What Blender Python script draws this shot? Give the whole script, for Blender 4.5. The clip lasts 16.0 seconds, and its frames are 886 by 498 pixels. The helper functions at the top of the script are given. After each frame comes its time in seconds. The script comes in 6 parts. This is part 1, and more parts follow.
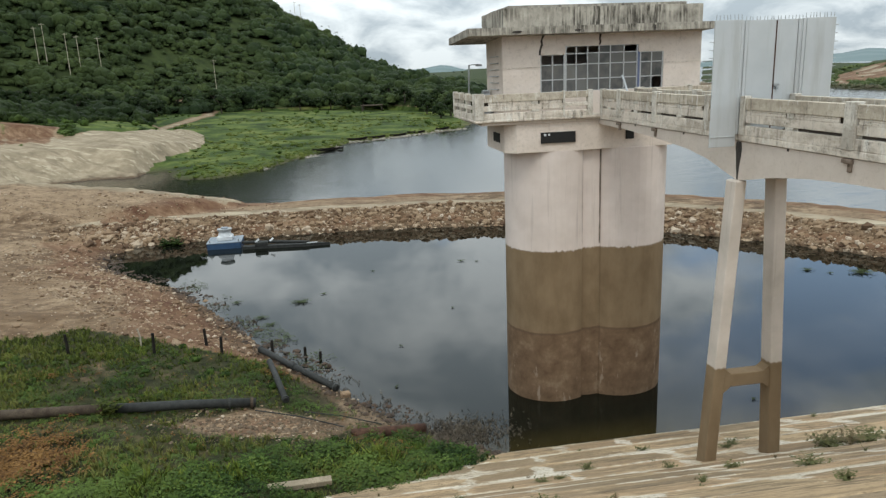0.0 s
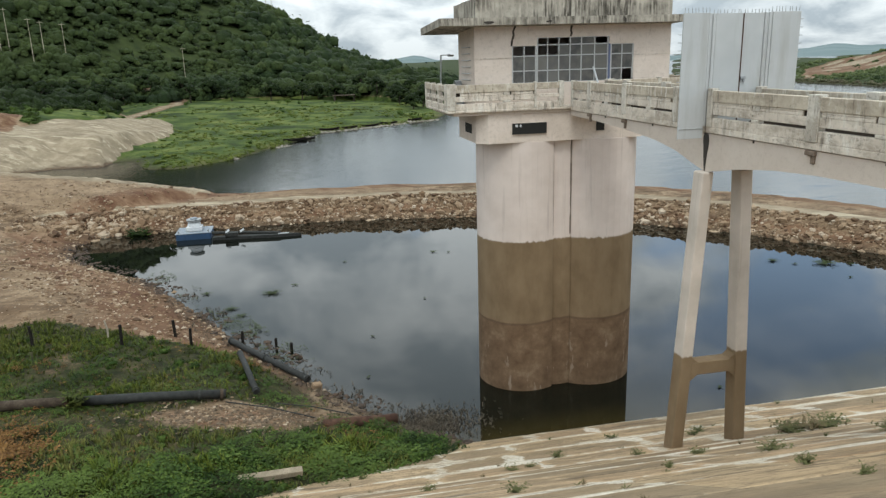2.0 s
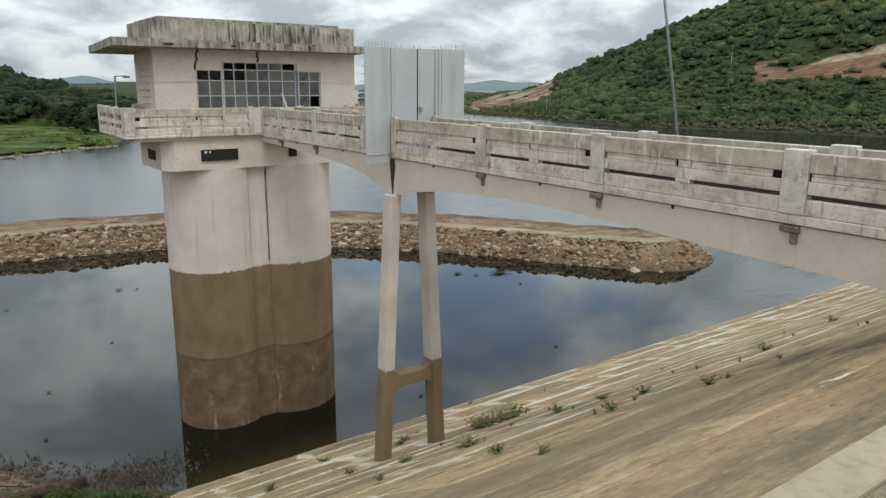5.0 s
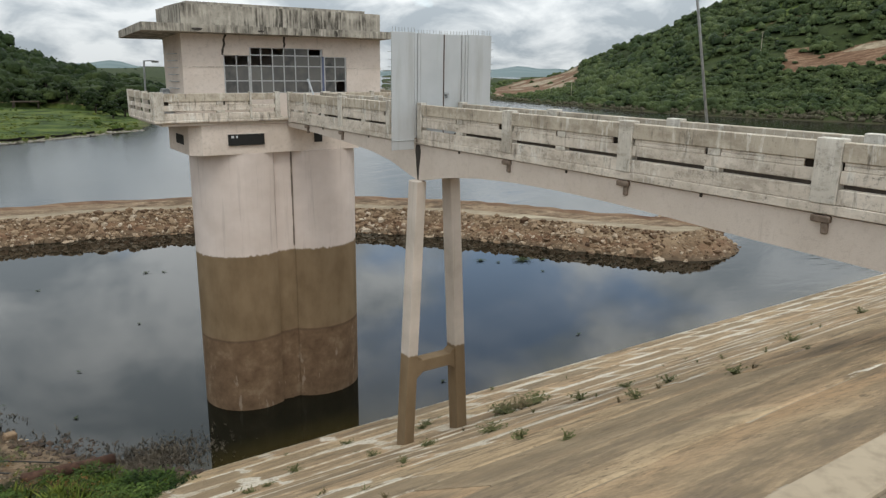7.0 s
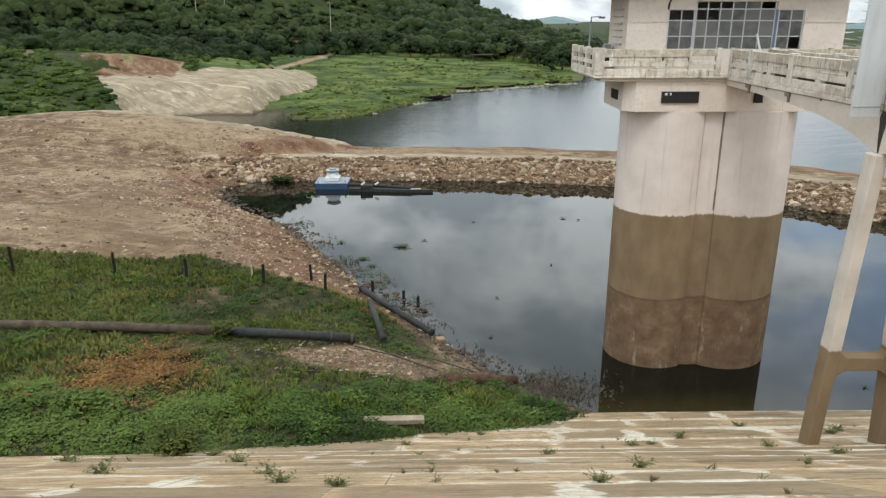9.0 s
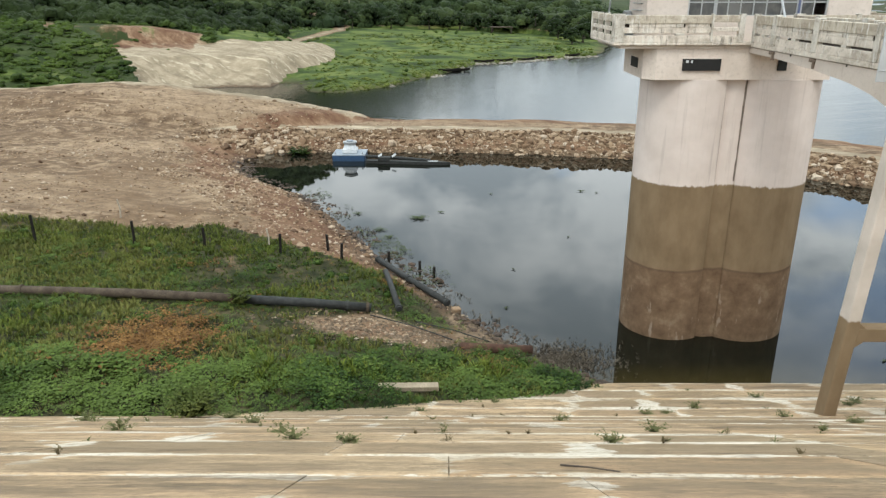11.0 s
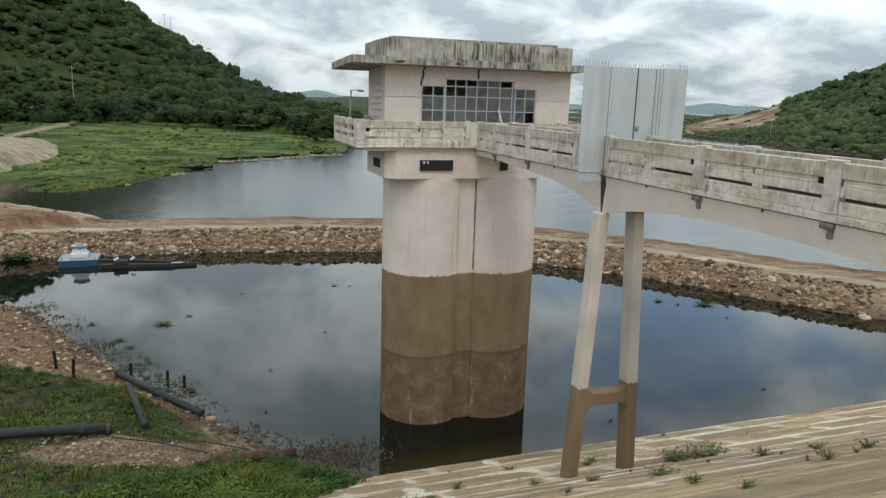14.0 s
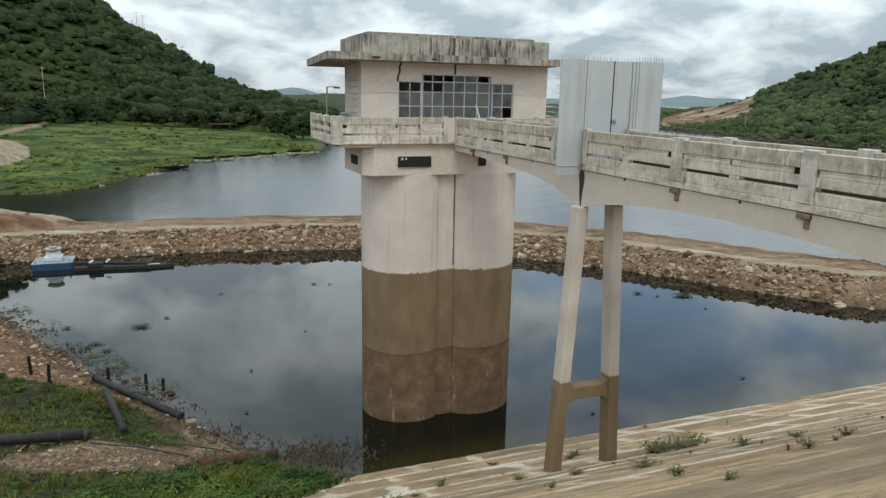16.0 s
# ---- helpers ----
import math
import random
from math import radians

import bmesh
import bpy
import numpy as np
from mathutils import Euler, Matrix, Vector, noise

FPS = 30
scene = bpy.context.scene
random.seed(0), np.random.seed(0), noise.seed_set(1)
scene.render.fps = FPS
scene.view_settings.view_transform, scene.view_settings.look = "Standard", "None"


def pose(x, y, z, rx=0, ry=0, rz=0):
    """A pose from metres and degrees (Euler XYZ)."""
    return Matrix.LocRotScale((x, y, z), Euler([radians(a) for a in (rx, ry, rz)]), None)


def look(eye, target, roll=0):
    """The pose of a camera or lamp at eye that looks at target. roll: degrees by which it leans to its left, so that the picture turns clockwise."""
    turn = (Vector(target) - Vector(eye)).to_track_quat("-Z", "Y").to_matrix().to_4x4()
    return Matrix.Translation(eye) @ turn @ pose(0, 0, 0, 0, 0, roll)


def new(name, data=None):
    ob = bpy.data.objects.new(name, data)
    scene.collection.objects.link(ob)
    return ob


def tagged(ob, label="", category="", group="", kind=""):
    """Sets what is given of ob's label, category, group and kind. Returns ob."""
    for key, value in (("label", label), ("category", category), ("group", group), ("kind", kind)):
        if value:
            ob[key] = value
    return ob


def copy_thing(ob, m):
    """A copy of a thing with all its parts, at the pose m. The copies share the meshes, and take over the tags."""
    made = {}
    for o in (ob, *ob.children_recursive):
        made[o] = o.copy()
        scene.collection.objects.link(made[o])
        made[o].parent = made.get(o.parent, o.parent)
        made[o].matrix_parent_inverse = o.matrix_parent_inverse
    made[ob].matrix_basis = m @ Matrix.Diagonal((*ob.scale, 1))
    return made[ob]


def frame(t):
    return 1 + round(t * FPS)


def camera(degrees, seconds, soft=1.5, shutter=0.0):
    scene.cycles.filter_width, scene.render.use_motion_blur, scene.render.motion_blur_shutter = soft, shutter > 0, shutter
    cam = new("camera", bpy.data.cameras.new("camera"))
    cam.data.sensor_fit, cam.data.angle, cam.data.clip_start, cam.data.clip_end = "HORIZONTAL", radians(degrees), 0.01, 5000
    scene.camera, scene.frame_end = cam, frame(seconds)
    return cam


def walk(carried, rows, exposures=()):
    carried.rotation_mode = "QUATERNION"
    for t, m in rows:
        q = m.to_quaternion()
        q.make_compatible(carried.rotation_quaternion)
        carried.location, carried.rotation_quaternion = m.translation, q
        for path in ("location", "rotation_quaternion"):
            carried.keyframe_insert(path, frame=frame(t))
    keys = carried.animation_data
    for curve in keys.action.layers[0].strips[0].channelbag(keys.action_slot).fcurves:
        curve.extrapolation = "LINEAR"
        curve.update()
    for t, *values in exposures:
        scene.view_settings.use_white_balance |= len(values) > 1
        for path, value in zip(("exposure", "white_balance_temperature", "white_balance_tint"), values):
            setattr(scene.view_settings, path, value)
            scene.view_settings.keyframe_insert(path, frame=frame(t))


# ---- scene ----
cam = camera(63.5, 16.0, soft=1.35)
# the clip's camera opens up while it looks down at the bank
EXPOSURES = [(0.0, 0.12, 6320, 6.5), (2.0, 0.15, 6320, 6.5), (2.6, 0.08, 6330, 6.7), (3.2, 0.0, 6360, 7.0), (4.0, -0.06, 6360, 7.5), (7.5, -0.06, 6480, 9.5), (8.2, 0.16, 6450, 9.0), (9.0, 0.38, 6400, 8.0), (11.5, 0.58, 6350, 7.0), (12.0, 0.52, 6330, 6.5), (12.6, 0.14, 6260, 5.0), (13.5, -0.02, 6250, 5.0), (16.0, -0.04, 6250, 5.0)]
PATH = [
    (0, (0.639, 1.43, 14.26), (0.946, 3.345, 13.773), -2.3),
    (0.5, (0.626, 1.417, 14.31), (0.966, 3.326, 13.822), -2.1),
    (1, (0.633, 1.429, 14.303), (0.979, 3.335, 13.808), -2.1),
    (1.5, (0.633, 1.42, 14.305), (0.979, 3.324, 13.801), -2.2),
    (2, (0.672, 1.398, 14.231), (1.052, 3.293, 13.718), -1.7),
    (2.5, (0.699, 1.478, 14.211), (1.24, 3.34, 13.721), -0.3),
    (3, (0.678, 1.401, 14.235), (1.427, 3.201, 13.789), -0.2),
    (3.5, (0.693, 1.453, 14.256), (1.611, 3.18, 13.838), -0.4),
    (4, (0.69, 1.476, 14.17), (1.742, 3.126, 13.756), 0.4),
    (4.2, (0.706, 1.428, 14.218), (1.798, 3.049, 13.796), 0.3),
    (6.5, (0.651, 1.379, 14.222), (1.802, 2.945, 13.752), 0.6),
    (7, (0.606, 1.39, 14.217), (1.688, 2.999, 13.729), 0.7),
    (7.5, (0.494, 1.274, 14.265), (1.419, 2.97, 13.746), 0.5),
    (8, (0.468, 1.382, 14.355), (1.08, 3.203, 13.799), -0.2),
    (8.5, (0.427, 1.401, 14.356), (0.706, 3.293, 13.772), -0.8),
    (9, (0.316, 1.36, 14.241), (0.351, 3.265, 13.633), -0.0),
    (11.5, (0.466, 1.342, 14.001), (0.451, 3.224, 13.325), -0.1),
    (12, (0.541, 1.311, 14.044), (0.628, 3.223, 13.463), -0.0),
    (12.5, (0.434, 1.176, 14.114), (0.741, 3.105, 13.685), 1.5),
    (13, (0.324, 1.187, 14.134), (0.837, 3.076, 13.72), 2.4),
    (13.5, (0.301, 1.199, 14.141), (0.931, 3.052, 13.726), 2.6),
    (14, (0.307, 1.138, 14.16), (0.966, 2.98, 13.748), 1.8),
    (14.5, (0.337, 1.197, 14.153), (1.039, 3.021, 13.73), 1.7),
    (15, (0.36, 1.231, 14.132), (1.094, 3.039, 13.694), 1.6),
    (15.5, (0.363, 1.227, 14.149), (1.081, 3.043, 13.714), 1.4),
    (16, (0.361, 1.243, 14.153), (1.072, 3.065, 13.731), 1.1),
]

walk(cam, [(t, look(eye, target, roll)) for t, eye, target, roll in PATH], EXPOSURES)

# ---- world and sun ----
CLOUD_SHIFT = (3.1, 1.7, 0.0)
SUN_ELEVATION, SUN_TURN = 58.0, 195.0      # degrees; the turn runs clockwise from +y
world = bpy.data.worlds.new("overcast_sky")
scene.world = world
world.use_nodes = True
wn, wl = world.node_tree.nodes, world.node_tree.links
wn.clear()


def wnode(kind, **values):
    n = wn.new(kind)
    for key, value in values.items():
        n.inputs[key].default_value = value
    return n


w_out, w_bg = wnode("ShaderNodeOutputWorld"), wnode("ShaderNodeBackground", Strength=0.15)
w_sky = wn.new("ShaderNodeTexSky")
w_sky.sky_type, w_sky.sun_disc = "NISHITA", False
w_sky.sun_elevation, w_sky.sun_rotation = radians(SUN_ELEVATION), radians(SUN_TURN)
w_co, w_sep = wnode("ShaderNodeTexCoord"), wnode("ShaderNodeSeparateXYZ")
wl.new(w_co.outputs["Generated"], w_sep.inputs[0])


def wmath(op, a, b=None):
    n = wn.new("ShaderNodeMath")
    n.operation = op
    for socket, v in zip(n.inputs, (a, b)):
        if v is None:
            continue
        if isinstance(v, (int, float)):
            socket.default_value = v
        else:
            wl.new(v, socket)
    return n.outputs[0]


# clouds lie on a flat layer: the direction is divided by its height above the horizon
w_z = wmath("ADD", wmath("MAXIMUM", w_sep.outputs[2], 0.0), 0.42)
w_cx, w_cy = wmath("DIVIDE", w_sep.outputs[0], w_z), wmath("DIVIDE", w_sep.outputs[1], w_z)
w_vec = wn.new("ShaderNodeCombineXYZ")
wl.new(w_cx, w_vec.inputs[0])
wl.new(w_cy, w_vec.inputs[1])
w_n1 = wnode("ShaderNodeTexNoise", Scale=2.9, Detail=6.0, Roughness=0.52, Distortion=0.25)
w_n2 = wnode("ShaderNodeTexNoise", Scale=4.2, Detail=6.0, Roughness=0.55, Distortion=0.3)
w_shift = wn.new("ShaderNodeVectorMath")
w_shift.operation = "ADD"
w_shift.inputs[1].default_value = CLOUD_SHIFT
wl.new(w_vec.outputs[0], w_shift.inputs[0])
for n in (w_n1, w_n2):
    wl.new(w_shift.outputs[0], n.inputs["Vector"])
w_cover, w_tone = wn.new("ShaderNodeValToRGB"), wn.new("ShaderNodeValToRGB")
w_cover.color_ramp.elements[0].position, w_cover.color_ramp.elements[1].position = 0.33, 0.48
w_cover.color_ramp.elements[0].color = (0.30, 0.30, 0.30, 1)
w_tone.color_ramp.elements[0].position, w_tone.color_ramp.elements[1].position = 0.40, 0.60
w_tone.color_ramp.elements[0].color = (3.5, 3.95, 4.3, 1)
w_tone.color_ramp.elements[1].color = (6.8, 7.1, 7.2, 1)
w_low = wmath("MAXIMUM", wmath("SUBTRACT", 0.30, w_sep.outputs[2]), 0.0)
# the clouds break open over the far right shore, where the pool mirrors blue sky
w_gap = wn.new("ShaderNodeVectorMath")
w_gap.operation = "DISTANCE"
w_gap.inputs[1].default_value = (0.55, 0.76, 0.325)
wl.new(w_co.outputs["Generated"], w_gap.inputs[0])
w_open = wmath("MULTIPLY", wmath("MAXIMUM", wmath("SUBTRACT", 0.30, w_gap.outputs["Value"]), 0.0), -0.85)
w_high = wmath("MULTIPLY", wmath("MAXIMUM", wmath("SUBTRACT", w_sep.outputs[2], 0.38), 0.0), 0.5)
w_thick = wmath("ADD", wmath("ADD", w_n1.outputs["Fac"], wmath("ADD", w_high, 0.05)), w_open)
wl.new(wmath("ADD", w_thick, wmath("MULTIPLY", w_low, 0.45)), w_cover.inputs[0])
wl.new(w_n2.outputs["Fac"], w_tone.inputs[0])
w_mix = wn.new("ShaderNodeMix")
w_mix.data_type = "RGBA"
wl.new(w_cover.outputs[0], w_mix.inputs["Factor"])
w_blue = wn.new("ShaderNodeVectorMath")
w_blue.operation = "SCALE"
w_blue.inputs["Scale"].default_value = 1.9
wl.new(w_sky.outputs[0], w_blue.inputs[0])
wl.new(w_blue.outputs[0], w_mix.inputs[6])
w_lift = wn.new("ShaderNodeVectorMath")
w_lift.operation = "SCALE"
wl.new(w_tone.outputs[0], w_lift.inputs[0])
wl.new(wmath("MINIMUM", wmath("ADD", 0.74, wmath("MULTIPLY", wmath("MAXIMUM", w_sep.outputs[2], 0.0), 2.5)), 1.68), w_lift.inputs["Scale"])
wl.new(w_lift.outputs[0], w_mix.inputs[7])
wl.new(w_mix.outputs[2], w_bg.inputs["Color"])
wl.new(w_bg.outputs[0], w_out.inputs[0])

sun = new("sun", bpy.data.lights.new("sun", "SUN"))
sun.data.energy, sun.data.angle, sun.data.color = 1.3, radians(14), (1.0, 0.97, 0.91)
sun_way = Vector((math.sin(radians(SUN_TURN)), math.cos(radians(SUN_TURN)), math.tan(radians(SUN_ELEVATION))))
sun.matrix_basis = look(sun_way * 40, (0, 0, 0))

# ---- materials ----


class Shade:
    """A node material: a Principled surface with helpers to wire textures to it."""

    def __init__(self, name, rough=0.85, metal=0.0, ior=1.45):
        self.m = bpy.data.materials.new(name)
        self.m.use_nodes = True
        self.n, self.l = self.m.node_tree.nodes, self.m.node_tree.links
        self.b = self.n["Principled BSDF"]
        self.b.inputs["Roughness"].default_value, self.b.inputs["Metallic"].default_value = rough, metal
        self.b.inputs["IOR"].default_value = ior
        self.b.inputs["Specular IOR Level"].default_value = 0.18 if rough > 0.8 else 0.5
        self.co = self.n.new("ShaderNodeTexCoord").outputs["Object"]

    def scaled(self, xyz):
        m = self.n.new("ShaderNodeMapping")
        m.inputs["Scale"].default_value = xyz
        self.l.new(self.co, m.inputs["Vector"])
        return m.outputs[0]

    def turned(self, degrees, xyz):
        """Coordinates turned about the vertical, then stretched."""
        r = self.n.new("ShaderNodeVectorRotate")
        r.rotation_type = "Z_AXIS"
        r.inputs["Angle"].default_value = radians(degrees)
        self.l.new(self.co, r.inputs["Vector"])
        m = self.n.new("ShaderNodeMapping")
        m.inputs["Scale"].default_value = xyz
        self.l.new(r.outputs[0], m.inputs["Vector"])
        return m.outputs[0]

    def streaks(self, scale, degrees, xyz, detail=6.0, rough=0.66, warp=0.4):
        t = self.n.new("ShaderNodeTexNoise")
        t.inputs["Scale"].default_value, t.inputs["Detail"].default_value = scale, detail
        t.inputs["Roughness"].default_value, t.inputs["Distortion"].default_value = rough, warp
        self.l.new(self.turned(degrees, xyz), t.inputs["Vector"])
        return t.outputs["Fac"]

    def noise(self, scale, detail=4.0, rough=0.55, stretch=None, warp=0.0):
        t = self.n.new("ShaderNodeTexNoise")
        t.inputs["Scale"].default_value, t.inputs["Detail"].default_value = scale, detail
        t.inputs["Roughness"].default_value, t.inputs["Distortion"].default_value = rough, warp
        self.l.new(self.scaled(stretch) if stretch else self.co, t.inputs["Vector"])
        return t.outputs["Fac"]

    def ramp(self, fac, stops):
        r = self.n.new("ShaderNodeValToRGB")
        e = r.color_ramp.elements
        while len(e) < len(stops):
            e.new(0.5)
        for el, (p, c) in zip(e, stops):
            el.position, el.color = p, (*c, 1) if len(c) == 3 else c
        self.l.new(fac, r.inputs[0])
        return r.outputs[0]

    def mask(self, fac, lo, hi):
        return self.ramp(fac, [(lo, (0, 0, 0)), (hi, (1, 1, 1))])

    def mix(self, fac, a, b, how="MIX"):
        m = self.n.new("ShaderNodeMix")
        m.data_type, m.blend_type = "RGBA", how
        for socket, v in ((m.inputs[0], fac), (m.inputs[6], a), (m.inputs[7], b)):
            if isinstance(v, (int, float)):
                socket.default_value = v
            elif isinstance(v, tuple):
                socket.default_value = (*v, 1)
            else:
                self.l.new(v, socket)
        return m.outputs[2]

    def math(self, op, a, b):
        m = self.n.new("ShaderNodeMath")
        m.operation = op
        for socket, v in zip(m.inputs, (a, b)):
            if isinstance(v, (int, float)):
                socket.default_value = v
            else:
                self.l.new(v, socket)
        return m.outputs[0]

    def height(self):
        s = self.n.new("ShaderNodeSeparateXYZ")
        self.l.new(self.co, s.inputs[0])
        return s.outputs[2]

    def attribute(self, name):
        a = self.n.new("ShaderNodeAttribute")
        a.attribute_name = name
        return a.outputs["Fac"]

    def random(self):
        return self.n.new("ShaderNodeObjectInfo").outputs["Random"]

    def island(self):
        return self.n.new("ShaderNodeNewGeometry").outputs["Random Per Island"]

    def done(self, colour, bump=None, strength=0.3, distance=0.02):
        if isinstance(colour, tuple):
            self.b.inputs["Base Color"].default_value = (*colour, 1)
        else:
            self.l.new(colour, self.b.inputs["Base Color"])
        if bump is not None:
            u = self.n.new("ShaderNodeBump")
            u.inputs["Strength"].default_value, u.inputs["Distance"].default_value = strength, distance
            self.l.new(bump, u.inputs["Height"])
            self.l.new(u.outputs[0], self.b.inputs["Normal"])
        return self.m


def plain(name, dark, light, scale=6.0, rough=0.8, metal=0.0, strength=0.25):
    s = Shade(name, rough, metal)
    base = s.ramp(s.noise(scale, 5), [(0.32, dark), (0.68, light)])
    fine = s.noise(scale * 9, 4)
    return s.done(s.mix(s.mask(fine, 0.45, 0.75), base, tuple(c * 0.75 for c in dark)), fine, strength, 0.01)


def concrete(name, dark, light, streak=(0.09, 0.085, 0.075), amount=(0.50, 0.66)):
    """Old concrete: mottled, with dark mould that runs down it."""
    s = Shade(name, 0.9)
    base = s.ramp(s.noise(1.7, 6), [(0.3, dark), (0.7, light)])
    blot = s.mask(s.noise(7.0, 6, 0.7), 0.52, 0.70)
    base = s.mix(s.math("MULTIPLY", blot, 0.6), base, s.mix(0.7, base, streak))
    run = s.math("MULTIPLY", s.mask(s.noise(8.0, 5, 0.65, (1, 1, 0.10)), *amount), s.mask(s.noise(1.1, 4), 0.32, 0.58))
    fine = s.noise(38, 5)
    col = s.mix(run, base, streak)
    col = s.mix(s.mask(fine, 0.56, 0.72), col, s.mix(0.35, base, streak))
    return s.done(col, fine, 0.35, 0.015)


def lichen(name, dark, light, spots=(0.075, 0.07, 0.06), amount=0.50):
    """Bare concrete spotted black by lichen, with pale lime runs and brown dirt."""
    s = Shade(name, 0.92)
    base = s.ramp(s.noise(1.6, 7, 0.66), [(0.32, dark), (0.68, light)])
    dirt = s.mask(s.noise(2.2, 8, 0.74, (1, 0.5, 1)), 0.48, 0.60)
    base = s.mix(s.math("MULTIPLY", dirt, 0.48), base, (0.185, 0.150, 0.110))
    lime = s.math("MULTIPLY", s.mask(s.noise(5.0, 7, 0.72, (1, 1, 0.2)), 0.53, 0.62), s.mask(s.noise(0.9, 4), 0.40, 0.54))
    base = s.mix(s.math("MULTIPLY", lime, 0.8), base, (0.66, 0.63, 0.57))
    speck = s.mask(s.noise(11, 9, 0.8), amount, amount + 0.12)
    where = s.mask(s.noise(2.3, 6, 0.68), 0.40, 0.60)
    col = s.mix(s.math("MULTIPLY", s.math("MULTIPLY", speck, where), 0.8), base, spots)
    run = s.math("MULTIPLY", s.mask(s.noise(8.0, 6, 0.68, (1, 1, 0.14)), 0.54, 0.66), s.mask(s.noise(1.3, 4), 0.42, 0.58))
    col = s.mix(s.math("MULTIPLY", run, 0.75), col, (0.085, 0.073, 0.058))
    return s.done(col, s.noise(40, 5), 0.4, 0.015)


def stained(name, clean_dark, clean_light, line, low_line, rag=0.34):
    """Painted concrete with the silt that falling water left: a clean part, a brown one and a darker one."""
    s = Shade(name, 0.88)
    z = s.height()
    ragged = s.math("MULTIPLY", s.math("SUBTRACT", s.noise(11, 6, 0.7, (1, 1, 0.30)), 0.5), rag)
    zz = s.math("ADD", z, ragged)
    clean = s.ramp(s.noise(0.9, 5), [(0.3, clean_dark), (0.7, clean_light)])
    run = s.mask(s.noise(4.0, 5, 0.6, (1, 1, 0.05)), 0.58, 0.74)
    clean = s.mix(s.math("MULTIPLY", run, 0.35), clean, (0.2, 0.17, 0.14))
    brown = s.ramp(s.noise(1.3, 6, 0.6, (1, 1, 0.5)), [(0.28, (0.142, 0.098, 0.056)), (0.72, (0.212, 0.152, 0.092))])
    low = s.ramp(s.noise(1.8, 6, 0.62), [(0.28, (0.090, 0.055, 0.032)), (0.55, (0.152, 0.099, 0.060)), (0.78, (0.225, 0.162, 0.105))])
    low = s.mix(s.math("MULTIPLY", s.mask(s.noise(3.5, 4, 0.6, (1, 1, 0.25)), 0.63, 0.7), 0.55), low, (0.33, 0.27, 0.21))
    calm = s.math("ADD", z, s.math("MULTIPLY", s.math("SUBTRACT", s.noise(0.8, 3), 0.5), 0.16))
    col = s.mix(s.mask(s.math("SUBTRACT", calm, low_line - 0.5), 0.46, 0.54), low, brown)
    rim = s.ramp(s.math("SUBTRACT", calm, low_line - 0.5), [(0.38, (0, 0, 0)), (0.48, (1, 1, 1)), (0.55, (0, 0, 0))])
    col = s.mix(s.math("MULTIPLY", rim, 0.5), col, (0.065, 0.042, 0.026))
    col = s.mix(s.mask(s.math("SUBTRACT", zz, line - 0.5), 0.47, 0.53), col, clean)
    return s.done(col, s.noise(30, 5), 0.25, 0.012)


M_TOWER = stained("painted_concrete_with_silt", (0.50, 0.425, 0.38), (0.60, 0.52, 0.475), 6.75, 3.15)
M_PIER = stained("pier_concrete_with_silt", (0.40, 0.35, 0.30), (0.55, 0.48, 0.42), 5.68, 1.0, 0.12)
M_WALL = concrete("painted_wall", (0.54, 0.462, 0.40), (0.61, 0.53, 0.468), (0.30, 0.25, 0.21), (0.60, 0.78))
M_ROOF = concrete("mouldy_roof_concrete", (0.27, 0.245, 0.205), (0.47, 0.43, 0.365), (0.062, 0.055, 0.045), (0.42, 0.58))
M_RAIL = lichen("weathered_rail_concrete", (0.470, 0.408, 0.340), (0.640, 0.572, 0.492), amount=0.52)
M_TOPRAIL = lichen("stained_top_rail_concrete", (0.365, 0.312, 0.245), (0.50, 0.440, 0.355), amount=0.54)
M_POSTCAP = lichen("limewashed_post_concrete", (0.45, 0.412, 0.355), (0.57, 0.53, 0.465), amount=0.52)
M_BRACKET = plain("rust_stained_concrete", (0.11, 0.08, 0.06), (0.24, 0.19, 0.15), 9, 0.9)
M_BEAM = concrete("beam_concrete", (0.50, 0.43, 0.37), (0.55, 0.48, 0.42), (0.36, 0.30, 0.25), (0.60, 0.80))
# near-black: deck dirt, and shade painted into the railing gaps
M_DECK_SHADE = plain("dirty_deck_and_gap_shade", (0.016, 0.012, 0.009), (0.035, 0.027, 0.02), 3.0, 0.95)
# near-black that paints the shade inside openings
M_HOLE_SHADE = plain("opening_shade", (0.008, 0.008, 0.008), (0.014, 0.013, 0.012), 4)
M_DAMP = plain("damp_stain", (0.10, 0.078, 0.06), (0.24, 0.19, 0.155), 5)
M_CRACK = plain("crack_soot", (0.02, 0.016, 0.013), (0.05, 0.04, 0.032), 20)
M_FRAME = plain("aluminium_frame", (0.38, 0.38, 0.38), (0.5, 0.5, 0.49), 20, 0.45, 0.6)
M_BLUE = plain("blue_painted_frame", (0.08, 0.10, 0.18), (0.12, 0.14, 0.24), 12, 0.5)
s = Shade("dusty_frosted_glass", 0.5)
M_PANE = s.done(s.mix(s.mask(s.noise(3.0, 5), 0.4, 0.7), s.ramp(s.random(), [(0.0, (0.035, 0.036, 0.036)), (0.5, (0.07, 0.069, 0.066)), (1.0, (0.14, 0.136, 0.126))]), (0.12, 0.112, 0.10)))
s = Shade("galvanised_sheet", 0.55, 0.25)
M_ZINC = s.done(s.mix(s.math("MULTIPLY", s.mask(s.noise(2.5, 5, 0.6, (1, 1, 0.12)), 0.5, 0.72), 0.6), s.ramp(s.noise(0.8, 4), [(0.3, (0.42, 0.432, 0.438)), (0.7, (0.49, 0.502, 0.505))]), (0.33, 0.32, 0.30)), s.noise(3, 3), 0.08, 0.01)
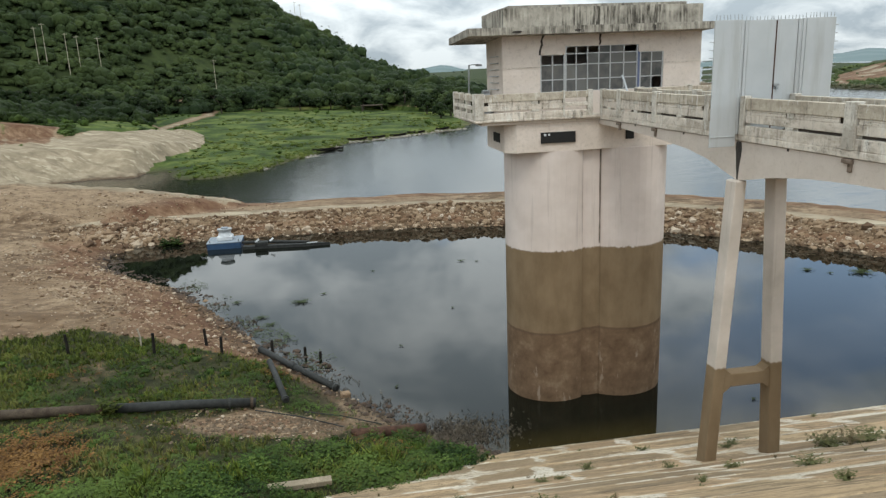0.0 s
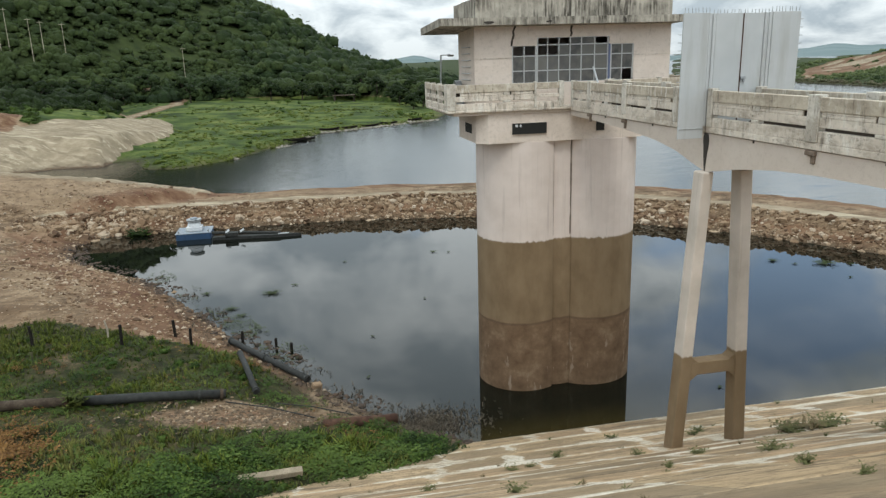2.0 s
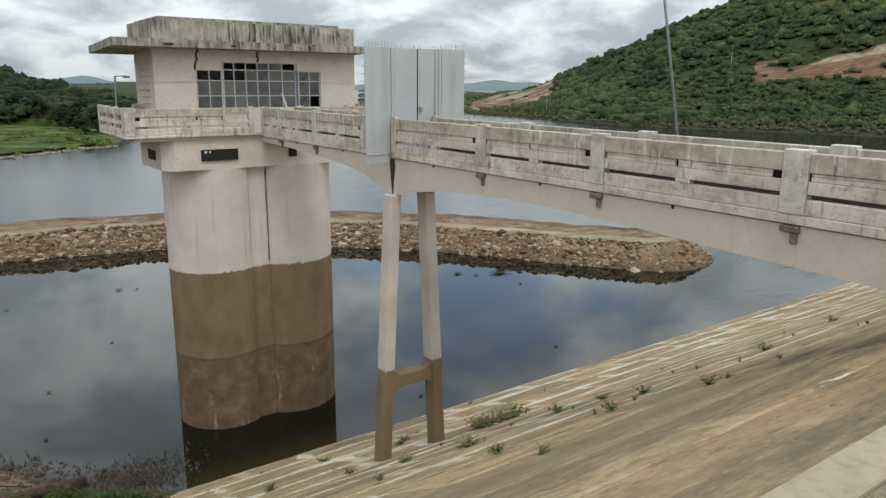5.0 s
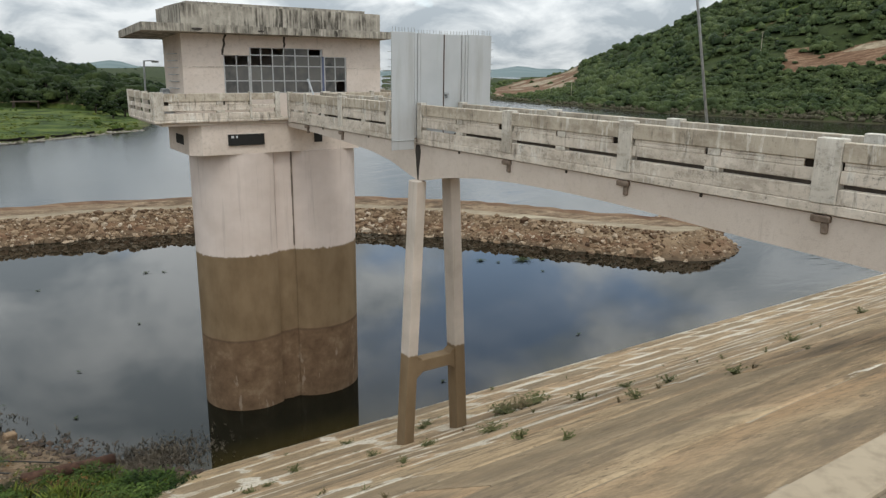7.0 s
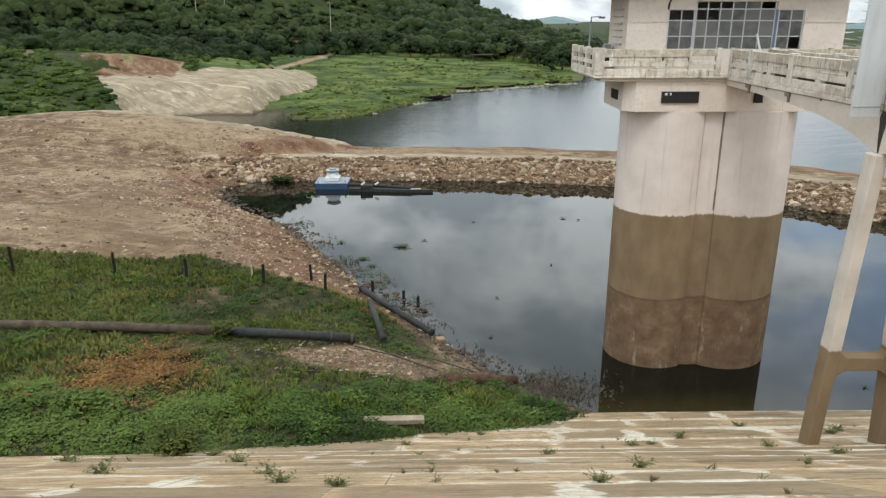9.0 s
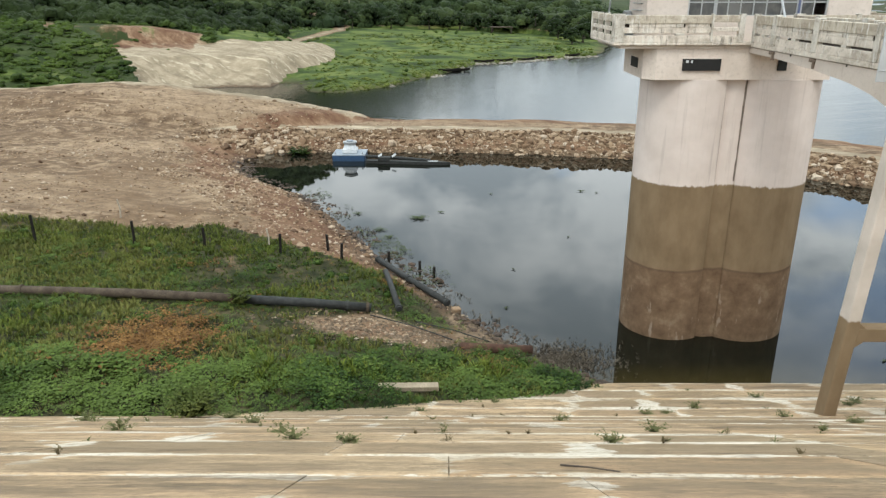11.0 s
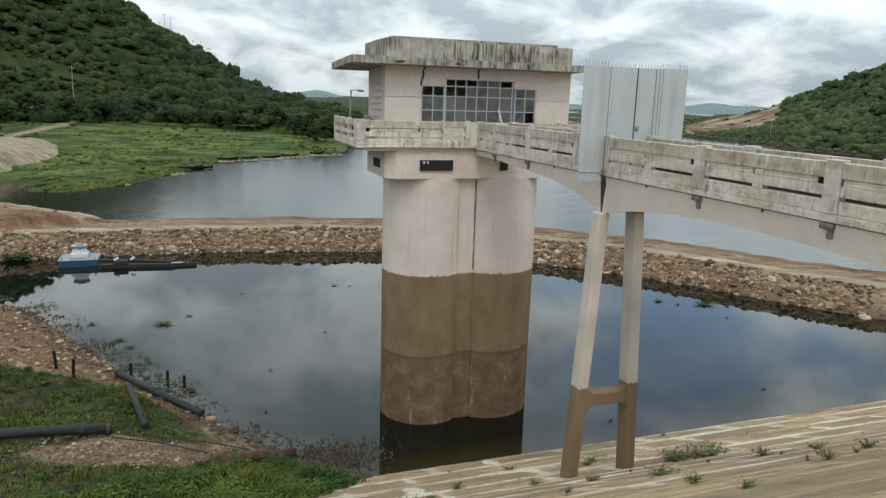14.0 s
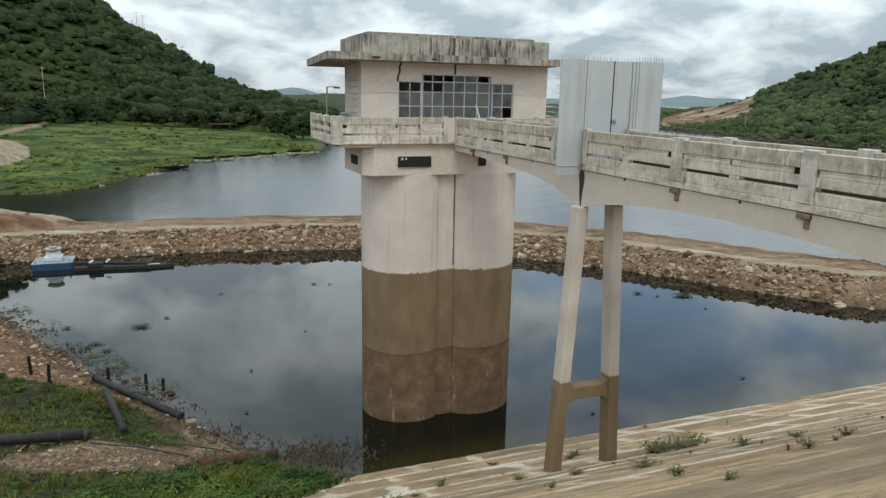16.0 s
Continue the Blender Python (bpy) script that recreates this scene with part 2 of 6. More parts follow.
M_STEEL = plain("grey_steel", (0.30, 0.31, 0.315), (0.42, 0.43, 0.43), 12, 0.45, 0.5)
M_RUST = plain("rusty_steel", (0.045, 0.024, 0.017), (0.105, 0.058, 0.040), 5, 0.9)
M_PIPE = plain("black_plastic_pipe", (0.010, 0.011, 0.010), (0.032, 0.033, 0.030), 5, 0.8)
M_PIPEBROWN = plain("dirty_pipe", (0.045, 0.033, 0.024), (0.10, 0.078, 0.056), 3, 0.85)
M_POST = plain("burnt_timber", (0.010, 0.009, 0.008), (0.026, 0.022, 0.018), 9, 0.9)
M_PALEPOST = plain("bleached_timber", (0.3, 0.26, 0.2), (0.42, 0.37, 0.3), 9, 0.9)
M_WHITE = plain("white_paint", (0.46, 0.48, 0.50), (0.60, 0.61, 0.62), 4, 0.5)
M_HULL = plain("blue_hull_paint", (0.018, 0.045, 0.095), (0.03, 0.068, 0.135), 4, 0.5)
M_COPING = plain("pale_coping_concrete", (0.315, 0.255, 0.18), (0.37, 0.305, 0.22), 0.9, 0.92)
M_PLANK = plain("pale_concrete_plank", (0.20, 0.165, 0.115), (0.30, 0.25, 0.18), 3, 0.92)
M_RAFT = plain("weathered_raft_paint", (0.15, 0.18, 0.21), (0.27, 0.30, 0.33), 3, 0.55)


M_CREST = plain("trodden_soil", (0.15, 0.12, 0.085), (0.25, 0.205, 0.15), 2.2, 0.95)
M_STRAW = plain("dry_straw", (0.34, 0.25, 0.12), (0.52, 0.40, 0.21), 6.0, 0.8)


COURSE_START, COURSE_STEP = 3.25, 1.7    # courses of the dam face, along y


def slab_material():
    """Sun-bleached tan slabs, some much darker than others, with brown dirt washed along the courses."""
    s = Shade("dirty_slope_slab", 0.93)
    which = s.math("FRACT", s.math("ADD", s.random(), s.island()), 0.0)
    s.co = s.n.new("ShaderNodeNewGeometry").outputs["Position"]
    tint = s.ramp(which, [(0.0, (0.35, 0.230, 0.130)), (0.35, (0.45, 0.312, 0.186)), (0.6, (0.41, 0.300, 0.178)), (0.86, (0.48, 0.347, 0.215)), (0.90, (0.28, 0.212, 0.135))])
    broad = s.mask(s.noise(0.4, 6, 0.66, (0.5, 1, 1)), 0.46, 0.58)
    col = s.mix(s.math("MULTIPLY", broad, 0.5), tint, (0.40, 0.31, 0.195))
    dirt = s.mask(s.noise(1.3, 9, 0.78, (0.42, 1, 1)), 0.53, 0.61)
    col = s.mix(s.math("MULTIPLY", dirt, 0.82), col, (0.15, 0.115, 0.075))
    thin = s.math("MULTIPLY", s.mask(s.noise(5.0, 8, 0.76, (0.28, 1, 1)), 0.54, 0.62), s.mask(s.noise(0.6, 4), 0.45, 0.6))
    col = s.mix(s.math("MULTIPLY", thin, 0.75), col, (0.085, 0.062, 0.042))
    ochre = s.mask(s.noise(0.9, 8, 0.72, (0.6, 1, 1)), 0.50, 0.60)
    col = s.mix(s.math("MULTIPLY", ochre, 0.35), col, (0.30, 0.195, 0.105))
    # lime mortar smeared over the edges of the slabs, ragged and here and there only
    across = s.math("MULTIPLY", s.math("MINIMUM", s.attribute("across"), s.math("SUBTRACT", 1.0, s.attribute("across"))), 1.95)
    edge = s.math("MINIMUM", across, s.math("MINIMUM", s.attribute("along"), s.attribute("back")))
    grime = s.math("MULTIPLY", s.math("MULTIPLY", s.mask(edge, 0.10, 0.34), s.mask(s.noise(1.6, 9, 0.8, (0.5, 1, 1)), 0.47, 0.58)), s.ramp(s.attribute("along"), [(0.0, (0, 0, 0)), (0.3, (1, 1, 1))]))
    col = s.mix(s.math("MULTIPLY", grime, 0.55), col, (0.155, 0.115, 0.072))
    inner = s.math("MULTIPLY", s.mask(edge, 0.12, 0.38), s.mask(s.noise(0.5, 5, 0.62, (0.4, 1, 1)), 0.42, 0.56))
    col = s.mix(s.math("MULTIPLY", inner, 0.6), col, (0.215, 0.157, 0.098))
    place = s.n.new("ShaderNodeSeparateXYZ")
    s.l.new(s.co, place.inputs[0])
    lower = s.ramp(s.math("MULTIPLY", place.outputs[1], 0.04), [(0.16, (0.525, 0.525, 0.525)), (0.32, (0.552, 0.552, 0.552)), (0.8, (0.575, 0.575, 0.575)), (1.0, (0.62, 0.62, 0.62))])
    # the upper courses towards the bridge lie under washed sand, with little lime showing
    upper = s.ramp(s.math("MULTIPLY", place.outputs[1], 0.04), [(0.36, (1, 1, 1)), (0.44, (0, 0, 0))])
    sandy = s.math("MULTIPLY", upper, s.ramp(s.math("ADD", s.math("MULTIPLY", place.outputs[0], 0.04), 0.5), [(0.60, (0, 0, 0)), (0.76, (1, 1, 1))]))
    lower = s.math("SUBTRACT", lower, s.math("MULTIPLY", sandy, 0.14))
    reach = s.math("MULTIPLY", s.math("SUBTRACT", s.math("ADD", s.noise(0.75, 5, 0.6, (0.35, 1, 1)), lower), 1.0), 1.8)
    torn = s.math("MULTIPLY", s.math("SUBTRACT", s.noise(3.6, 8, 0.78, (0.6, 1, 1)), 0.5), 0.62)
    smear = s.mask(s.math("SUBTRACT", s.math("ADD", reach, torn), edge), 0.0, 0.035)
    lime = s.ramp(s.noise(0.9, 5, 0.6, (0.4, 1, 1)), [(0.35, (0.43, 0.365, 0.27)), (0.6, (0.61, 0.56, 0.47))])
    col = s.mix(s.math("MULTIPLY", smear, 0.85), col, lime)
    # dark washed bands, one below the coping and one a few courses down
    y = s.n.new("ShaderNodeSeparateXYZ")
    s.l.new(s.co, y.inputs[0])
    wander = s.math("MULTIPLY", s.math("SUBTRACT", s.noise(0.8, 7, 0.72, (0.22, 1, 1)), 0.5), 1.1)
    streak = s.ramp(s.noise(3.6, 8, 0.8, (0.34, 1, 1)), [(0.40, (0.12, 0.12, 0.12)), (0.58, (1, 1, 1))])
    for middle, half, how in ((3.5, 0.42, 0.9), (6.1, 0.55, 0.85), (7.35, 0.35, 0.5), (13.7, 0.40, 0.7)):
        off = s.math("ABSOLUTE", s.math("SUBTRACT", s.math("ADD", y.outputs[1], wander), middle), 0.0)
        band = s.ramp(s.math("MULTIPLY", off, 1 / (2 * half)), [(0.40, (1, 1, 1)), (0.56, (0, 0, 0))])
        col = s.mix(s.math("MULTIPLY", s.math("MULTIPLY", band, streak), how), col, (0.150, 0.115, 0.078))
    mottle = s.mask(s.noise(5.0, 8, 0.78), 0.50, 0.62)
    col = s.mix(s.math("MULTIPLY", mottle, 0.5), col, (0.19, 0.140, 0.082))
    wash = s.math("MULTIPLY", s.mask(s.noise(1.3, 8, 0.78, (0.24, 1, 1)), 0.538, 0.60), s.mask(s.noise(0.25, 4), 0.42, 0.56))
    col = s.mix(s.math("MULTIPLY", wash, 0.75), col, (0.105, 0.080, 0.054))
    specks = s.math("MULTIPLY", s.mask(s.noise(7.5, 9, 0.82, (0.6, 1, 1)), 0.545, 0.60), s.mask(s.noise(0.45, 5, 0.6), 0.42, 0.56))
    col = s.mix(s.math("MULTIPLY", specks, 0.7), col, (0.088, 0.066, 0.044))
    fine = s.noise(14, 6, 0.7)
    col = s.mix(s.math("MULTIPLY", s.mask(fine, 0.50, 0.66), 0.40), col, (0.165, 0.122, 0.08))
    return s.done(col, fine, 0.6, 0.03)


M_SLAB = slab_material()
s = Shade("joint_dirt", 0.95)
M_MORTAR = s.done(s.ramp(s.noise(0.9, 6, 0.65, (0.3, 1, 1)), [(0.34, (0.13, 0.098, 0.062)), (0.52, (0.26, 0.20, 0.13)), (0.68, (0.42, 0.36, 0.27))]), s.noise(14, 5), 0.4, 0.02)



def foliage(name, tones, rough=0.6, scale=0.15, patch_scale=0.02, grain=0.0):
    """Leaves whose tone changes from leaf to leaf, from plant to plant and over wide patches; grain is the size of the sprays of leaves."""
    s = Shade(name, rough)
    n = len(tones) - 1
    own = 0.40 if grain else 0.55
    f = s.math("ADD", s.math("MULTIPLY", s.island(), own), s.math("MULTIPLY", s.mask(s.noise(scale, 3), 0.34, 0.66), 1 - own))
    col = s.ramp(f, [(i / n, c) for i, c in enumerate(tones)])
    wide = s.mask(s.noise(patch_scale, 5, 0.6), 0.46, 0.60)
    col = s.mix(s.math("MULTIPLY", wide, 0.5), col, tuple(c * 1.12 for c in tones[-1]))
    s.b.inputs["Specular IOR Level"].default_value = 0.06
    if not grain:
        return s.done(col)
    spray = s.noise(0.9 / grain, 5, 0.65)
    # gaps between sprays are coloured dark as painted shade, spray crests lighter
    col = s.mix(s.math("MULTIPLY", s.mask(spray, 0.56, 0.40), 0.6), col, tones[0])
    col = s.mix(s.math("MULTIPLY", s.mask(spray, 0.55, 0.72), 0.5), col, tuple(c * 1.15 for c in tones[-1]))
    return s.done(col, spray, 1.0, 0.9 * grain)


M_SCRUB = foliage("hill_scrub_leaves", [(0.007, 0.013, 0.006), (0.015, 0.026, 0.010), (0.027, 0.042, 0.014), (0.052, 0.068, 0.022)], scale=0.11, patch_scale=0.012, grain=0.65)
M_SCRUBPALE = foliage("yellow_green_scrub_leaves", [(0.011, 0.020, 0.010), (0.029, 0.045, 0.018), (0.058, 0.079, 0.030), (0.098, 0.120, 0.046)], scale=0.11, patch_scale=0.014, grain=0.65)
M_TERRACE = foliage("terrace_leaves", [(0.009, 0.018, 0.004), (0.021, 0.037, 0.008), (0.042, 0.066, 0.012), (0.066, 0.092, 0.019)], scale=0.18, patch_scale=0.05, grain=0.6)
M_TREE = foliage("tree_leaves", [(0.006, 0.011, 0.004), (0.013, 0.022, 0.007), (0.030, 0.044, 0.012)], scale=0.12, grain=0.55)
M_GRASS = foliage("bank_grass", [(0.014, 0.022, 0.006), (0.046, 0.060, 0.013), (0.106, 0.125, 0.025), (0.165, 0.150, 0.052)], scale=0.45, patch_scale=0.13)
M_LONG = foliage("long_grass", [(0.014, 0.026, 0.005), (0.046, 0.068, 0.011), (0.106, 0.134, 0.021), (0.165, 0.180, 0.038)], scale=0.5, patch_scale=0.2)
M_WEED = foliage("broadleaf_weeds", [(0.005, 0.010, 0.003), (0.015, 0.030, 0.007), (0.040, 0.070, 0.014), (0.100, 0.138, 0.032)], scale=0.7, patch_scale=0.13)
M_TUFT = foliage("slope_weeds", [(0.034, 0.042, 0.014), (0.070, 0.078, 0.028), (0.120, 0.120, 0.050), (0.17, 0.145, 0.08)], scale=7.0)
M_DRYTUFT = foliage("withered_slope_weeds", [(0.07, 0.055, 0.03), (0.13, 0.10, 0.055), (0.19, 0.15, 0.08)], scale=7.0)
M_DRY = foliage("dry_weeds", [(0.048, 0.024, 0.009), (0.125, 0.064, 0.022), (0.24, 0.135, 0.046)], scale=0.9)
M_REED = foliage("dead_shore_growth", [(0.055, 0.05, 0.034), (0.10, 0.088, 0.06), (0.075, 0.085, 0.04)], scale=0.1)
M_WATERWEED = foliage("water_weeds", [(0.026, 0.035, 0.016), (0.046, 0.060, 0.026), (0.078, 0.096, 0.040)], scale=4.0)
M_TWIG = foliage("dead_twigs", [(0.05, 0.04, 0.03), (0.12, 0.10, 0.078), (0.07, 0.06, 0.04)], scale=0.6)
M_MEADOW = foliage("meadow_grass_blades", [(0.032, 0.048, 0.010), (0.066, 0.087, 0.017), (0.102, 0.117, 0.029)], scale=0.12, patch_scale=0.04)
M_BARK = plain("bark", (0.04, 0.03, 0.022), (0.09, 0.07, 0.05), 3)


def rock_material():
    s = Shade("dumped_rock", 0.9)
    base = s.ramp(s.island(), [(0.0, (0.070, 0.042, 0.026)), (0.35, (0.16, 0.102, 0.060)), (0.6, (0.25, 0.175, 0.110)), (0.8, (0.31, 0.235, 0.160)), (1.0, (0.40, 0.33, 0.25))])
    fine = s.noise(9, 5)
    return s.done(s.mix(s.mask(fine, 0.5, 0.75), base, (0.10, 0.07, 0.05)), fine, 0.5, 0.05)


M_ROCK = rock_material()
M_GRAVEL = plain("damp_gravel", (0.055, 0.040, 0.027), (0.21, 0.16, 0.112), 7.0, 0.95)
M_CLOD = plain("wet_clods", (0.022, 0.016, 0.011), (0.085, 0.050, 0.030), 2.2, 0.8)
M_LITTER = plain("bleached_litter", (0.16, 0.14, 0.11), (0.36, 0.33, 0.28), 3.0, 0.95)


def ground_material():
    """Bare earth, grass, pale cut soil, red soil and scrub floor, told apart by the masks that the terrain carries."""
    s = Shade("terrain", 0.95)
    big, mid, fine = s.noise(0.09, 5, 0.6), s.noise(0.8, 6, 0.62), s.noise(9, 6, 0.65)
    earth = s.ramp(mid, [(0.38, (0.070, 0.044, 0.025)), (0.5, (0.150, 0.102, 0.062)), (0.62, (0.25, 0.18, 0.115))])
    ruts = s.mask(s.streaks(0.6, 16, (0.12, 1.0, 1), 7, 0.68, 0.6), 0.50, 0.56)
    earth = s.mix(s.math("MULTIPLY", ruts, 0.75), earth, (0.092, 0.058, 0.033))
    tracks = s.mask(s.streaks(0.9, -24, (0.07, 1.0, 1), 7, 0.7, 0.5), 0.56, 0.61)
    earth = s.mix(s.math("MULTIPLY", tracks, 0.75), earth, (0.105, 0.068, 0.04))
    scrape = s.mask(s.streaks(1.5, 10, (0.08, 1.0, 1), 7, 0.7, 0.5), 0.56, 0.62)
    earth = s.mix(s.math("MULTIPLY", scrape, 0.65), earth, (0.31, 0.232, 0.155))
    light = s.mask(s.noise(0.13, 6, 0.6, (0.4, 1, 1)), 0.48, 0.58)
    earth = s.mix(s.math("MULTIPLY", light, 0.45), earth, (0.30, 0.218, 0.14))
    dark = s.mask(s.noise(0.07, 5, 0.6), 0.50, 0.60)
    earth = s.mix(s.math("MULTIPLY", dark, 0.55), earth, (0.13, 0.083, 0.047))
    clods = s.mask(s.noise(2.4, 8, 0.78), 0.51, 0.58)
    earth = s.mix(s.math("MULTIPLY", clods, 0.65), earth, (0.085, 0.058, 0.038))
    red = s.ramp(s.streaks(0.5, 40, (0.35, 1.3, 1), 7, 0.7), [(0.34, (0.074, 0.034, 0.019)), (0.5, (0.130, 0.074, 0.043)), (0.66, (0.23, 0.155, 0.098))])
    pale = s.ramp(s.noise(0.35, 7, 0.68), [(0.34, (0.165, 0.132, 0.088)), (0.5, (0.235, 0.190, 0.130)), (0.66, (0.31, 0.258, 0.182))])
    rills = s.math("MULTIPLY", s.mask(s.streaks(0.55, 38, (0.16, 1.3, 1.0)), 0.52, 0.60), 0.62)
    pale = s.mix(rills, pale, (0.135, 0.105, 0.07))
    crust = s.math("MULTIPLY", s.mask(s.streaks(0.8, 24, (0.10, 1.0, 1.0)), 0.56, 0.62), 0.7)
    pale = s.mix(crust, pale, (0.40, 0.345, 0.25))
    grass = s.ramp(s.noise(0.12, 7, 0.68), [(0.40, (0.015, 0.028, 0.006)), (0.48, (0.042, 0.066, 0.012)), (0.55, (0.078, 0.104, 0.021)), (0.66, (0.124, 0.132, 0.040))])
    grass = s.mix(s.math("MULTIPLY", s.mask(s.noise(0.45, 7, 0.75), 0.50, 0.60), 0.5), grass, (0.030, 0.052, 0.013))
    # brown-green soil under the bank plants, darkened to paint shade between them
    sward = s.ramp(s.noise(1.3, 6, 0.7), [(0.36, (0.011, 0.013, 0.005)), (0.52, (0.028, 0.029, 0.011)), (0.66, (0.075, 0.060, 0.030))])
    grass = s.mix(s.attribute("sward"), grass, sward)
    wood = s.ramp(s.noise(0.25, 6), [(0.3, (0.014, 0.022, 0.006)), (0.7, (0.036, 0.050, 0.013))])
    col = earth
    for name, tint, soft in (("red", red, 0.45), ("pale", pale, 0.25), ("grass", grass, 0.35), ("wood", wood, 0.3)):
        edge = s.math("ADD", s.attribute(name), s.math("MULTIPLY", s.math("SUBTRACT", s.noise(0.5, 6, 0.7), 0.5), soft * 2))
        col = s.mix(s.mask(edge, 0.42, 0.58), col, tint)
    col = s.mix(s.attribute("wet"), col, (0.055, 0.04, 0.027))
    col = s.mix(s.math("MULTIPLY", s.mask(fine, 0.55, 0.75), 0.5), col, s.mix(0.5, col, (0.12, 0.085, 0.055)))
    return s.done(col, fine, 0.6, 0.06)


M_GROUND = ground_material()


def water_material():
    s = Shade("reservoir_water", 0.015, 0.0, 1.333)
    reach = s.n.new("ShaderNodeSeparateXYZ")
    s.l.new(s.co, reach.inputs[0])
    # a breeze roughens the open lake east of the tower
    breeze = s.math("MULTIPLY", s.ramp(s.math("MULTIPLY", reach.outputs[0], 0.01), [(0.26, (0, 0, 0)), (0.50, (1, 1, 1))]), 2.2)
    ripple = s.math("ADD", s.noise(1.1, 4, 0.55, (0.4, 1, 1)), s.math("MULTIPLY", s.streaks(0.32, -24, (0.22, 1.1, 1), 3, 0.5, 0.3), breeze))
    from_pool = s.n.new("ShaderNodeVectorMath")
    from_pool.operation = "DISTANCE"
    from_pool.inputs[1].default_value = (10, 40, 0)
    s.l.new(s.co, from_pool.inputs[0])
    still = s.mask(s.math("MULTIPLY", from_pool.outputs["Value"], 0.01), 0.30, 0.55)
    s.l.new(s.math("ADD", s.math("MULTIPLY", still, 0.11), 0.012), s.b.inputs["Roughness"])
    s.b.inputs["Specular IOR Level"].default_value = 0.5
    # slow swell in the open lake, almost still in the pool
    place = s.n.new("ShaderNodeSeparateXYZ")
    s.l.new(s.co, place.inputs[0])
    shallow = s.ramp(s.math("MULTIPLY", place.outputs[1], 0.01), [(0.252, (0.024, 0.019, 0.006)), (0.270, (0.0048, 0.0058, 0.0038))])
    return s.done(shallow, s.math("MULTIPLY", ripple, s.math("ADD", s.math("MULTIPLY", still, 0.97), 0.03)), 0.35, 0.10)


M_WATER = water_material()
# the haze of distance is mixed into this blue-green
s = Shade("haze_tinted_hills", 1.0)
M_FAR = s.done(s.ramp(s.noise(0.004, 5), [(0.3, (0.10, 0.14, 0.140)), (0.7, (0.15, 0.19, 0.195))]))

# ---- mesh helpers ----


def part(name, bm, material, parent=None, label="", smooth=False):
    """Links a bmesh as one mesh object, under a thing or a part where one is given."""
    me = bpy.data.meshes.new(name)
    if smooth:
        for f in bm.faces:
            f.smooth = True
    bm.to_mesh(me)
    bm.free()
    me.materials.append(material)
    ob = new(name, me)
    if parent is not None:
        ob.parent = parent
    return tagged(ob, label)


def thing(name, label, category, at=(0, 0, 0), group="", kind=""):
    ob = new(name)
    ob.location = at
    ob.empty_display_size = 0.1
    return tagged(ob, label, category, group, kind)


def cloud(name, verts, faces, material, parent=None, label="", category="", kind="", smooth=False):
    """A mesh from arrays of vertices and faces."""
    me = bpy.data.meshes.new(name)
    me.from_pydata(np.asarray(verts).tolist(), [], np.asarray(faces).tolist())
    if smooth:
        me.polygons.foreach_set("use_smooth", np.ones(len(me.polygons), dtype=bool))
    me.materials.append(material)
    ob = new(name, me)
    if parent is not None:
        ob.parent = parent
    return tagged(ob, label, category, "", kind)


def block(x0, x1, y0, y1, z0, z1, bevel=0.0, bm=None):
    """A box between two corners, its edges bevelled a little."""
    bm = bm or bmesh.new()
    made = bmesh.ops.create_cube(bm, size=1.0)["verts"]
    for v in made:
        v.co = Vector((x0 + (v.co.x + 0.5) * (x1 - x0), y0 + (v.co.y + 0.5) * (y1 - y0), z0 + (v.co.z + 0.5) * (z1 - z0)))
    if bevel:
        edges = {e for v in made for e in v.link_edges}
        bmesh.ops.bevel(bm, geom=list(edges), offset=bevel, segments=1, affect="EDGES")
    return bm


def prism(points, z0, z1, bm=None):
    """An upright prism over a closed outline of (x, y)."""
    bm = bm or bmesh.new()
    low = [bm.verts.new((x, y, z0)) for x, y in points]
    top = [bm.verts.new((x, y, z1)) for x, y in points]
    n = len(points)
    bm.faces.new(low[::-1])
    bm.faces.new(top)
    for i in range(n):
        bm.faces.new((low[i], low[(i + 1) % n], top[(i + 1) % n], top[i]))
    bmesh.ops.recalc_face_normals(bm, faces=bm.faces)
    return bm


def beam_between(a, b, width, depth, bm=None, taper=1.0):
    """A square bar from a to b."""
    bm = bm or bmesh.new()
    a, b = Vector(a), Vector(b)
    way = (b - a).normalized()
    side = way.cross(Vector((0, 1, 0))).normalized() if abs(way.y) < 0.9 else Vector((1, 0, 0))
    up = side.cross(way).normalized()
    rings = []
    for p, k in ((a, 1.0), (b, taper)):
        rings.append([bm.verts.new(p + side * sx * width / 2 * k + up * sy * depth / 2 * k) for sx, sy in ((-1, -1), (1, -1), (1, 1), (-1, 1))])
    for i in range(4):
        bm.faces.new((rings[0][i], rings[0][(i + 1) % 4], rings[1][(i + 1) % 4], rings[1][i]))
    bm.faces.new(rings[0][::-1])
    bm.faces.new(rings[1])
    bmesh.ops.recalc_face_normals(bm, faces=bm.faces)
    return bm


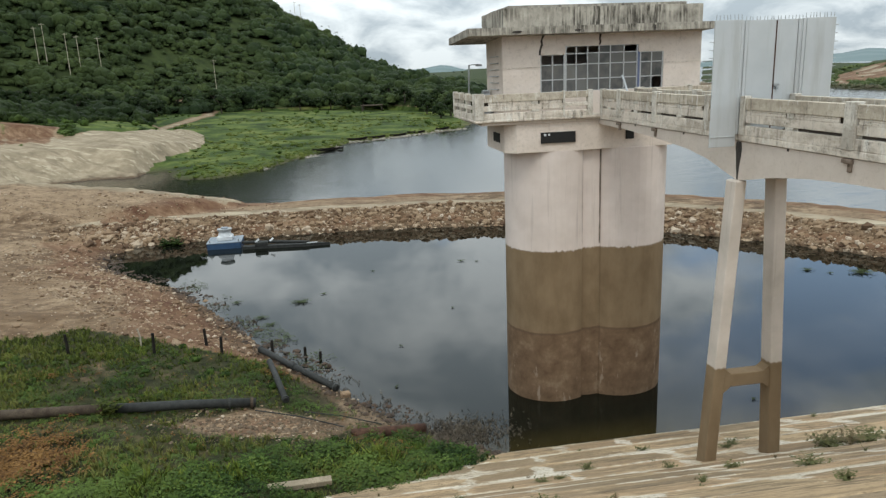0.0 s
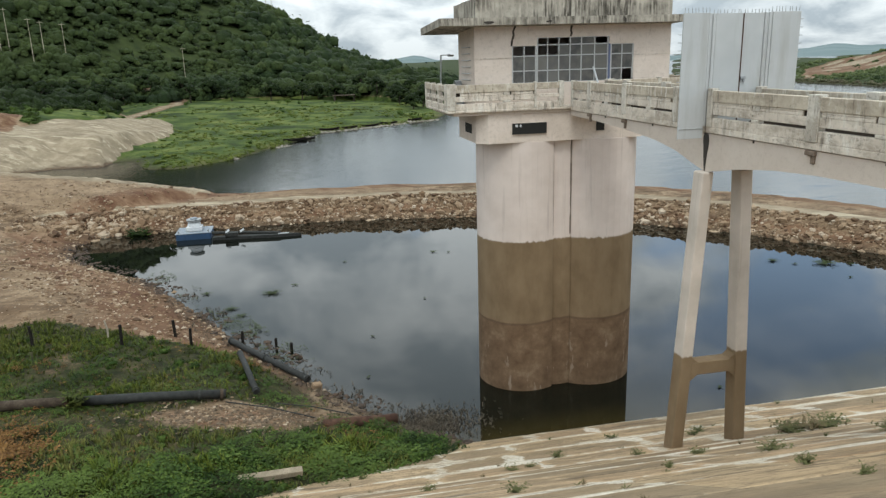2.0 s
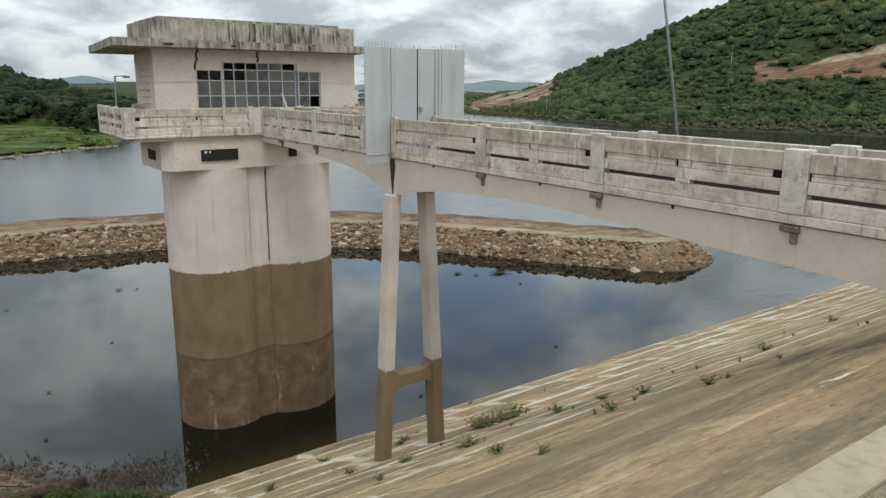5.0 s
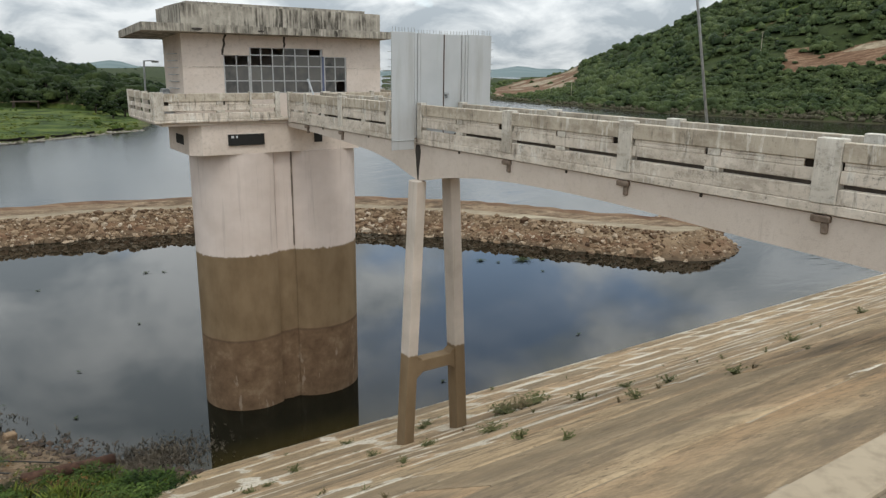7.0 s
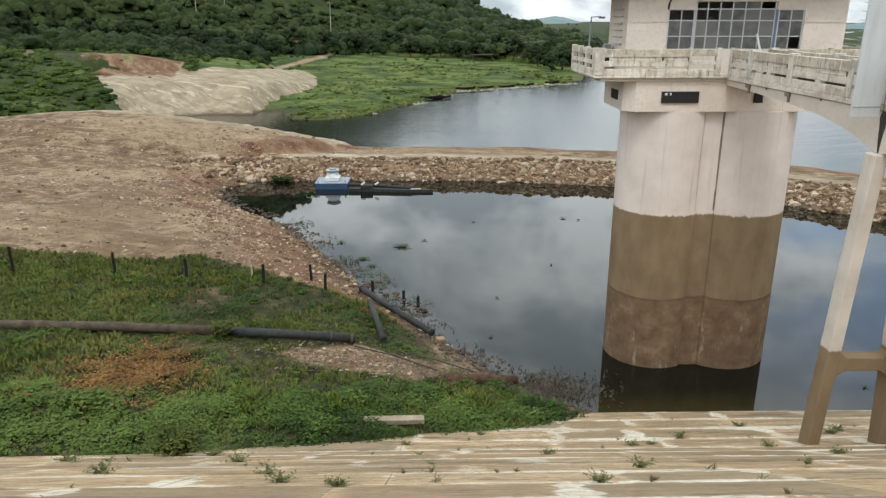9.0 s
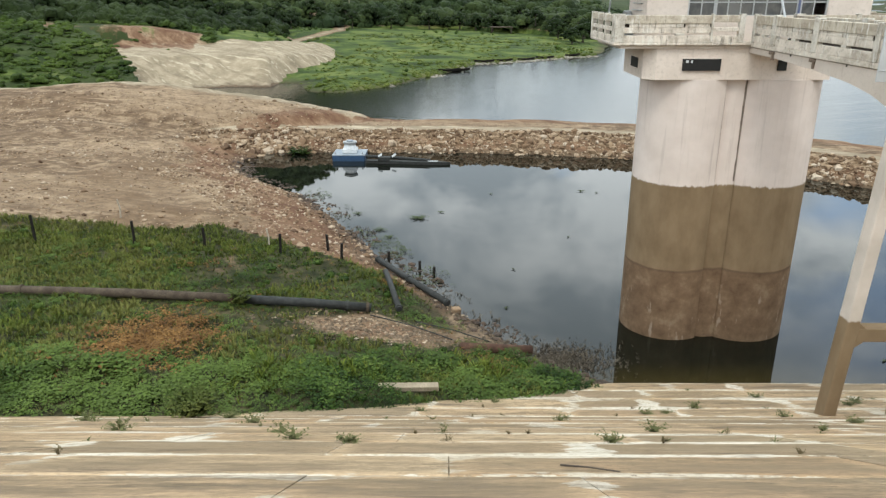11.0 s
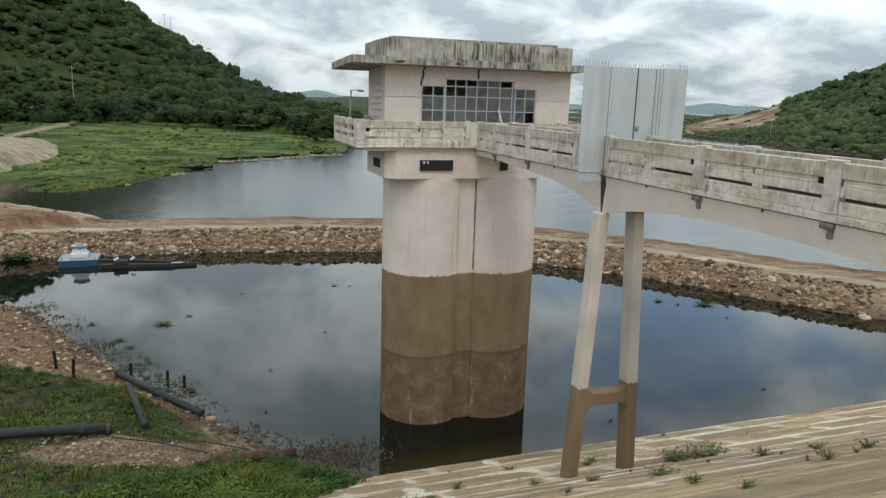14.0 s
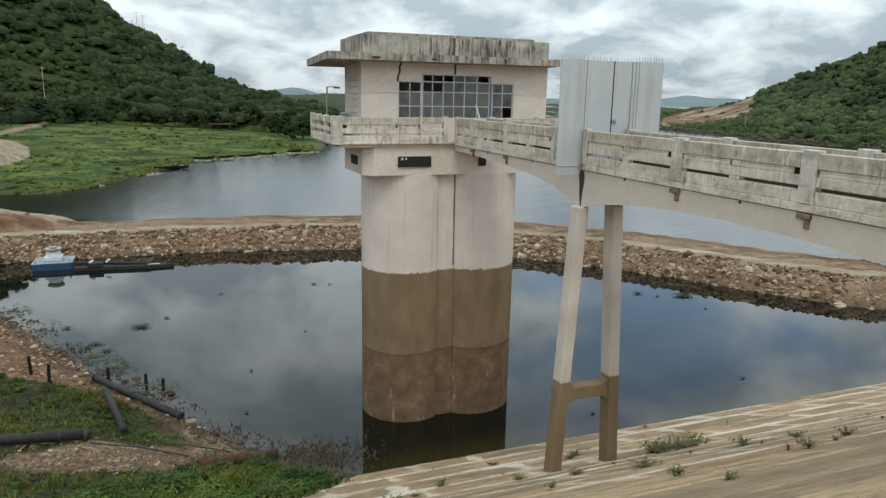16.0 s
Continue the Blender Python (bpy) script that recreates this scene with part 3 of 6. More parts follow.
def tube(points, radius, sides=12, bm=None, taper=1.0):
    """A round bar along points."""
    bm = bm or bmesh.new()
    points = [Vector(p) for p in points]
    rings = []
    for i, p in enumerate(points):
        way = (points[min(i + 1, len(points) - 1)] - points[max(i - 1, 0)]).normalized()
        side = way.orthogonal().normalized() if abs(way.z) > 0.9 else way.cross(Vector((0, 0, 1))).normalized()
        up = side.cross(way)
        r = radius * (1 + (taper - 1) * i / max(1, len(points) - 1))
        rings.append([bm.verts.new(p + r * (math.cos(a) * side + math.sin(a) * up)) for a in (2 * math.pi * k / sides for k in range(sides))])
    for lo, hi in zip(rings, rings[1:]):
        for k in range(sides):
            bm.faces.new((lo[k], lo[(k + 1) % sides], hi[(k + 1) % sides], hi[k]))
    bm.faces.new(rings[0][::-1])
    bm.faces.new(rings[-1])
    bmesh.ops.recalc_face_normals(bm, faces=bm.faces)
    return bm


# ---- terrain ----
EYE_X, EYE_Y, EYE_Z = 0.5, 1.3, 14.2        # a point on the dam crest from which the hills are laid out


def side_distance(x, y, line):
    """The distance from a line of points, positive on its right hand."""
    best, sign = np.full(x.shape, 1e9), np.ones(x.shape)
    for (ax, ay), (bx, by) in zip(line, line[1:]):
        dx, dy = bx - ax, by - ay
        k = np.clip(((x - ax) * dx + (y - ay) * dy) / (dx * dx + dy * dy), 0, 1)
        d = np.hypot(x - ax - k * dx, y - ay - k * dy)
        near = d < best - 1e-9
        best = np.where(near, d, best)
        sign = np.where(near, np.where((y - ay) * dx - (x - ax) * dy <= 0, 1, -1), sign)
    return best * sign


def waves(x, y, step, seed=0):
    """Smooth noise in -1..1 made of a few crossed sines and a hashed lattice."""
    def lattice(i, j):
        v = np.sin(i * 127.1 + j * 311.7 + seed * 74.7) * 43758.5453
        return v - np.floor(v)
    u, v = x / step, y / step
    i, j = np.floor(u), np.floor(v)
    f, g = u - i, v - j
    f, g = f * f * (3 - 2 * f), g * g * (3 - 2 * g)
    low = lattice(i, j) * (1 - f) + lattice(i + 1, j) * f
    top = lattice(i, j + 1) * (1 - f) + lattice(i + 1, j + 1) * f
    return 2 * (low * (1 - g) + top * g) - 1


def smooth01(v):
    v = np.clip(v, 0, 1)
    return v * v * (3 - 2 * v)


BANK_SHORE = [(10, 84), (-2, 77), (-14, 70.5), (-17.8, 64.5), (-17, 60), (-14, 56), (-10.3, 52.2), (-7.6, 47.4), (-5, 42.6), (-3.2, 38.6), (-0.4, 34.2), (1.8, 30.3), (3.9, 27.4), (5.6, 26.1), (6.6, 25.2), (10, 22), (10, 0)]
BANK_NORTH = [(-160, 128), (-75, 112), (-38, 99), (-22, 90), (-11, 81), (0, 75), (12, 68)]
BERM = [(-24, 72.2), (-14, 73), (1, 73), (9.6, 72), (18.5, 70), (26.5, 66.2), (33, 61.5), (39.8, 54.7), (43.2, 49.6), (46.1, 45), (49.5, 40.0)]
PENINSULA = [(170, 700), (80, 340), (52, 235), (40, 190), (36, 178), (34.5, 174), (25, 168), (16.6, 161), (6.3, 155), (2.5, 145), (-0.7, 135.5), (-4.5, 128), (-8.8, 117), (-15.5, 109.8), (-20.5, 111), (-24, 120), (-45, 138), (-80, 150), (-170, 170)]
AZ_L = [-75, -60, -30, -20, -10, 0, 6, 9.5, 12, 17]
FOOT_L = [150, 170, 205, 232, 252, 262, 250, 232, 240, 300]
RIDGE_L = [330, 380, 420, 430, 430, 400, 360, 330, 320, 340]
AZ_E = [-75, -30, -16, -13.3, -11.7, -9.2, -6, -3, -1.8, 0.6, 2.5, 4.4, 6.2, 7.9, 10, 13, 17]
EL_L = [10, 14, 12.8, 11.6, 10.8, 9.5, 7.8, 5.55, 4.5, 2.95, 2.1, 1.45, 0.65, 0.0, -0.3, -1.2, -3.0]
BENCH_AZ = [-34, -27, -23.4, -21, -17, -14, -11.5, -10.2, -8.5, -7.4]
BENCH_FRONT = [118, 117, 116, 119, 121, 118, 132, 136, 146, 151]
BENCH_LIP = [3.0, 3.8, 4.3, 4.1, 3.9, 3.7, 3.2, 2.9, 1.5, 0.4]
BENCH_BACK = [4.6, 5.2, 5.6, 5.7, 5.6, 5.2, 4.4, 3.8, 1.7, 0.4]
AZ_F = [29, 37.4, 41.2, 44.6, 48.4, 52.5, 58.2, 61.7, 75, 100, 130]
FOOT_R = [430, 357, 320, 296, 275, 260, 253, 250, 240, 235, 250]
AZ_R = [29, 33, 36, 38, 41.4, 43.5, 47.5, 51, 53.3, 56.4, 62, 75, 100]
EL_R = [-3.6, -1.3, -0.8, -0.6, -0.2, 0.45, 2.2, 3.6, 4.95, 6.1, 8.2, 10.5, 10.5]


ROAD = [(-39.8, 193), (-37.7, 210), (-35.8, 221), (-34.0, 238), (-35.5, 252), (-40, 257), (-45, 260)]


def polar(x, y):
    return np.degrees(np.arctan2(x - EYE_X, y - EYE_Y)), np.hypot(x - EYE_X, y - EYE_Y)


def hill_left(az, d):
    foot, ridge = np.interp(az, AZ_L, FOOT_L), np.interp(az, AZ_L, RIDGE_L)
    top = EYE_Z + ridge * np.tan(np.radians(np.interp(az, AZ_E, EL_L))) - 4.0
    k = (d - foot) / (ridge - foot)
    rise = np.where(k < 1, smooth01(k) * 0.35 + np.clip(k, 0, 1) * 0.65, 1 - np.clip(k - 1, 0, 2) * 0.45)
    return 4.0 + (top - 4.0) * rise, k


def hill_right(az, d):
    a = np.clip(az, 25, 110)
    foot_d = np.interp(a, AZ_F, FOOT_R)
    ridge = foot_d + 215
    top = EYE_Z + ridge * np.tan(np.radians(np.interp(a, AZ_R, EL_R))) - 4.0
    k = (d - foot_d) / (ridge - foot_d)
    rise = np.where(k < 1, smooth01(k) * 0.25 + np.clip(k, 0, 1) * 0.75, 1 - np.clip(k - 1, 0, 2) * 0.45)
    z = np.where(k < 0, k * 12, np.maximum(0.6 * np.clip(k * 40, 0, 1), top * rise))
    return np.where((az > 29) & (az < 130), z, -4.0), k


def berm_distance(x, y):
    return np.abs(side_distance(x, y, BERM))


def foot(x):
    """The y at which the bank meets the dam."""
    return np.interp(x, [-20, -8, 5], [18.4, 20.4, 24.8])


def land(x, y):
    """Height of the ground and the masks of what covers it."""
    az, d = polar(x, y)
    s = side_distance(x, y, BANK_SHORE)
    bank = np.where(s > 0, 1.5 * (1 - np.exp(-np.maximum(s, 0) / 6)) + 0.030 * s, 0.4 * s)
    # the bulldozed ridge along the north of the bare ground
    crest_y = np.interp(x, [-60, -36, -22, -11, -6], [82, 82, 80, 77, 74])
    crest = np.interp(x, [-90, -60, -47, -42, -36, -29.5, -22.5, -15.5, -11.5, -6, 0], [3.2, 3.7, 4.0, 4.35, 4.75, 4.4, 3.6, 2.9, 2.4, 1.7, 0.0])
    before = np.maximum(crest_y - y - 1.0, 0)
    ridge = crest - np.where(y < crest_y, 0.09 * before + 0.26 * np.clip(before - 5 - 0.8 * waves(x, y, 3.5, 85), 0, 5), 0.5 * np.maximum(y - crest_y - 1.0, 0))
    ridge = ridge + 0.1 - 4.0 * (1 - smooth01((s + 1.0) / 3.5))
    bank = np.maximum(bank, ridge)
    bank = bank + 0.10 * np.clip(5 - x, 0, 14) * np.exp(-(((y - 17) / 8) ** 2))
    north = side_distance(x, y, BANK_NORTH)
    bank = np.minimum(bank, np.maximum(0.45 * north + 0.3, np.where(x < -4, ridge, -9)))
    bank = bank + np.where(s > 1, 0.12 * waves(x, y, 3.1, 1) + 0.06 * waves(x, y, 1.1, 2) + 0.05 * np.clip(y - 45, 0, 20) / 20 * waves(x * 0.25, y, 1.6, 21), 0)
    bank = bank - 0.3 * np.clip(y - 84, 0, 30) * (x < -20)
    hummock = smooth01((y - foot(x) + 0.5) / 1.5) * smooth01((27.6 - y) / 0.8) * (x < 4)
    bank = bank + hummock * np.where(s > 1, 0.20 * np.abs(waves(x, y, 1.5, 82)) + 0.12 * waves(x, y, 0.8, 83), 0)
    b = berm_distance(x, y)
    berm = 1.68 - np.maximum(0, b - 3.2) / 1.55 + 0.08 * waves(x, y, 2.6, 3)
    # spoil bench by the lake: a gullied front face, then a top that climbs gently to a cut in the hillside
    edge_az = az + 0.35 * waves(x, y, 7, 43)
    slant = az - np.clip(0.085 * (129 - d), -2.2, 1.4) - 0.3 * waves(x, y, 3.5, 93)
    front, lip, back = (np.interp(edge_az, BENCH_AZ, v) for v in (BENCH_FRONT, BENCH_LIP, BENCH_BACK))
    into = d - front + 0.5 * waves(x, y, 5, 44)
    gully = 0.10 * waves(az * 1.6 + 0.10 * d, d * 0.02, 1.0, 45) + 0.06 * waves(az * 4.0 + 0.22 * d, d * 0.03, 1.0, 46)
    face = np.minimum(0.38 * into, lip + gully)
    mound = face + np.clip((into - 9) / 20, 0, 1) * (back - lip) + gully * np.clip(into / 4, 0, 1)
    mound = np.where(into > 31, mound - 0.55 * (into - 31), mound)
    mound = np.where((az > -27) & (az < -7.0), mound - 0.7 * np.clip(-23.3 - slant + 0.5 * waves(x, y, 4, 48), 0, 5), -5.0)
    # terrace behind it, with a steep cut along its edge
    shelf_top = np.interp(az, [-60, -40, -31, -24.5, -22, -20, -18.7, -17, -14, -12.3, -11], [12, 11, 9.4, 8.6, 8.2, 7.3, 6.6, 5.9, 5.0, 3.4, 0.5])
    shelf_rise = np.where(slant < -24.3, smooth01((d - 98) / 50), smooth01((d - np.interp(az, [-24.8, -17, -14, -11], [138, 139, 148, 152]) - 1.2 * waves(x, y, 4, 47)) / np.interp(az, [-24.8, -18, -14], [9, 9, 16])))
    shelf = np.where((az < -11) & (az > -100) & (d > 94), np.where(shelf_rise > 0.02, shelf_top * shelf_rise + 0.3 * waves(x, y, 5, 23), -5), -5)
    mound = np.where(mound > 0, mound, mound * 0.6)
    p = side_distance(x, y, PENINSULA)
    pen = np.where(p > 0, 0.55 * (1 - np.exp(-np.maximum(p, 0) / 4)) + 0.030 * p + 0.15 * waves(x, y, 9, 5), 0.25 * p)
    hl, kl = hill_left(az, d)
    hl = np.where((az > -110) & (az < 20) & (p > 0), np.where(kl > 0, hl + 2.2 * waves(x, y, 30, 6) * np.clip(kl * 3, 0, 1), -5), -5)
    hr, kr = hill_right(az, d)
    hr = hr + np.where(kr > 0, 2.0 * waves(x, y, 26, 7) * np.clip(kr * 3, 0, 1), 0)
    z = np.maximum.reduce([bank, berm, mound, np.minimum(pen, 7.5), hl, hr, shelf, np.full(x.shape, -5.0)])
    z = np.where((y < 14) & (z < 2), np.minimum(z, 1.0), z)
    z = np.where((z > -0.08) & (z < 0.03), -0.08, z)
    grass = np.where((pen >= z - 0.4) & (kl < 0.05), 1.0, 0.0)
    posts = np.interp(x, [-40, -24, -11.5, -7.7, -4.7, -2, 2], [41, 40.3, 40.5, 38.3, 37.0, 34.5, 30.5])
    near = (bank >= z - 0.3) & (y < posts + 0.8 * waves(x, y, 2.2, 8)) & (s > 0.9)
    bare = 1.15 * np.exp(-(((x + 2.2) / 3.3) ** 2) - ((y - 27.4) / 1.6) ** 2) + 0.55 * np.clip(waves(x, y, 3.7, 51) + 0.5 * waves(x, y, 1.3, 52) - 0.25, 0, 1) * (y > 26) * (x > -16)
    bare = bare + 0.8 * np.exp(-((s / 1.7) ** 2)) + 0.7 * np.exp(-(((x + 10.2) / 1.6) ** 2) - ((y - 24.3) / 1.9) ** 2)
    grass = np.where(near, np.clip(1.15 - 1.3 * bare, 0, 1), grass)
    pale = smooth01((mound - np.maximum.reduce([bank, berm, pen, shelf, np.zeros(x.shape)])) / 0.9 + 0.35) * (mound > 0.12)
    wood = np.where((hl >= z - 0.3) | (hr >= z - 0.3), 1.0, 0.0)
    grass = np.where((shelf >= z - 0.1) & (kl < 0.05), 1.0, grass)
    wood = np.where((p > 0) & (d > 265), 1.0, wood)
    wood = np.where((shelf >= z - 0.1) & (slant < -22) & (kl < 0.05), 0.62 + 0.2 * waves(x, y, 6, 94), wood)
    uneven = waves(x, y, 14, 86) + 0.5 * waves(x, y, 6, 87)
    quarry = smooth01((az - 37.4 + 0.25 * uneven) / 0.6) * smooth01((44.4 - az + 0.3 * uneven) / 0.8) * smooth01((d - (355 + 7.5 * (az - 38)) - 5 * uneven) / 9) * smooth01((528 - 3 * (az - 38) - d + 14 * uneven) / 16)
    rough = waves(x, y, 12, 31) + 0.6 * waves(x, y, 5, 32)
    scar = smooth01((az - 58.3 + 0.5 * rough) / 0.9) * smooth01((67.5 - az) / 1.5) * smooth01((d - 297 - 5 * rough) / 7) * smooth01((331 - d + 6 * rough) / 8)
    cut = np.where(kr > 0, np.maximum(quarry, scar), 0)
    road = np.exp(-((np.abs(side_distance(x, y, ROAD)) / 2.6) ** 2))
    pale = np.maximum(pale, np.clip(1.5 * (cut - 0.35), 0, 1) * np.where(kr > 0, 0.08 + 0.92 * smooth01(quarry * (0.42 + 0.42 * rough) + 0.7 * ((d > 318) & (az > 62)) + 0.25 * rough), 1))
    pale = np.maximum(pale, 0.55 * np.clip(road * 1.6 - 0.3, 0, 1))
    wood = wood * np.clip(1.4 - 2.2 * cut, 0, 1) * np.clip(1.2 - 1.5 * road, 0, 1)
    grass = grass * np.clip(1.2 - 1.5 * road, 0, 1)
    red = (0.72 + 0.35 * waves(x, y, 6, 41) + 0.40 * waves(az * 3, d * 0.1, 1, 42)) * smooth01((slant + 26.0) / 1.2) * smooth01((-16.8 - az) / 3.0) * smooth01((d - 134) / 8) * smooth01((156 - d) / 6)
    red = np.maximum(red, np.exp(-(((az + 28.6) / 0.8) ** 2) - ((d - 152) / 10) ** 2) * 1.2)
    grass = grass * (1 - np.clip(red * 1.4, 0, 1))
    pale = pale * (1 - 0.75 * np.clip(red, 0, 1) * (d > 138))
    pale = np.maximum(pale, np.where(bank >= z - 0.05, 0.62 * np.exp(-(((y - crest_y - 0.5) / 3.0) ** 2)) * (x < -8), 0))
    berm_side = side_distance(x, y, BERM)
    red = np.maximum(red, 0.75 * np.clip(road * 1.6 - 0.3, 0, 1))
    red = np.maximum(red, np.where(berm >= z - 0.05, np.maximum(0.6 * np.exp(-(((b - 4.8) / 1.2) ** 2)), 0.56 * smooth01((-berm_side - 0.2) / 1.5)), 0))
    red = np.maximum(red, np.where((s > 0) & (s < 7) & (y > 33), 0.98 * (1 - s / 9) + 0.15 * waves(x, y, 2.1, 63), 0))
    red = np.maximum(red, np.where(near, 0.62 * np.exp(-(((x + 2.2) / 3.3) ** 2) - ((y - 27.4) / 1.6) ** 2) + 0.2 * waves(x, y, 1.2, 64) * (s < 9), 0))
    red = np.maximum(red, np.maximum(scar * 0.95, quarry * (0.75 + 0.2 * rough)) * (kr > 0))
    pale = np.maximum(pale, np.where(berm >= z - 0.05, 0.85 * np.exp(-(((berm_side - 2.0) / 1.1) ** 2)), 0))
    red = np.maximum(red, np.where(kr > 0, 1.2 * np.exp(-(((az - 38.4) / 0.9) ** 2) - ((d - 376) / 7) ** 2), 0))
    open_slope = np.where((kr > 0.35) & (az > 50), smooth01((az - 51) / 6) * smooth01((kr - 0.35) / 0.3) * smooth01(0.55 + 0.9 * waves(x, y, 24, 44)), 0)
    wood = wood * (1 - open_slope)
    grass = np.maximum(grass, open_slope * (1 - cut))
    wet = np.clip(1 - (z + 0.02) / 0.50, 0, 1) * 0.8
    return z, {"grass": grass, "pale": pale, "red": red, "wood": wood, "wet": wet, "sward": np.where(near, 1.0, 0.0)}


def height_at(x, y):
    return float(land(np.array([float(x)]), np.array([float(y)]))[0][0])


def build_ground():
    az = np.concatenate([np.arange(-44, 76, 0.29), np.arange(78, 314, 4.0)])
    rad = [4.0]
    while rad[-1] < 620:
        rad.append(rad[-1] * 1.0095 + 0.04)
    while rad[-1] < 4600:
        rad.append(rad[-1] * 1.12)
    rad = np.array(rad)
    a, r = np.meshgrid(np.radians(az), rad)
    x, y = EYE_X + r * np.sin(a), EYE_Y + r * np.cos(a)
    z, masks = land(x.ravel(), y.ravel())
    na, nr = len(az), len(rad)
    i = np.arange(nr - 1)[:, None] * na + np.arange(na)[None, :]
    j = np.arange(nr - 1)[:, None] * na + (np.arange(na)[None, :] + 1) % na
    faces = np.stack([i, i + na, j + na, j], -1).reshape(-1, 4)
    me = bpy.data.meshes.new("ground")
    me.from_pydata(np.stack([x.ravel(), y.ravel(), z], -1).tolist(), [], faces.tolist())
    for name, values in masks.items():
        layer = me.attributes.new(name, "FLOAT", "POINT")
        layer.data.foreach_set("value", np.ascontiguousarray(values, dtype=np.float32))
    me.polygons.foreach_set("use_smooth", np.ones(len(me.polygons), dtype=bool))
    me.materials.append(M_GROUND)
    me.update()
    ob = new("ground", me)
    return tagged(ob, "bare brown earth, grassy banks and scrub-covered hills round the reservoir", "ground", kind="structure")


build_ground()

bm = bmesh.new()
bmesh.ops.create_circle(bm, cap_ends=True, radius=4700, segments=96)
tagged(part("water", bm, M_WATER), "still dark reservoir water that mirrors the cloudy sky", "water", kind="structure")

# distant ranges behind the lake, their haze painted into the colour
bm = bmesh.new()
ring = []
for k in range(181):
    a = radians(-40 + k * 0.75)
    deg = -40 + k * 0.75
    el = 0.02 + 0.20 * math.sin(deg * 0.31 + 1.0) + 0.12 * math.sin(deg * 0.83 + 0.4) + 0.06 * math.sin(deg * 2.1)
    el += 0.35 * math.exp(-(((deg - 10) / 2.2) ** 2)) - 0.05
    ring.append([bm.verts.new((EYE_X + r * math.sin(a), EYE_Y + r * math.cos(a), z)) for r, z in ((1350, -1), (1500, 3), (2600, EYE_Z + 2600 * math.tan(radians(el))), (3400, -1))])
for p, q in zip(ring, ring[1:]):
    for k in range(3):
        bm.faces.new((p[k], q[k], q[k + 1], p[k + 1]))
tagged(part("backdrop", bm, M_FAR, smooth=True), "low hills beyond the lake, haze painted in as blue-green", "distant hills", kind="structure")

# ---- dam ----
PROFILE = [(3.25, 11.97), (10.2, 7.86), (15.1, 4.95), (18.6, 2.86), (19.6, 2.36), (25.35, 0.0), (44.0, -7.7)]


def slope_z(y):
    return float(np.interp(y, [p[0] for p in PROFILE], [p[1] for p in PROFILE]))


bm = bmesh.new()
rows = []
for y, z in [(-9, 5.0), (-6, 12.0), (3.25, 12.0)] + PROFILE:
    rows.append([bm.verts.new((x, y, z - 0.008 if y > 3.2 else z)) for x in (-90, -40, 0, 40, 90, 160)])
for lo, hi in zip(rows, rows[1:]):
    for k in range(5):
        if (lo[k].co - hi[k].co).length > 1e-4:
            bm.faces.new((lo[k], hi[k], hi[k + 1], lo[k + 1]))
bmesh.ops.recalc_face_normals(bm, faces=bm.faces)
DAM = tagged(part("dam", bm, M_MORTAR), "sloping upstream face of the dam with pale mortar joints", "dam", kind="structure")
coping = part("coping", block(-90, 160, 2.86, 3.16, 11.8, 12.12, 0.012), M_COPING, DAM, "pale smooth concrete edge of the dam crest")
part("crest_soil", block(-90, 160, 0.6, 2.857, 11.8, 12.085), M_CREST, DAM, "trodden grey-brown soil along the dam crest")


# ---- intake tower ----
TOWER = thing("intake_tower", "round twin-shaft concrete intake tower with silt bands standing in the water", "tower", (11.5, 30.85, 0))
TY = 30.85


def upart(name, bm, material, parent, label="", smooth=False):
    """part(), for a mesh made in world places under a thing placed elsewhere."""
    ob = part(name, bm, material, None, label, smooth)
    home = parent.matrix_basis.translation.copy()
    q = parent
    while q.parent is not None:
        q = q.parent
        home += q.matrix_basis.translation
    ob.data.transform(Matrix.Translation(-home))
    ob.parent = parent
    return ob


LOBES = ((10.08, 1.9), (13.16, 2.05))        # middle and radius of the two shafts
WEB_L, WEB_R, WEB = 10.99, 11.86, 1.52      # the flat web between them


def shaft_outline():
    def arc(lobe, start, end, n=30):
        cx, r = lobe
        return [(cx + r * math.cos(radians(start + (end - start) * k / n)), TY + r * math.sin(radians(start + (end - start) * k / n))) for k in range(n + 1)]
    turn_l = math.degrees(math.acos((WEB_L - LOBES[0][0]) / LOBES[0][1]))
    turn_r = math.degrees(math.acos((LOBES[1][0] - WEB_R) / LOBES[1][1]))
    pts = arc(LOBES[0], turn_l, 360 - turn_l)
    pts += [(WEB_L + 0.03, TY - WEB), ((WEB_L + WEB_R) / 2, TY - WEB - 0.05), (WEB_R - 0.03, TY - WEB)]
    pts += arc(LOBES[1], 180 + turn_r, 540 - turn_r)
    pts += [(WEB_R, TY + WEB), (WEB_L, TY + WEB)]
    return pts


upart("shaft", prism(shaft_outline(), -6.0, 10.9), M_TOWER, TOWER, "pinkish painted shaft, brown with silt below")

for x, w0 in ((WEB_L + 0.05, 0.010), (WEB_R - 0.06, 0.026)):
    bm = bmesh.new()
    zs = [6.9 + 0.33 * k for k in range(13)]
    rows = []
    for k, z in enumerate(zs):
        w = w0 * random.uniform(0.5, 1.4) * (1 + 0.9 * (k / 12) if w0 > 0.02 else 1)
        rows.append([bm.verts.new((x + sx * w + random.uniform(-0.006, 0.006), TY - WEB - 0.012, min(z, 10.85))) for sx in (-1, 1)])
    for lo, hi in zip(rows, rows[1:]):
        bm.faces.new((lo[0], lo[1], hi[1], hi[0]))
    upart("joint", bm, M_DAMP, TOWER, "dark damp joint down the shaft")

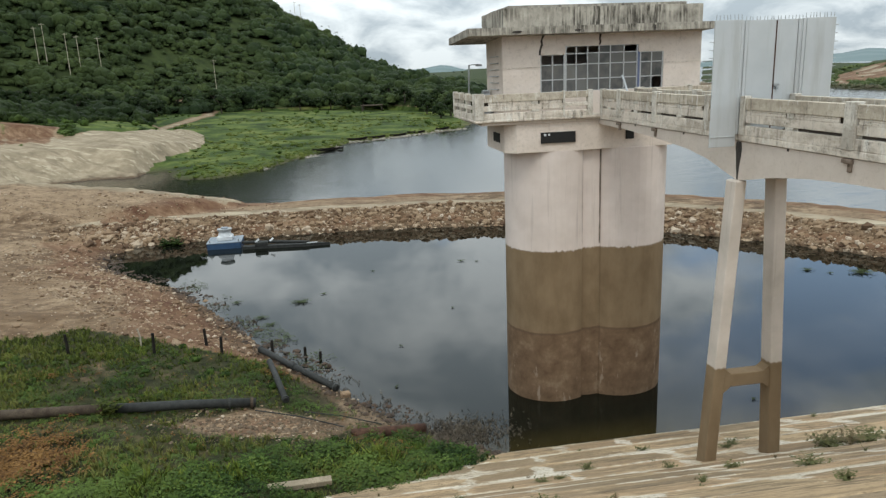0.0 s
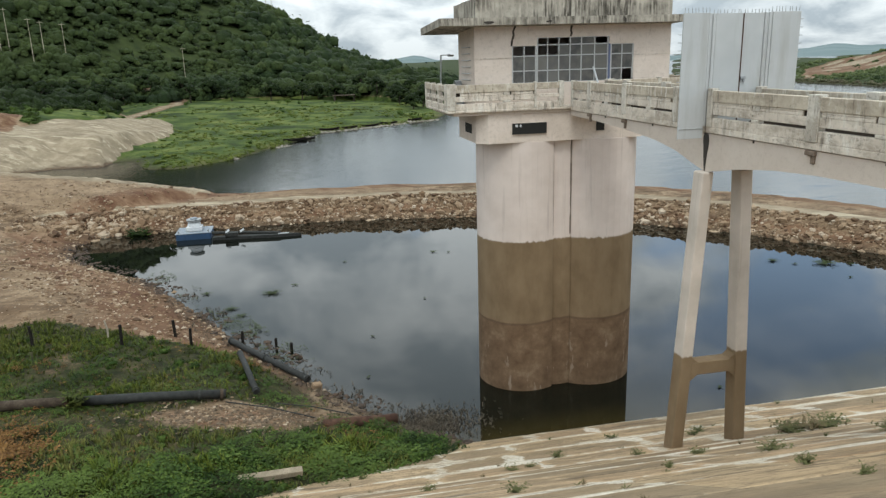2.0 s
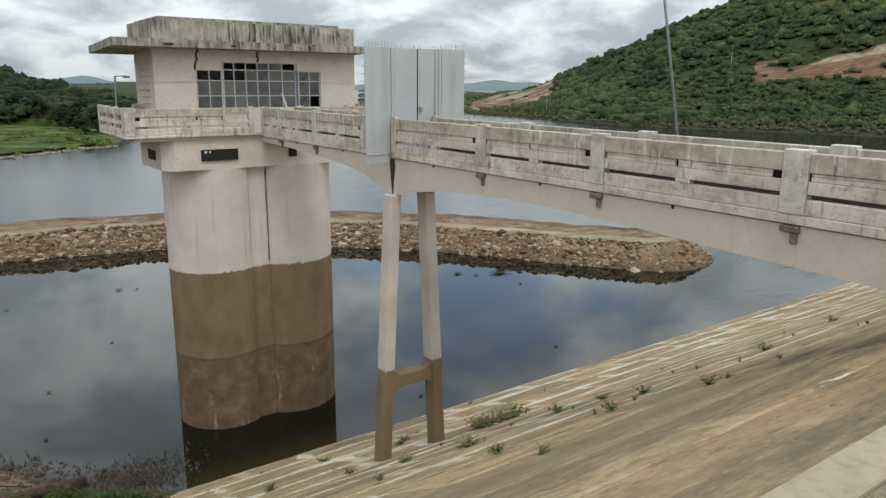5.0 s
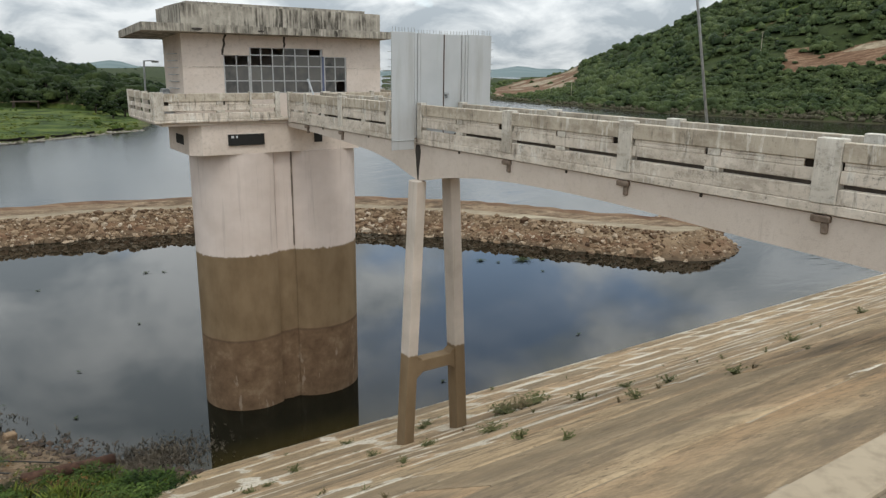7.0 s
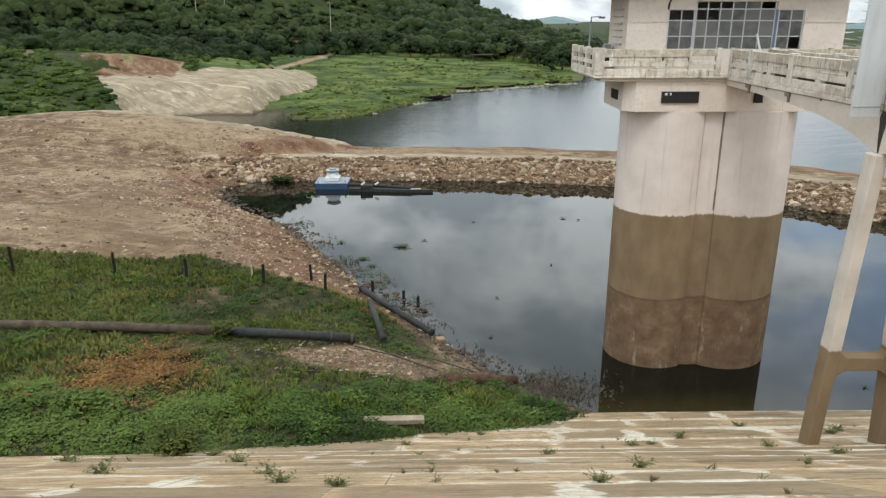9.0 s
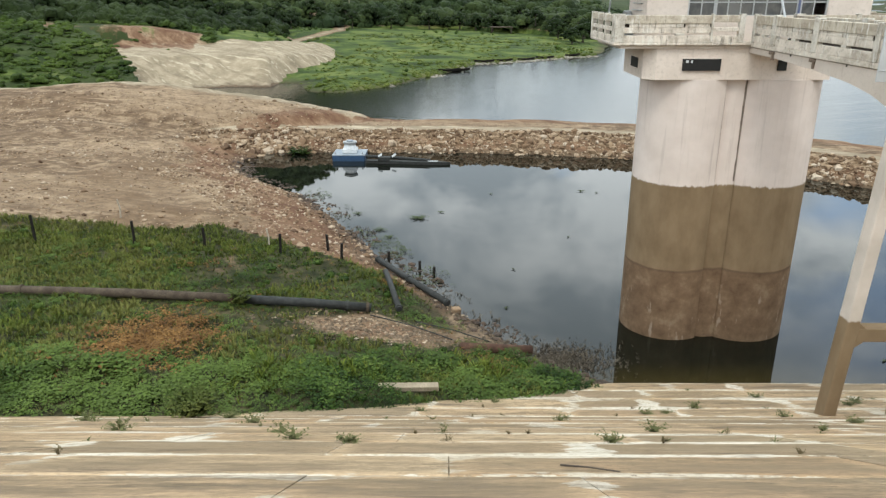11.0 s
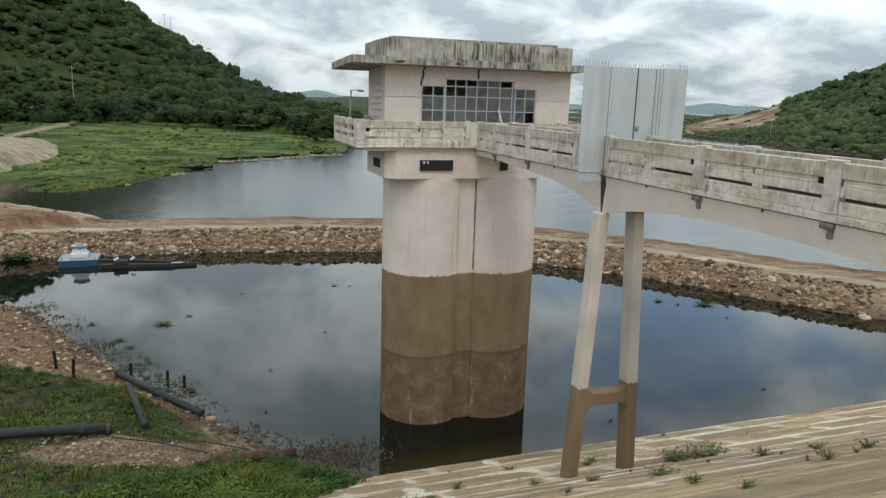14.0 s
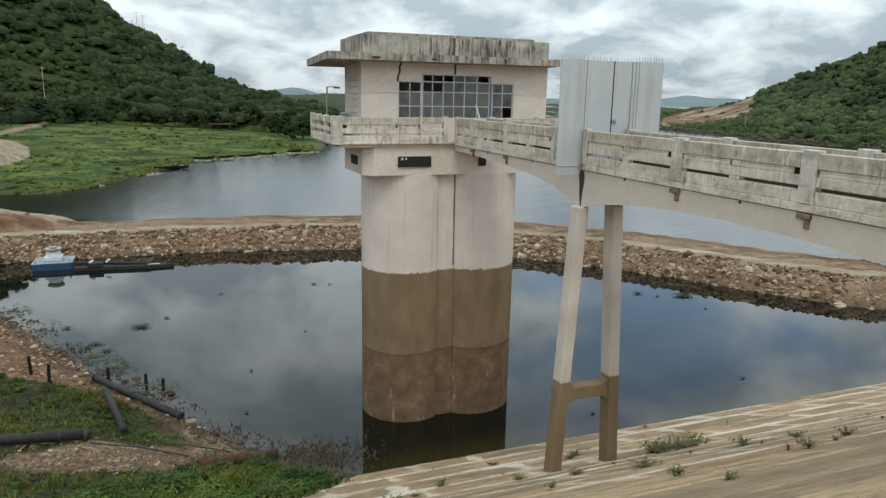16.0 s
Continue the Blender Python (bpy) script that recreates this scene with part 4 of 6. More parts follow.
# solid corbel block under the balcony; dark blocks on it paint the shade of its slots
def corbel():
    x0, x1, y0, y1, z0, z1, c = 7.78, 14.75, 29.0, 32.4, 10.9, 12.04, 0.40
    bm = prism([(x0 + c, y0), (x1, y0), (x1, y1), (x0, y1), (x0, y0 + c)], z0, z1)
    return bm


cor = upart("corbel", corbel(), M_WALL, TOWER, "pinkish concrete block with dark slots under the balcony")
for x0, x1 in ((9.16, 10.58), (12.72, 13.05)):
    upart("slot", block(x0, x1, 28.93, 29.015, 11.24, 11.67), M_HOLE_SHADE, cor, "dark block painting the shade of an opening")
    upart("slot_lip", block(x0 - 0.05, x1 + 0.05, 28.955, 28.995, 11.67, 11.71), M_WALL, cor)
# white chips stand in for daylight showing through from the far side
for k, x in enumerate((9.27, 9.45)):
    upart("slot_light", block(x, x + (0.10 if k == 0 else 0.07), 28.92, 28.926, 11.53, 11.62), M_WHITE, cor, "white chip painting daylight seen through the block")
upart("slot", block(7.765, 7.80, 30.1, 31.2, 11.24, 11.62), M_HOLE_SHADE, cor, "dark block painting the shade of an opening")

# balcony
BX0, BX1, BY0, BY1 = 6.48, 17.6, 28.8, 33.3
upart("balcony_slab", block(BX0, BX1, BY0, BY1, 12.165, 12.27, 0.02), M_RAIL, TOWER, "weathered concrete balcony slab")
upart("balcony_drip", block(BX0 + 0.28, BX1 - 0.25, BY0 + 0.14, BY1 - 0.2, 12.042, 12.163, 0.01), M_BEAM, TOWER)


def railing(parent, a, b, posts, open_bays=(), middles=()):
    """A concrete railing from a to b at deck height: posts, top rail, middle rail and kerb, with stubs halfway along the bays."""
    a, b = Vector(a), Vector(b)
    way = (b - a).normalized()
    along_y = abs(way.y) > 0.5
    t = 0.075

    def bar(p0, p1, z0, z1, thick, nm, mat, lab=""):
        q0, q1 = a + way * p0, a + way * p1
        if along_y:
            bm = block(q0.x - thick, q0.x + thick, min(q0.y, q1.y), max(q0.y, q1.y), z0, z1, 0.012)
        else:
            bm = block(min(q0.x, q1.x), max(q0.x, q1.x), q0.y - thick, q0.y + thick, z0, z1, 0.012)
        return upart(nm, bm, mat, parent, lab)

    for p, w in posts:
        bar(p - w / 2, p + w / 2, 12.272, 13.275, 0.105, "railing_post", M_POSTCAP)
    for k, ((p, w), (q, v)) in enumerate(zip(posts, posts[1:])):
        s0, s1 = p + w / 2 + 0.003, q - v / 2 - 0.003
        mid = middles[k] if k < len(middles) else (s0 + s1) / 2
        bare = k in open_bays
        bar(s0, s1, 12.271, 12.515 if not bare else 12.50, t, "kerb", M_RAIL)
        low, high, over = (12.597, 12.875, 12.930) if not bare else (12.66, 12.80, 12.985)
        notched = not bare and s1 - s0 > 1.4
        bar(s0, s1, low, high - 0.075 if notched else high, t - 0.006, "middle_rail", M_RAIL)
        bar(s0, s1, over, 13.225, t + 0.010, "top_rail", M_TOPRAIL)
        if bare:
            continue
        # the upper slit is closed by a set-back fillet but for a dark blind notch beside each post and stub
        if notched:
            # near-black sheet behind the notches paints in their shade
            bar(s0, s1, high - 0.0745, over - 0.0005, 0.028, "recess", M_DECK_SHADE, "near-black sheet that paints shade into the notches")
            for p0, p1 in ((s0 + 0.17, mid - 0.16), (mid + 0.17, s1 - 0.04)):
                bar(p0, p1, high - 0.074, high, t - 0.006, "rail_lip", M_RAIL)
                bar(p0, p1, high + 0.001, over - 0.001, t - 0.012, "fillet", M_RAIL)
            bar(mid - 0.15, mid + 0.15, 12.516, low - 0.001, t + 0.002, "stub", M_POSTCAP)
            bar(mid - 0.15, mid + 0.11, high - 0.074, over - 0.001, t + 0.002, "stub", M_POSTCAP)
        else:
            bar(s0 + 0.1, s1 - 0.05, high + 0.001, over - 0.001, t - 0.030, "fillet", M_RAIL)


RAIL_Y = BY0 + 0.09
railing(TOWER, (BX0, RAIL_Y, 0), (11.3, RAIL_Y, 0), [(0.19, 0.36), (3.58, 0.08), (4.66, 0.2)], open_bays=(1,), middles=(2.42,))
railing(TOWER, (BX0 + 0.09, RAIL_Y + 0.25, 0), (BX0 + 0.09, BY1 - 0.05, 0), [(0.03, 0.1), (1.35, 0.12), (2.7, 0.12), (4.05, 0.2)], open_bays=(0, 1, 2))
railing(TOWER, (13.15, RAIL_Y, 0), (17.5, RAIL_Y, 0), [(0.12, 0.24), (2.2, 0.16), (4.25, 0.2)])
railing(TOWER, (17.5, RAIL_Y + 0.25, 0), (17.5, BY1 - 0.05, 0), [(0.06, 0.1), (1.35, 0.14), (2.7, 0.14), (4.0, 0.2)])

# gate house: four walls with the window opening through the front one
HX0, HX1, HY0, HY1, HZ0, HZ1 = 7.90, 16.36, 29.95, 32.75, 12.27, 15.42
HOUSE = thing("gate_house", "pale concrete gate house with broken glazing on top of the tower", "house", (12.13, 31.6, 12.27))
WALL_T = 0.18
openings = [(9.45, 10.50, 13.18, 14.64), (10.50, 13.63, 13.18, 14.95), (13.63, 14.72, 13.18, 14.64)]
front = bmesh.new()
for x0, x1, z0, z1 in ((HX0, 9.45, HZ0, HZ1), (14.72, HX1, HZ0, HZ1), (9.45, 14.72, HZ0, 13.18), (10.50, 13.63, 14.95, HZ1), (9.45, 10.50, 14.64, HZ1), (13.63, 14.72, 14.64, HZ1)):
    block(x0, x1, HY0, HY0 + WALL_T, z0, z1, 0, front)
bmesh.ops.remove_doubles(front, verts=front.verts, dist=0.0005)
upart("front_wall", front, M_WALL, HOUSE)
upart("side_wall", block(HX0, HX0 + WALL_T, HY0 + WALL_T, HY1, HZ0, HZ1), M_WALL, HOUSE)
upart("side_wall", block(HX1 - WALL_T, HX1, HY0 + WALL_T, HY1, HZ0, HZ1), M_WALL, HOUSE)
upart("back_wall", block(HX0 + WALL_T, HX1 - WALL_T, HY1 - WALL_T, HY1, HZ0, HZ1), M_WALL, HOUSE)
# string course that crosses the walls
upart("string_course", block(HX0 - 0.02, 9.44, HY0 - 0.02, HY0 - 0.002, 14.17, 14.20), M_RAIL, HOUSE)
upart("string_course", block(14.73, HX1 + 0.02, HY0 - 0.02, HY0 - 0.002, 14.17, 14.20), M_RAIL, HOUSE)
eave = prism([(6.38, 29.22), (16.55, 29.22), (16.55, 33.9), (6.38, 33.4)], 15.43, 15.71)
for v in eave.verts:
    if v.co.y > 33:
        v.co.z -= 0.18           # the slab falls to the back
upart("eave_slab", eave, M_ROOF, HOUSE, "mould-streaked concrete roof slab")
upart("parapet", prism([(7.85, 29.5), (16.12, 29.5), (16.12, 33.5), (7.85, 33.3)], 15.6, 16.42), M_ROOF, HOUSE, "mould-streaked concrete parapet")
upart("parapet_cap", prism([(8.12, 29.7), (15.5, 29.7), (15.5, 33.3), (8.12, 33.1)], 16.422, 16.53), M_ROOF, HOUSE)
# broken soffit edges and leak stains below the parapet
for x, w, dz in ((8.32, 0.20, 0.06), (10.75, 0.14, 0.05), (13.95, 0.05, 0.13)):
    bm = bmesh.new()
    pts = [(x + w * math.cos(a) * random.uniform(0.7, 1.1), 15.53 + dz * math.sin(a) * random.uniform(0.6, 1.1)) for a in (k * math.pi / 5 for k in range(10))]
    bm.faces.new([bm.verts.new((px, 29.214, pz)) for px, pz in pts])
    bmesh.ops.recalc_face_normals(bm, faces=bm.faces)
    upart("leak_stain", bm, M_CRACK, HOUSE, "black broken patch on the roof edge")


def glazing(x0, x1, z0, z1, columns, rows, missing, name):
    """A metal window: frame bars and one pane to each field, some of them gone."""
    win = new(name)
    win.parent = HOUSE
    win["label"] = "dusty metal-framed window with missing panes"
    y = HY0 + 0.06
    xs = [x0 + (x1 - x0) * k / columns for k in range(columns + 1)] if isinstance(columns, int) else list(columns)
    for k, x in enumerate(xs):
        w = 0.022 if 0 < k < len(xs) - 1 else 0.03
        upart("mullion", block(x - w, x + w, y - 0.03, y + 0.03, z0, z1), M_FRAME, win)
    for z in rows:
        upart("transom", block(x0, x1, y - 0.026, y + 0.026, max(z0, z - 0.022), min(z1, z + 0.022)), M_FRAME, win)
    for i, (xa, xb) in enumerate(zip(xs, xs[1:])):
        for j, (za, zb) in enumerate(zip(rows, rows[1:])):
            if (i, j) not in missing:
                upart("pane", block(xa + 0.02, xb - 0.02, y - 0.004, y + 0.004, za + 0.02, zb - 0.02), M_PANE, win)
    return win


glazing(9.48, 10.465, 13.18, 14.64, 2, [13.18, 13.66, 14.24, 14.64], {(0, 2), (1, 2)}, "window")
glazing(10.53, 13.58, 13.18, 14.95, [10.53, 10.97, 11.45, 11.93, 12.42, 13.0, 13.58], [13.18, 13.66, 14.24, 14.66, 14.95], {(0, 2), (0, 3), (1, 2), (2, 3), (1, 3), (5, 3)}, "window")
glazing(13.72, 14.69, 13.18, 14.64, 2, [13.18, 13.66, 14.24, 14.64], {(1, 0)}, "window")
upart("door_stile", block(13.60, 13.68, HY0 + 0.0, HY0 + 0.14, 13.18, 14.66), M_BLUE, HOUSE, "blue painted steel stile")
# cracks that run down from the eave
def crack(points, w):
    bm = bmesh.new()
    for (xa, za), (xb, zb) in zip(points, points[1:]):
        vs = [bm.verts.new((x, HY0 - 0.004, z)) for x, z in ((xa - w, za), (xa + w, za), (xb + w * 0.7, zb), (xb - w * 0.7, zb))]
        bm.faces.new(vs)
    bmesh.ops.recalc_face_normals(bm, faces=bm.faces)
    return bm


upart("crack", crack([(9.60, 15.41), (9.50, 15.2), (9.53, 15.05), (9.45, 14.85), (9.43, 14.64)], 0.05), M_CRACK, HOUSE, "dark damp crack")
upart("crack", crack([(11.97, 15.39), (11.94, 15.2), (11.98, 15.1), (11.93, 14.97)], 0.05), M_CRACK, HOUSE, "dark damp crack")
for k in range(7):
    z = 13.1 + 0.26 * k
    upart("ladder_rung", tube([(7.90, 30.6, z), (7.83, 30.6, z), (7.83, 31.9, z), (7.90, 31.9, z)], 0.018, 6), M_STEEL, HOUSE)

# ---- footbridge ----
BRIDGE = thing("footbridge", "pale concrete footbridge with plank railings from the dam to the tower", "bridge", (12.31, 10, 12.0))
GX0, GX1 = 11.53, 13.12
PIER_Y = 19.08
SPANS = [(1.0, PIER_Y - 0.03), (PIER_Y + 0.03, 28.79)]
for y0, y1 in SPANS:
    upart("deck_slab", block(GX0, GX1, y0, y1, 12.11, 12.268, 0.012), M_RAIL, BRIDGE)
# the deck colour is blackened so the gaps in the railing look shaded
for y0, y1 in SPANS:
    upart("deck_surface", block(GX0 + 0.18, GX1 - 0.18, y0 + 0.01, y1 - 0.01, 12.2685, 12.285), M_DECK_SHADE, BRIDGE, "dirty walking surface, darkened for shade in the railing gaps")
# added dark wedges inside the kerbs stand in for shade behind the lower gap
for x, sx in ((GX0 + 0.163, 1), (GX1 - 0.163, -1)):
    for y0, y1 in SPANS:
        bm = bmesh.new()
        n = 30
        rows = []
        for k in range(n + 1):
            y = y0 + 0.02 + (y1 - y0 - 0.04) * k / n
            tall = random.uniform(0.13, 0.20)
            rows.append([bm.verts.new((x + sx * u, y, 12.2855 + v)) for u, v in ((0, 0), (0.30, 0), (0.12, tall * 0.45), (0, tall))])
        for lo, hi in zip(rows, rows[1:]):
            for i in range(4):
                bm.faces.new((lo[i], hi[i], hi[(i + 1) % 4], lo[(i + 1) % 4]))
        bmesh.ops.recalc_face_normals(bm, faces=bm.faces)
        upart("dirt_drift", bm, M_DECK_SHADE, BRIDGE, "dark wedge added along the kerb as shade behind the railing gaps")
SOFFIT = {0: [(1.0, 10.75), (2.5, 11.0), (4.5, 11.28), (6.2, 11.41), (8.2, 11.46), (11.4, 11.58), (13.0, 11.60), (14.9, 11.56), (16.4, 11.46), (17.8, 11.27), (PIER_Y - 0.03, 11.03)],
          1: [(PIER_Y + 0.03, 11.05), (19.75, 11.2), (20.6, 11.43), (21.9, 11.62), (24.0, 11.76), (26.5, 11.86), (29.0, 11.90)]}
for k, line in SOFFIT.items():
    for x0, x1 in ((GX0 + 0.06, GX0 + 0.38), (GX1 - 0.38, GX1 - 0.06)):
        bm = bmesh.new()
        fine = [(y, float(np.interp(y, [p[0] for p in line], [p[1] for p in line]))) for y in np.linspace(line[0][0], line[-1][0], 26)]
        out = [(y, z) for y, z in fine] + [(fine[-1][0], 12.089), (fine[0][0], 12.089)]
        lo, hi = ([bm.verts.new((x, y, z)) for y, z in out] for x in (x0, x1))
        bm.faces.new(lo)
        bm.faces.new(hi[::-1])
        for i in range(len(out)):
            j = (i + 1) % len(out)
            bm.faces.new((lo[i], lo[j], hi[j], hi[i]))
        bmesh.ops.recalc_face_normals(bm, faces=bm.faces)
        upart("girder", bm, M_BEAM, BRIDGE)
for x in (GX0 + 0.085, GX1 - 0.085):
    railing(BRIDGE, (x, 1.2, 0), (x, PIER_Y - 0.04, 0), [(0.1, 0.2), (2.05, 0.26), (5.98, 0.41), (10.03, 0.36), (13.76, 0.36), (17.72, 0.22)])
    railing(BRIDGE, (x, PIER_Y + 0.05, 0), (x, 28.78, 0), [(0.05, 0.1), (1.6, 0.24), (4.93, 0.32), (7.86, 0.32), (9.55, 0.2)])
for y in (7.18, 11.23, 14.96, 24.05, 26.98):
    bm = block(GX0 - 0.02, GX0 + 0.10, y - 0.16, y + 0.15, 11.98, 12.088, 0.015)
    block(GX0 + 0.0, GX0 + 0.09, y - 0.13, y - 0.02, 11.80, 11.982, 0.02, bm)
    upart("bracket", bm, M_BRACKET, BRIDGE, "chipped concrete bracket under the deck edge")
for k, y in enumerate((9.4, 12.9, 17.0, 22.1, 25.6)):
    upart("drain_spout", tube([(GX0 + 0.06, y, 12.09), (GX0 + 0.06, y, 12.03)], 0.03, 8), M_CRACK, BRIDGE)

bm = bmesh.new()
rows = []
for z, w in ((12.08, 0.11), (11.9, 0.15), (11.7, 0.12), (11.5, 0.085), (11.25, 0.06), (11.06, 0.04)):
    rows.append([bm.verts.new((GX0 + 0.056, PIER_Y + sx * w + random.uniform(-0.015, 0.015), z)) for sx in (-1, 1)])
for lo, hi in zip(rows, rows[1:]):
    bm.faces.new((lo[0], lo[1], hi[1], hi[0]))
upart("joint_stain", bm, M_CRACK, BRIDGE, "dark leak stain at the deck joint")

# pier: two splayed legs tied by a brace
PIER = thing("bridge_pier", "two splayed concrete pier legs, brown with silt at the foot", "pier", (12.31, PIER_Y, 0))
Y0, Y1 = PIER_Y - 0.24, PIER_Y + 0.24


def leg(xa, xb, wa, wb, z0=1.6, z1=11.045):
    """A leg whose middle runs from xa at the foot to xb under the girder."""
    bm = bmesh.new()
    pts = []
    for z, x, w in ((z0, xa, wa), (z1, xb, wb)):
        pts.append([bm.verts.new((x + sx * w / 2, y, z)) for sx, y in ((-1, Y0), (1, Y0), (1, Y1), (-1, Y1))])
    for i in range(4):
        bm.faces.new((pts[0][i], pts[0][(i + 1) % 4], pts[1][(i + 1) % 4], pts[1][i]))
    bm.faces.new(pts[0][::-1])
    bm.faces.new(pts[1])
    bmesh.ops.recalc_face_normals(bm, faces=bm.faces)
    bmesh.ops.bevel(bm, geom=list(bm.edges), offset=0.025, segments=1, affect="EDGES")
    return bm


upart("leg", leg(11.09, 11.575, 0.37, 0.33), M_PIER, PIER)
upart("leg", leg(13.25, 12.75, 0.40, 0.36), M_PIER, PIER)
brace = block(11.40, 12.95, PIER_Y - 0.2, PIER_Y + 0.2, 5.05, 5.45, 0.02)
upart("brace", brace, M_PIER, PIER)
for xa, sx in ((11.40, 1), (12.96, -1)):
    for za, dz in ((5.43, 0.24), (5.07, -0.24)):
        bm = bmesh.new()
        tri = [(xa, za), (xa + sx * 0.3, za), (xa, za + dz)]
        lo, hi = ([bm.verts.new((x, y, z)) for x, z in tri] for y in (PIER_Y - 0.19, PIER_Y + 0.19))
        bm.faces.new(lo)
        bm.faces.new(hi[::-1])
        for i in range(3):
            bm.faces.new((lo[i], lo[(i + 1) % 3], hi[(i + 1) % 3], hi[i]))
        bmesh.ops.recalc_face_normals(bm, faces=bm.faces)
        upart("haunch", bm, M_PIER, PIER)

# ---- gate across the bridge ----
GATE = thing("security_gate", "tall galvanised sheet gate with spikes closing the footbridge", "gate", (12.4, PIER_Y, 12.27))
GY = 19.10
def sheet(nm, x0, x1, z0, z1, y=GY, lab=""):
    return upart(nm, block(x0, x1, y - 0.022, y + 0.022, z0, z1, 0.006), M_ZINC, GATE, lab)


sheet("wing_panel", 10.71, 11.44, 11.96, 15.19, GY - 0.03, "wide sheet wing hanging outside the railing")
sheet("wing_fold", 10.71, 11.44, 12.22, 12.235, GY - 0.056)
sheet("wing_panel", 13.29, 14.13, 11.96, 15.19, GY - 0.03, "wide sheet wing hanging outside the railing")
sheet("door_leaf", 11.655, 12.44, 12.33, 15.17, GY)
sheet("door_leaf", 12.462, 13.06, 12.33, 15.17, GY)
for x0, x1 in ((11.448, 11.515), (11.565, 11.642), (13.075, 13.12), (13.20, 13.284)):
    upart("gate_post", block(x0, x1, GY - 0.04, GY + 0.05, 12.271, 15.18, 0.008), M_ZINC, GATE)
sheet("filler_strip", 11.51, 11.56, 12.33, 15.17, GY + 0.01)
sheet("filler_strip", 13.12, 13.20, 12.33, 15.17, GY + 0.01)
upart("meeting_seam", block(12.432, 12.470, GY - 0.027, GY - 0.0235, 12.34, 15.16), M_RUST, GATE, "rusty seam between the leaves")
upart("latch", block(12.46, 12.62, GY - 0.07, GY - 0.024, 13.48, 13.56, 0.01), M_STEEL, GATE, "steel latch with padlock")
upart("padlock", block(12.52, 12.58, GY - 0.09, GY - 0.05, 13.40, 13.475, 0.01), M_STEEL, GATE)
for k in range(34):
    x = 10.76 + k * (14.09 - 10.76) / 33 + random.uniform(-0.02, 0.02)
    tall = 0.13 if x < 11.5 or x > 13.2 else 0.075
    upart("spike", tube([(x, GY - 0.02, 15.17), (x + random.uniform(-0.015, 0.015), GY - 0.02, 15.19 + tall)], 0.011, 5, taper=0.6), M_STEEL, GATE)
for k in range(7):
    z = 13.45 + 0.2 * k
    upart("spike", tube([(10.72, GY - 0.02, z), (10.60, GY - 0.02, z + 0.01)], 0.011, 5, taper=0.6), M_STEEL, GATE)
for k in range(10):
    z = 13.1 + 0.21 * k
    upart("spike", tube([(14.12, GY - 0.02, z), (14.24, GY - 0.02, z + 0.01)], 0.011, 5, taper=0.6), M_STEEL, GATE)

# lamp column on the bridge
POLE = thing("lamp_column", "tall thin galvanised steel column fixed to the bridge railing", "pole", (13.28, 10.47, 12.27))
upart("column", tube([(13.28, 10.47, 12.27), (12.90, 11.06, 16.4), (12.48, 11.69, 21.0)], 0.029, 10, taper=0.85), M_STEEL, POLE, smooth=True)
for z in (12.75, 13.12):
    upart("clamp", block(13.17, 13.31, 10.45, 10.64, z, z + 0.05, 0.006), M_STEEL, POLE)

# ---- scattered stuff ----
rng = np.random.default_rng(7)


def spread(name, templates, pos, size, material, label, category, lean=0.0, squash=None, parent=None, kind="stuff", smooth=False):
    """One mesh of many turned and scaled copies of a few shapes, each a pair of vertices and faces."""
    verts, tris, base = [], [], 0
    pick = rng.integers(0, len(templates), len(pos))
    turn = rng.uniform(0, 2 * np.pi, len(pos))
    for k, (v, f) in enumerate(templates):
        idx = np.nonzero(pick == k)[0]
        if len(idx) == 0:
            continue
        c, s_ = np.cos(turn[idx]), np.sin(turn[idx])
        sx = size[idx][:, None]
        sz = sx * (squash[idx][:, None] if squash is not None else 1)
        x = (v[None, :, 0] * c[:, None] - v[None, :, 1] * s_[:, None]) * sx
        y = (v[None, :, 0] * s_[:, None] + v[None, :, 1] * c[:, None]) * sx
        z = v[None, :, 2] * sz
        if lean:
            x = x + z * rng.normal(0, lean, (len(idx), 1))
            y = y + z * rng.normal(0, lean, (len(idx), 1))
        p = np.stack([x, y, z], -1) + pos[idx][:, None, :]
        verts.append(p.reshape(-1, 3))
        tris.append((f[None] + (base + np.arange(len(idx)) * len(v))[:, None, None]).reshape(-1, f.shape[1]))
        base += len(idx) * len(v)
    return cloud(name, np.concatenate(verts), np.concatenate(tris), material, parent, label, category, kind, smooth)


def ball(level, rough, seed):
    """A lumpy closed shape of unit size."""
    bm = bmesh.new()
    bmesh.ops.create_icosphere(bm, subdivisions=level, radius=1.0)
    for v in bm.verts:
        v.co *= 1 + rough * noise.noise(v.co * 1.7 + Vector((seed * 9.1, seed * 3.3, seed)))
    v = np.array([list(q.co) for q in bm.verts])
    f = np.array([[q.index for q in face.verts] for face in bm.faces])
    bm.free()
    return v, f


def stone(seed):
    v, f = ball(1, 0.75, seed)
    r = np.random.default_rng(seed)
    return v * (1, r.uniform(0.6, 0.95), r.uniform(0.5, 0.8)), f


